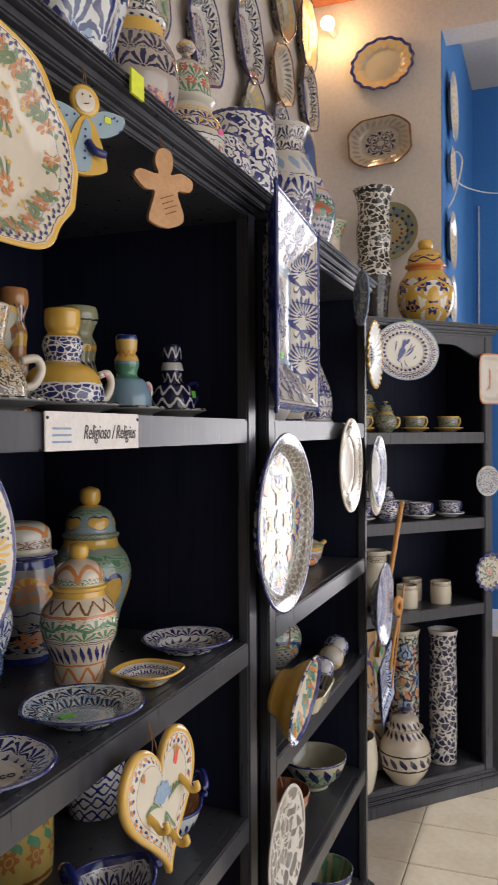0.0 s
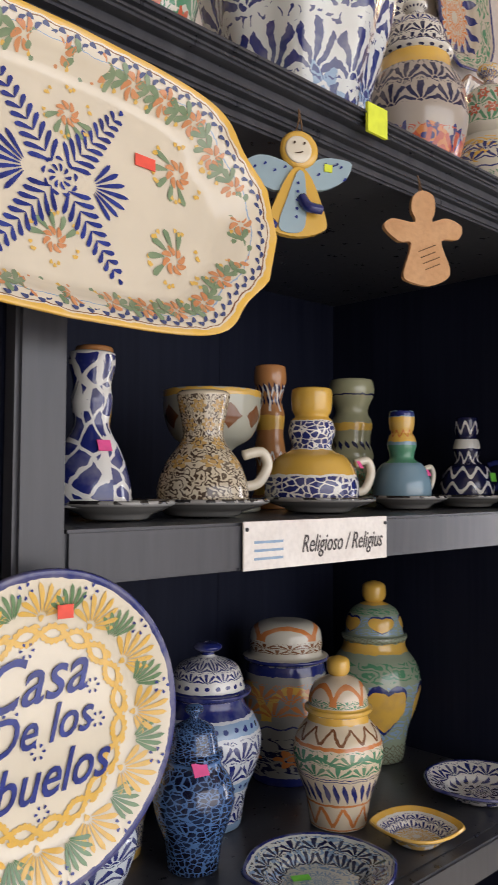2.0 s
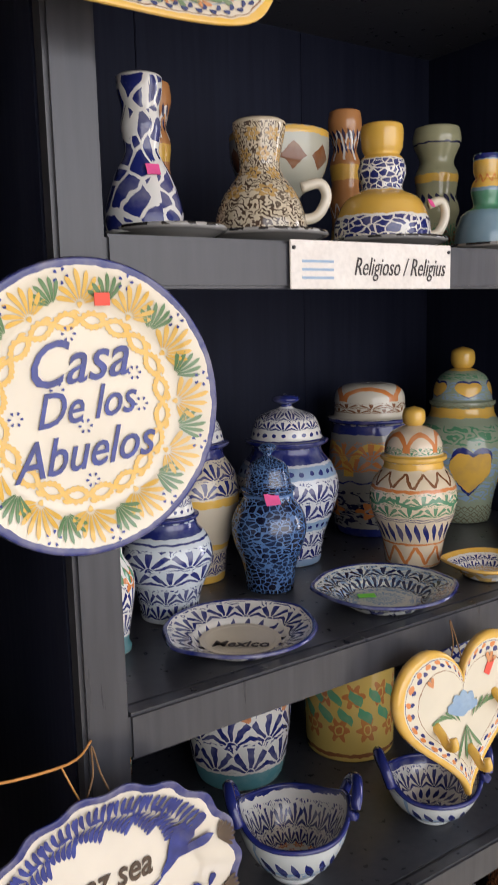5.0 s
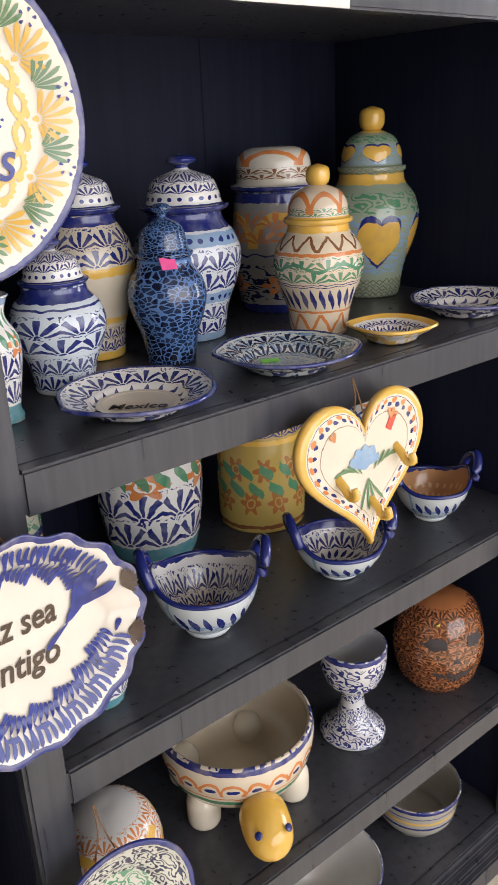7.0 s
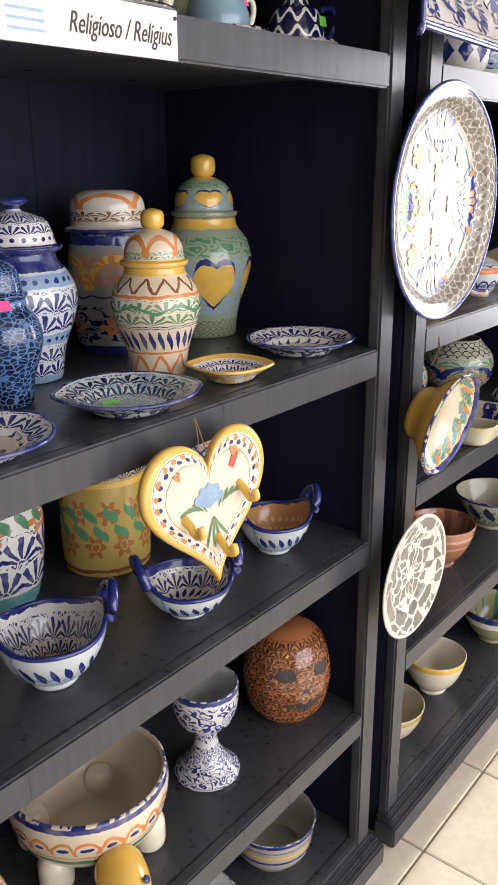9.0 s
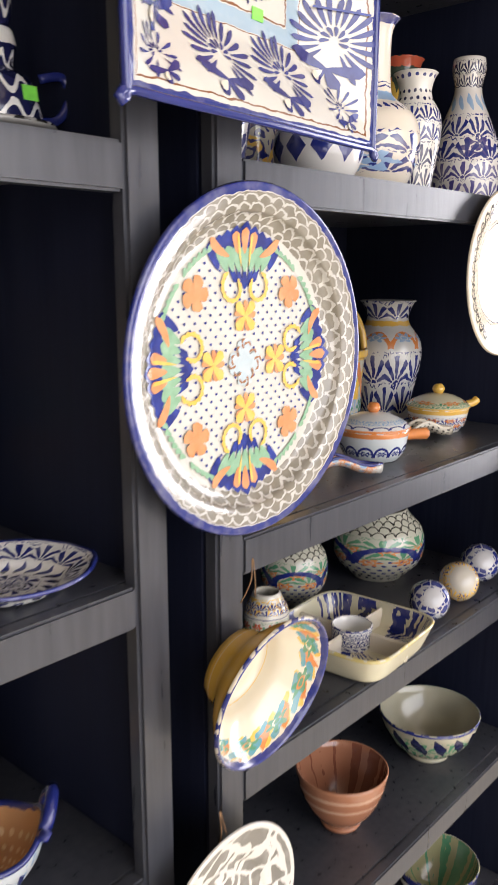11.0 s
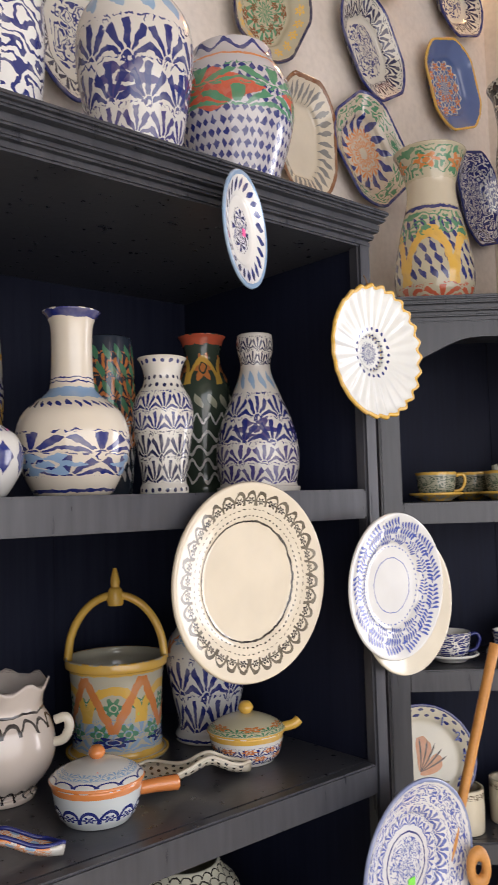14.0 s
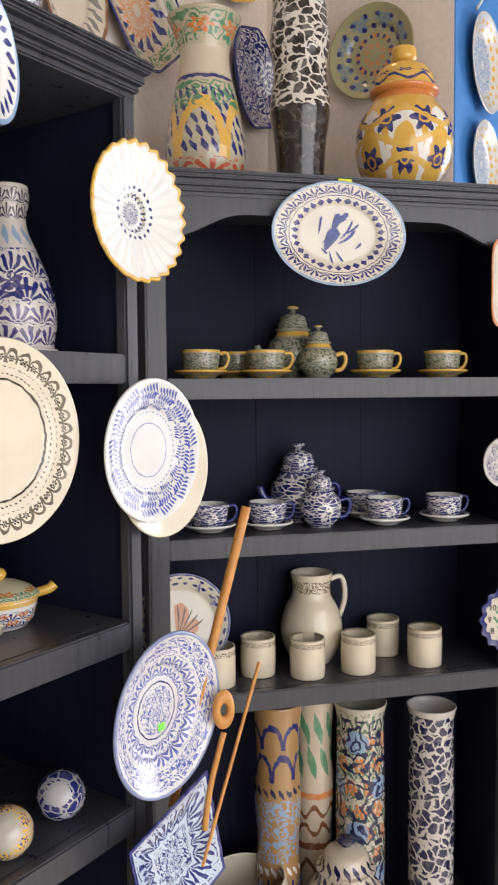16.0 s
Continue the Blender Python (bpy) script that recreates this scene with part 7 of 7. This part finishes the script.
# tilted cream bowl with coloured rim
g_col = glaze("cream bowl with bright feathers", (0.68, 0.61, 0.47), [(0.74, 0.93, YELLOW, "petal", 9, 1), (0.75, 0.93, ORANGE, "petal", 13, 1), (0.75, 0.92, TEAL, "petal", 7, 1), (0.76, 0.92, GREEN, "flower", 9, 1), (0.93, 1.0, BLUE, "plain", 1, 1), (1.1, 1.3, YELLOW, "line", 1, 1)])
o = thing("bowl", hung(1.592, 0.982, -0.485, 0, 12), "cream bowl with bright feathered rim hung on the post", "bowl")
child("dish", plate_mesh("dish", 0.093, 0.062, g_col, 0.55, None, 72, 0.006), o)
cord_loop(o, 0.09, 0.14)

# pierced lace plate
g_lace = glaze("white pierced plate", (0.64, 0.61, 0.55), [(0.1, 0.95, (0.16, 0.15, 0.13), "leaf", 7, 2.2)])
o = thing("plate", hung(1.543, 0.690, -0.462, 0, 0), "white plate with pierced leaf pattern", "plate")
child("dish", plate_mesh("dish", 0.116, 0.014, g_lace, 0.6), o)
cord_loop(o, 0.09, 0.14)

# cream plate with black arcade
g_cr = glaze("cream plate with black arcade", (0.68, 0.61, 0.48), [(0.60, 0.62, BLACK, "plain", 1, 1), (0.65, 0.68, BLACK, "dots", 70, 1), (0.72, 0.74, BLACK, "dots", 70, 1), (0.77, 0.95, (0.10, 0.085, 0.06), "scale", 34, 1), (0.77, 0.87, BLACK, "flower", 34, 1)])
o = thing("plate", hung(2.235, 1.426, -0.491, 0, 0), "round cream plate with black arcade border", "plate")
child("dish", plate_mesh("dish", 0.131, 0.014, g_cr, 0.62, None, 80, 0.007), o)

# small plate on the cornice
g_sm = glaze("small white plate with blue bird", WHITE, [(0.0, 0.4, BLUE, "fan", 2, 1), (0.66, 0.9, BLUE, "petal", 22, 1), (0.93, 1.2, PALE, "plain", 1, 1)])
o = thing("plate", hung(2.205, 1.888, -0.452, 0, 0) @ pose(0, 0, 0, 0, 28, 0), "small white plate with a blue bird", "plate")
child("dish", plate_mesh("dish", 0.076, 0.010, g_sm, 0.6), o)
sticker(o, 0.01, 0.0, 0.001, sticker_pink, 0.010, 0.010)

# fluted plate
g_fl = glaze("white fluted plate", (0.74, 0.75, 0.72), [(0.0, 0.18, BLUE, "fan", 4, 1), (0.2, 0.42, BLUE, "dots", 20, 2), (0.5, 0.92, TEAL, "line", 26, 0.2), (0.955, 1.2, YELLOW, "plain", 1, 1)])
o = thing("plate", hung(2.490, 1.757, -0.484, 0, 0), "white fluted plate with yellow edge", "plate")
child("dish", plate_mesh("dish", 0.103, 0.022, g_fl, 0.3, lambda a: ((1 + 0.018 * math.cos(26 * a)) * math.cos(a), (1 + 0.018 * math.cos(26 * a)) * math.sin(a)), 208, 0.006, 0.0, lambda x, y, v, a: 0.0035 * math.cos(26 * a) * max(0.0, min(v, 1.0) - 0.3)), o)
cord_loop(o, 0.095, 0.125, 0.004)

# blue feather plate with another behind it
o = thing("plate", hung(2.552, 1.365, -0.484, 0, 0), "plain cream plate behind a painted one", "plate")
child("dish", plate_mesh("dish", 0.110, 0.012, cream_glaze, 0.65), o)
o = thing("plate", hung(2.505, 1.397, -0.468, 0, 0), "white plate with light blue feathers", "plate")
R, D = 0.110, 0.014
child("dish", plate_mesh("dish", R, D, glaze("white plate with rings", (0.70, 0.70, 0.68), [(0.36, 0.40, (0.1, 0.14, 0.4), "line", 1, 1), (0.52, 0.56, (0.1, 0.14, 0.4), "dots", 44, 1)]), 0.6, None, 80), o)
bl = []
for k in range(13):
    a = 2 * math.pi * k / 13
    sprig(bl, 0.092 * math.cos(a), 0.092 * math.sin(a), a + math.pi / 2 + 0.1, 0.040, 6, 0.0145, 0.0044, 0.5)
    sprig(bl, 0.070 * math.cos(a + 0.2), 0.070 * math.sin(a + 0.2), a + math.pi / 2, 0.026, 5, 0.009, 0.0030, 0.8)
strokes(o, "blue_feathers", bl, surface("soft cobalt glaze", (0.06, 0.09, 0.36), (0.10, 0.14, 0.42), 60, 0.15, 150, 0.05), plate_height(R, D, 0.6))

# low bowl plate with swirls
g_low = glaze("grey white plate with blue swirls", (0.66, 0.66, 0.66), [(0.0, 0.30, (0.10, 0.13, 0.36), "scroll", 9, 2), (0.34, 0.36, BLUE, "plain", 1, 1), (0.42, 0.70, (0.10, 0.13, 0.38), "fan", 9, 1), (0.72, 0.93, (0.08, 0.11, 0.36), "scroll", 16, 2), (0.96, 1.2, (0.2, 0.24, 0.4), "plain", 1, 1)])
o = thing("plate", hung(2.513, 0.982, -0.468, 0, 0), "deep white plate with blue swirls", "plate")
child("dish", plate_mesh("dish", 0.128, 0.030, g_low, 0.58, None, 80), o)
sticker(o, 0.01, -0.030, 0.001, sticker_green, 0.016, 0.012)

# square blue dish low on the post
g_sb = glaze("square pale blue dish", (0.50, 0.58, 0.68), [(0.0, 0.4, BLUE, "scroll", 8, 2), (0.45, 0.9, BLUE, "fan", 16, 1), (0.94, 1.2, BLUE, "plain", 1, 1)])
o = thing("serving_dish", hung(2.530, 0.735, -0.452, 14, 0), "square pale blue dish with cobalt pattern", "dish")
child("dish", plate_mesh("dish", 1.0, 0.016, g_sb, 0.62, lambda a: (0.100 * square(a)[0] / 0.172, 0.100 * square(a)[1] / 0.198), 120), o)


# long wooden spoons hung in front
def wooden_spoon(p0, p1, rad, label):
    o = thing("wooden_spoon", Matrix.Translation(p0), label, "spoon", "wooden spoons")
    d = Vector(p1) - Vector(p0)
    child("stick", tube("stick", [(0, 0, 0), tuple(d * 0.5), tuple(d)], rad, spoon_wood, taper=1.15), o)
    return o


wooden_spoon((-0.478, 2.560, 0.80), (-0.42, 2.702, 1.288), 0.0075, "long orange wooden spoon hung on the post")
wooden_spoon((-0.435, 2.585, 0.70), (-0.42, 2.739, 1.004), 0.003, "thin wooden stirring stick hung on the post")
o = thing("wooden_whisk", pose(-0.42, 2.628, 0.955), "pale carved wooden whisk hung on the post", "whisk")
child("ring_head", turned("ring_head", [(0.013 + 0.007 * math.cos(a), 0.008 * math.sin(a), 0.5) for a in [2 * math.pi * i / 10 for i in range(11)]], spoon_wood, ell(1.0, 1.7), 32), o, pose(0, 0, 0, 90, 0, 60))
child("stick", tube("stick", [(0, 0, -0.04), (-0.012, -0.02, -0.12), (-0.02, -0.03, -0.2)], 0.005, spoon_wood), o)

# ---- floor tiles ----
floor_ob = bpy.data.objects["floor"]
TS = 0.30
tile_me = box("tile", (-TS / 2 + 0.002, -TS / 2 + 0.002, -0.010), (TS / 2 - 0.002, TS / 2 - 0.002, 0.0), tile_stone, 0.002)
for i in range(12):
    for j in range(17):
        x, y = -1.02 + TS * i + TS / 2, -1.4 + TS * j + TS / 2
        if x > 2.75:
            continue
        child("tile", tile_me, floor_ob, pose(x, y, FLOOR + random.uniform(-0.0006, 0.0006), random.uniform(-0.08, 0.08), random.uniform(-0.08, 0.08), 0))
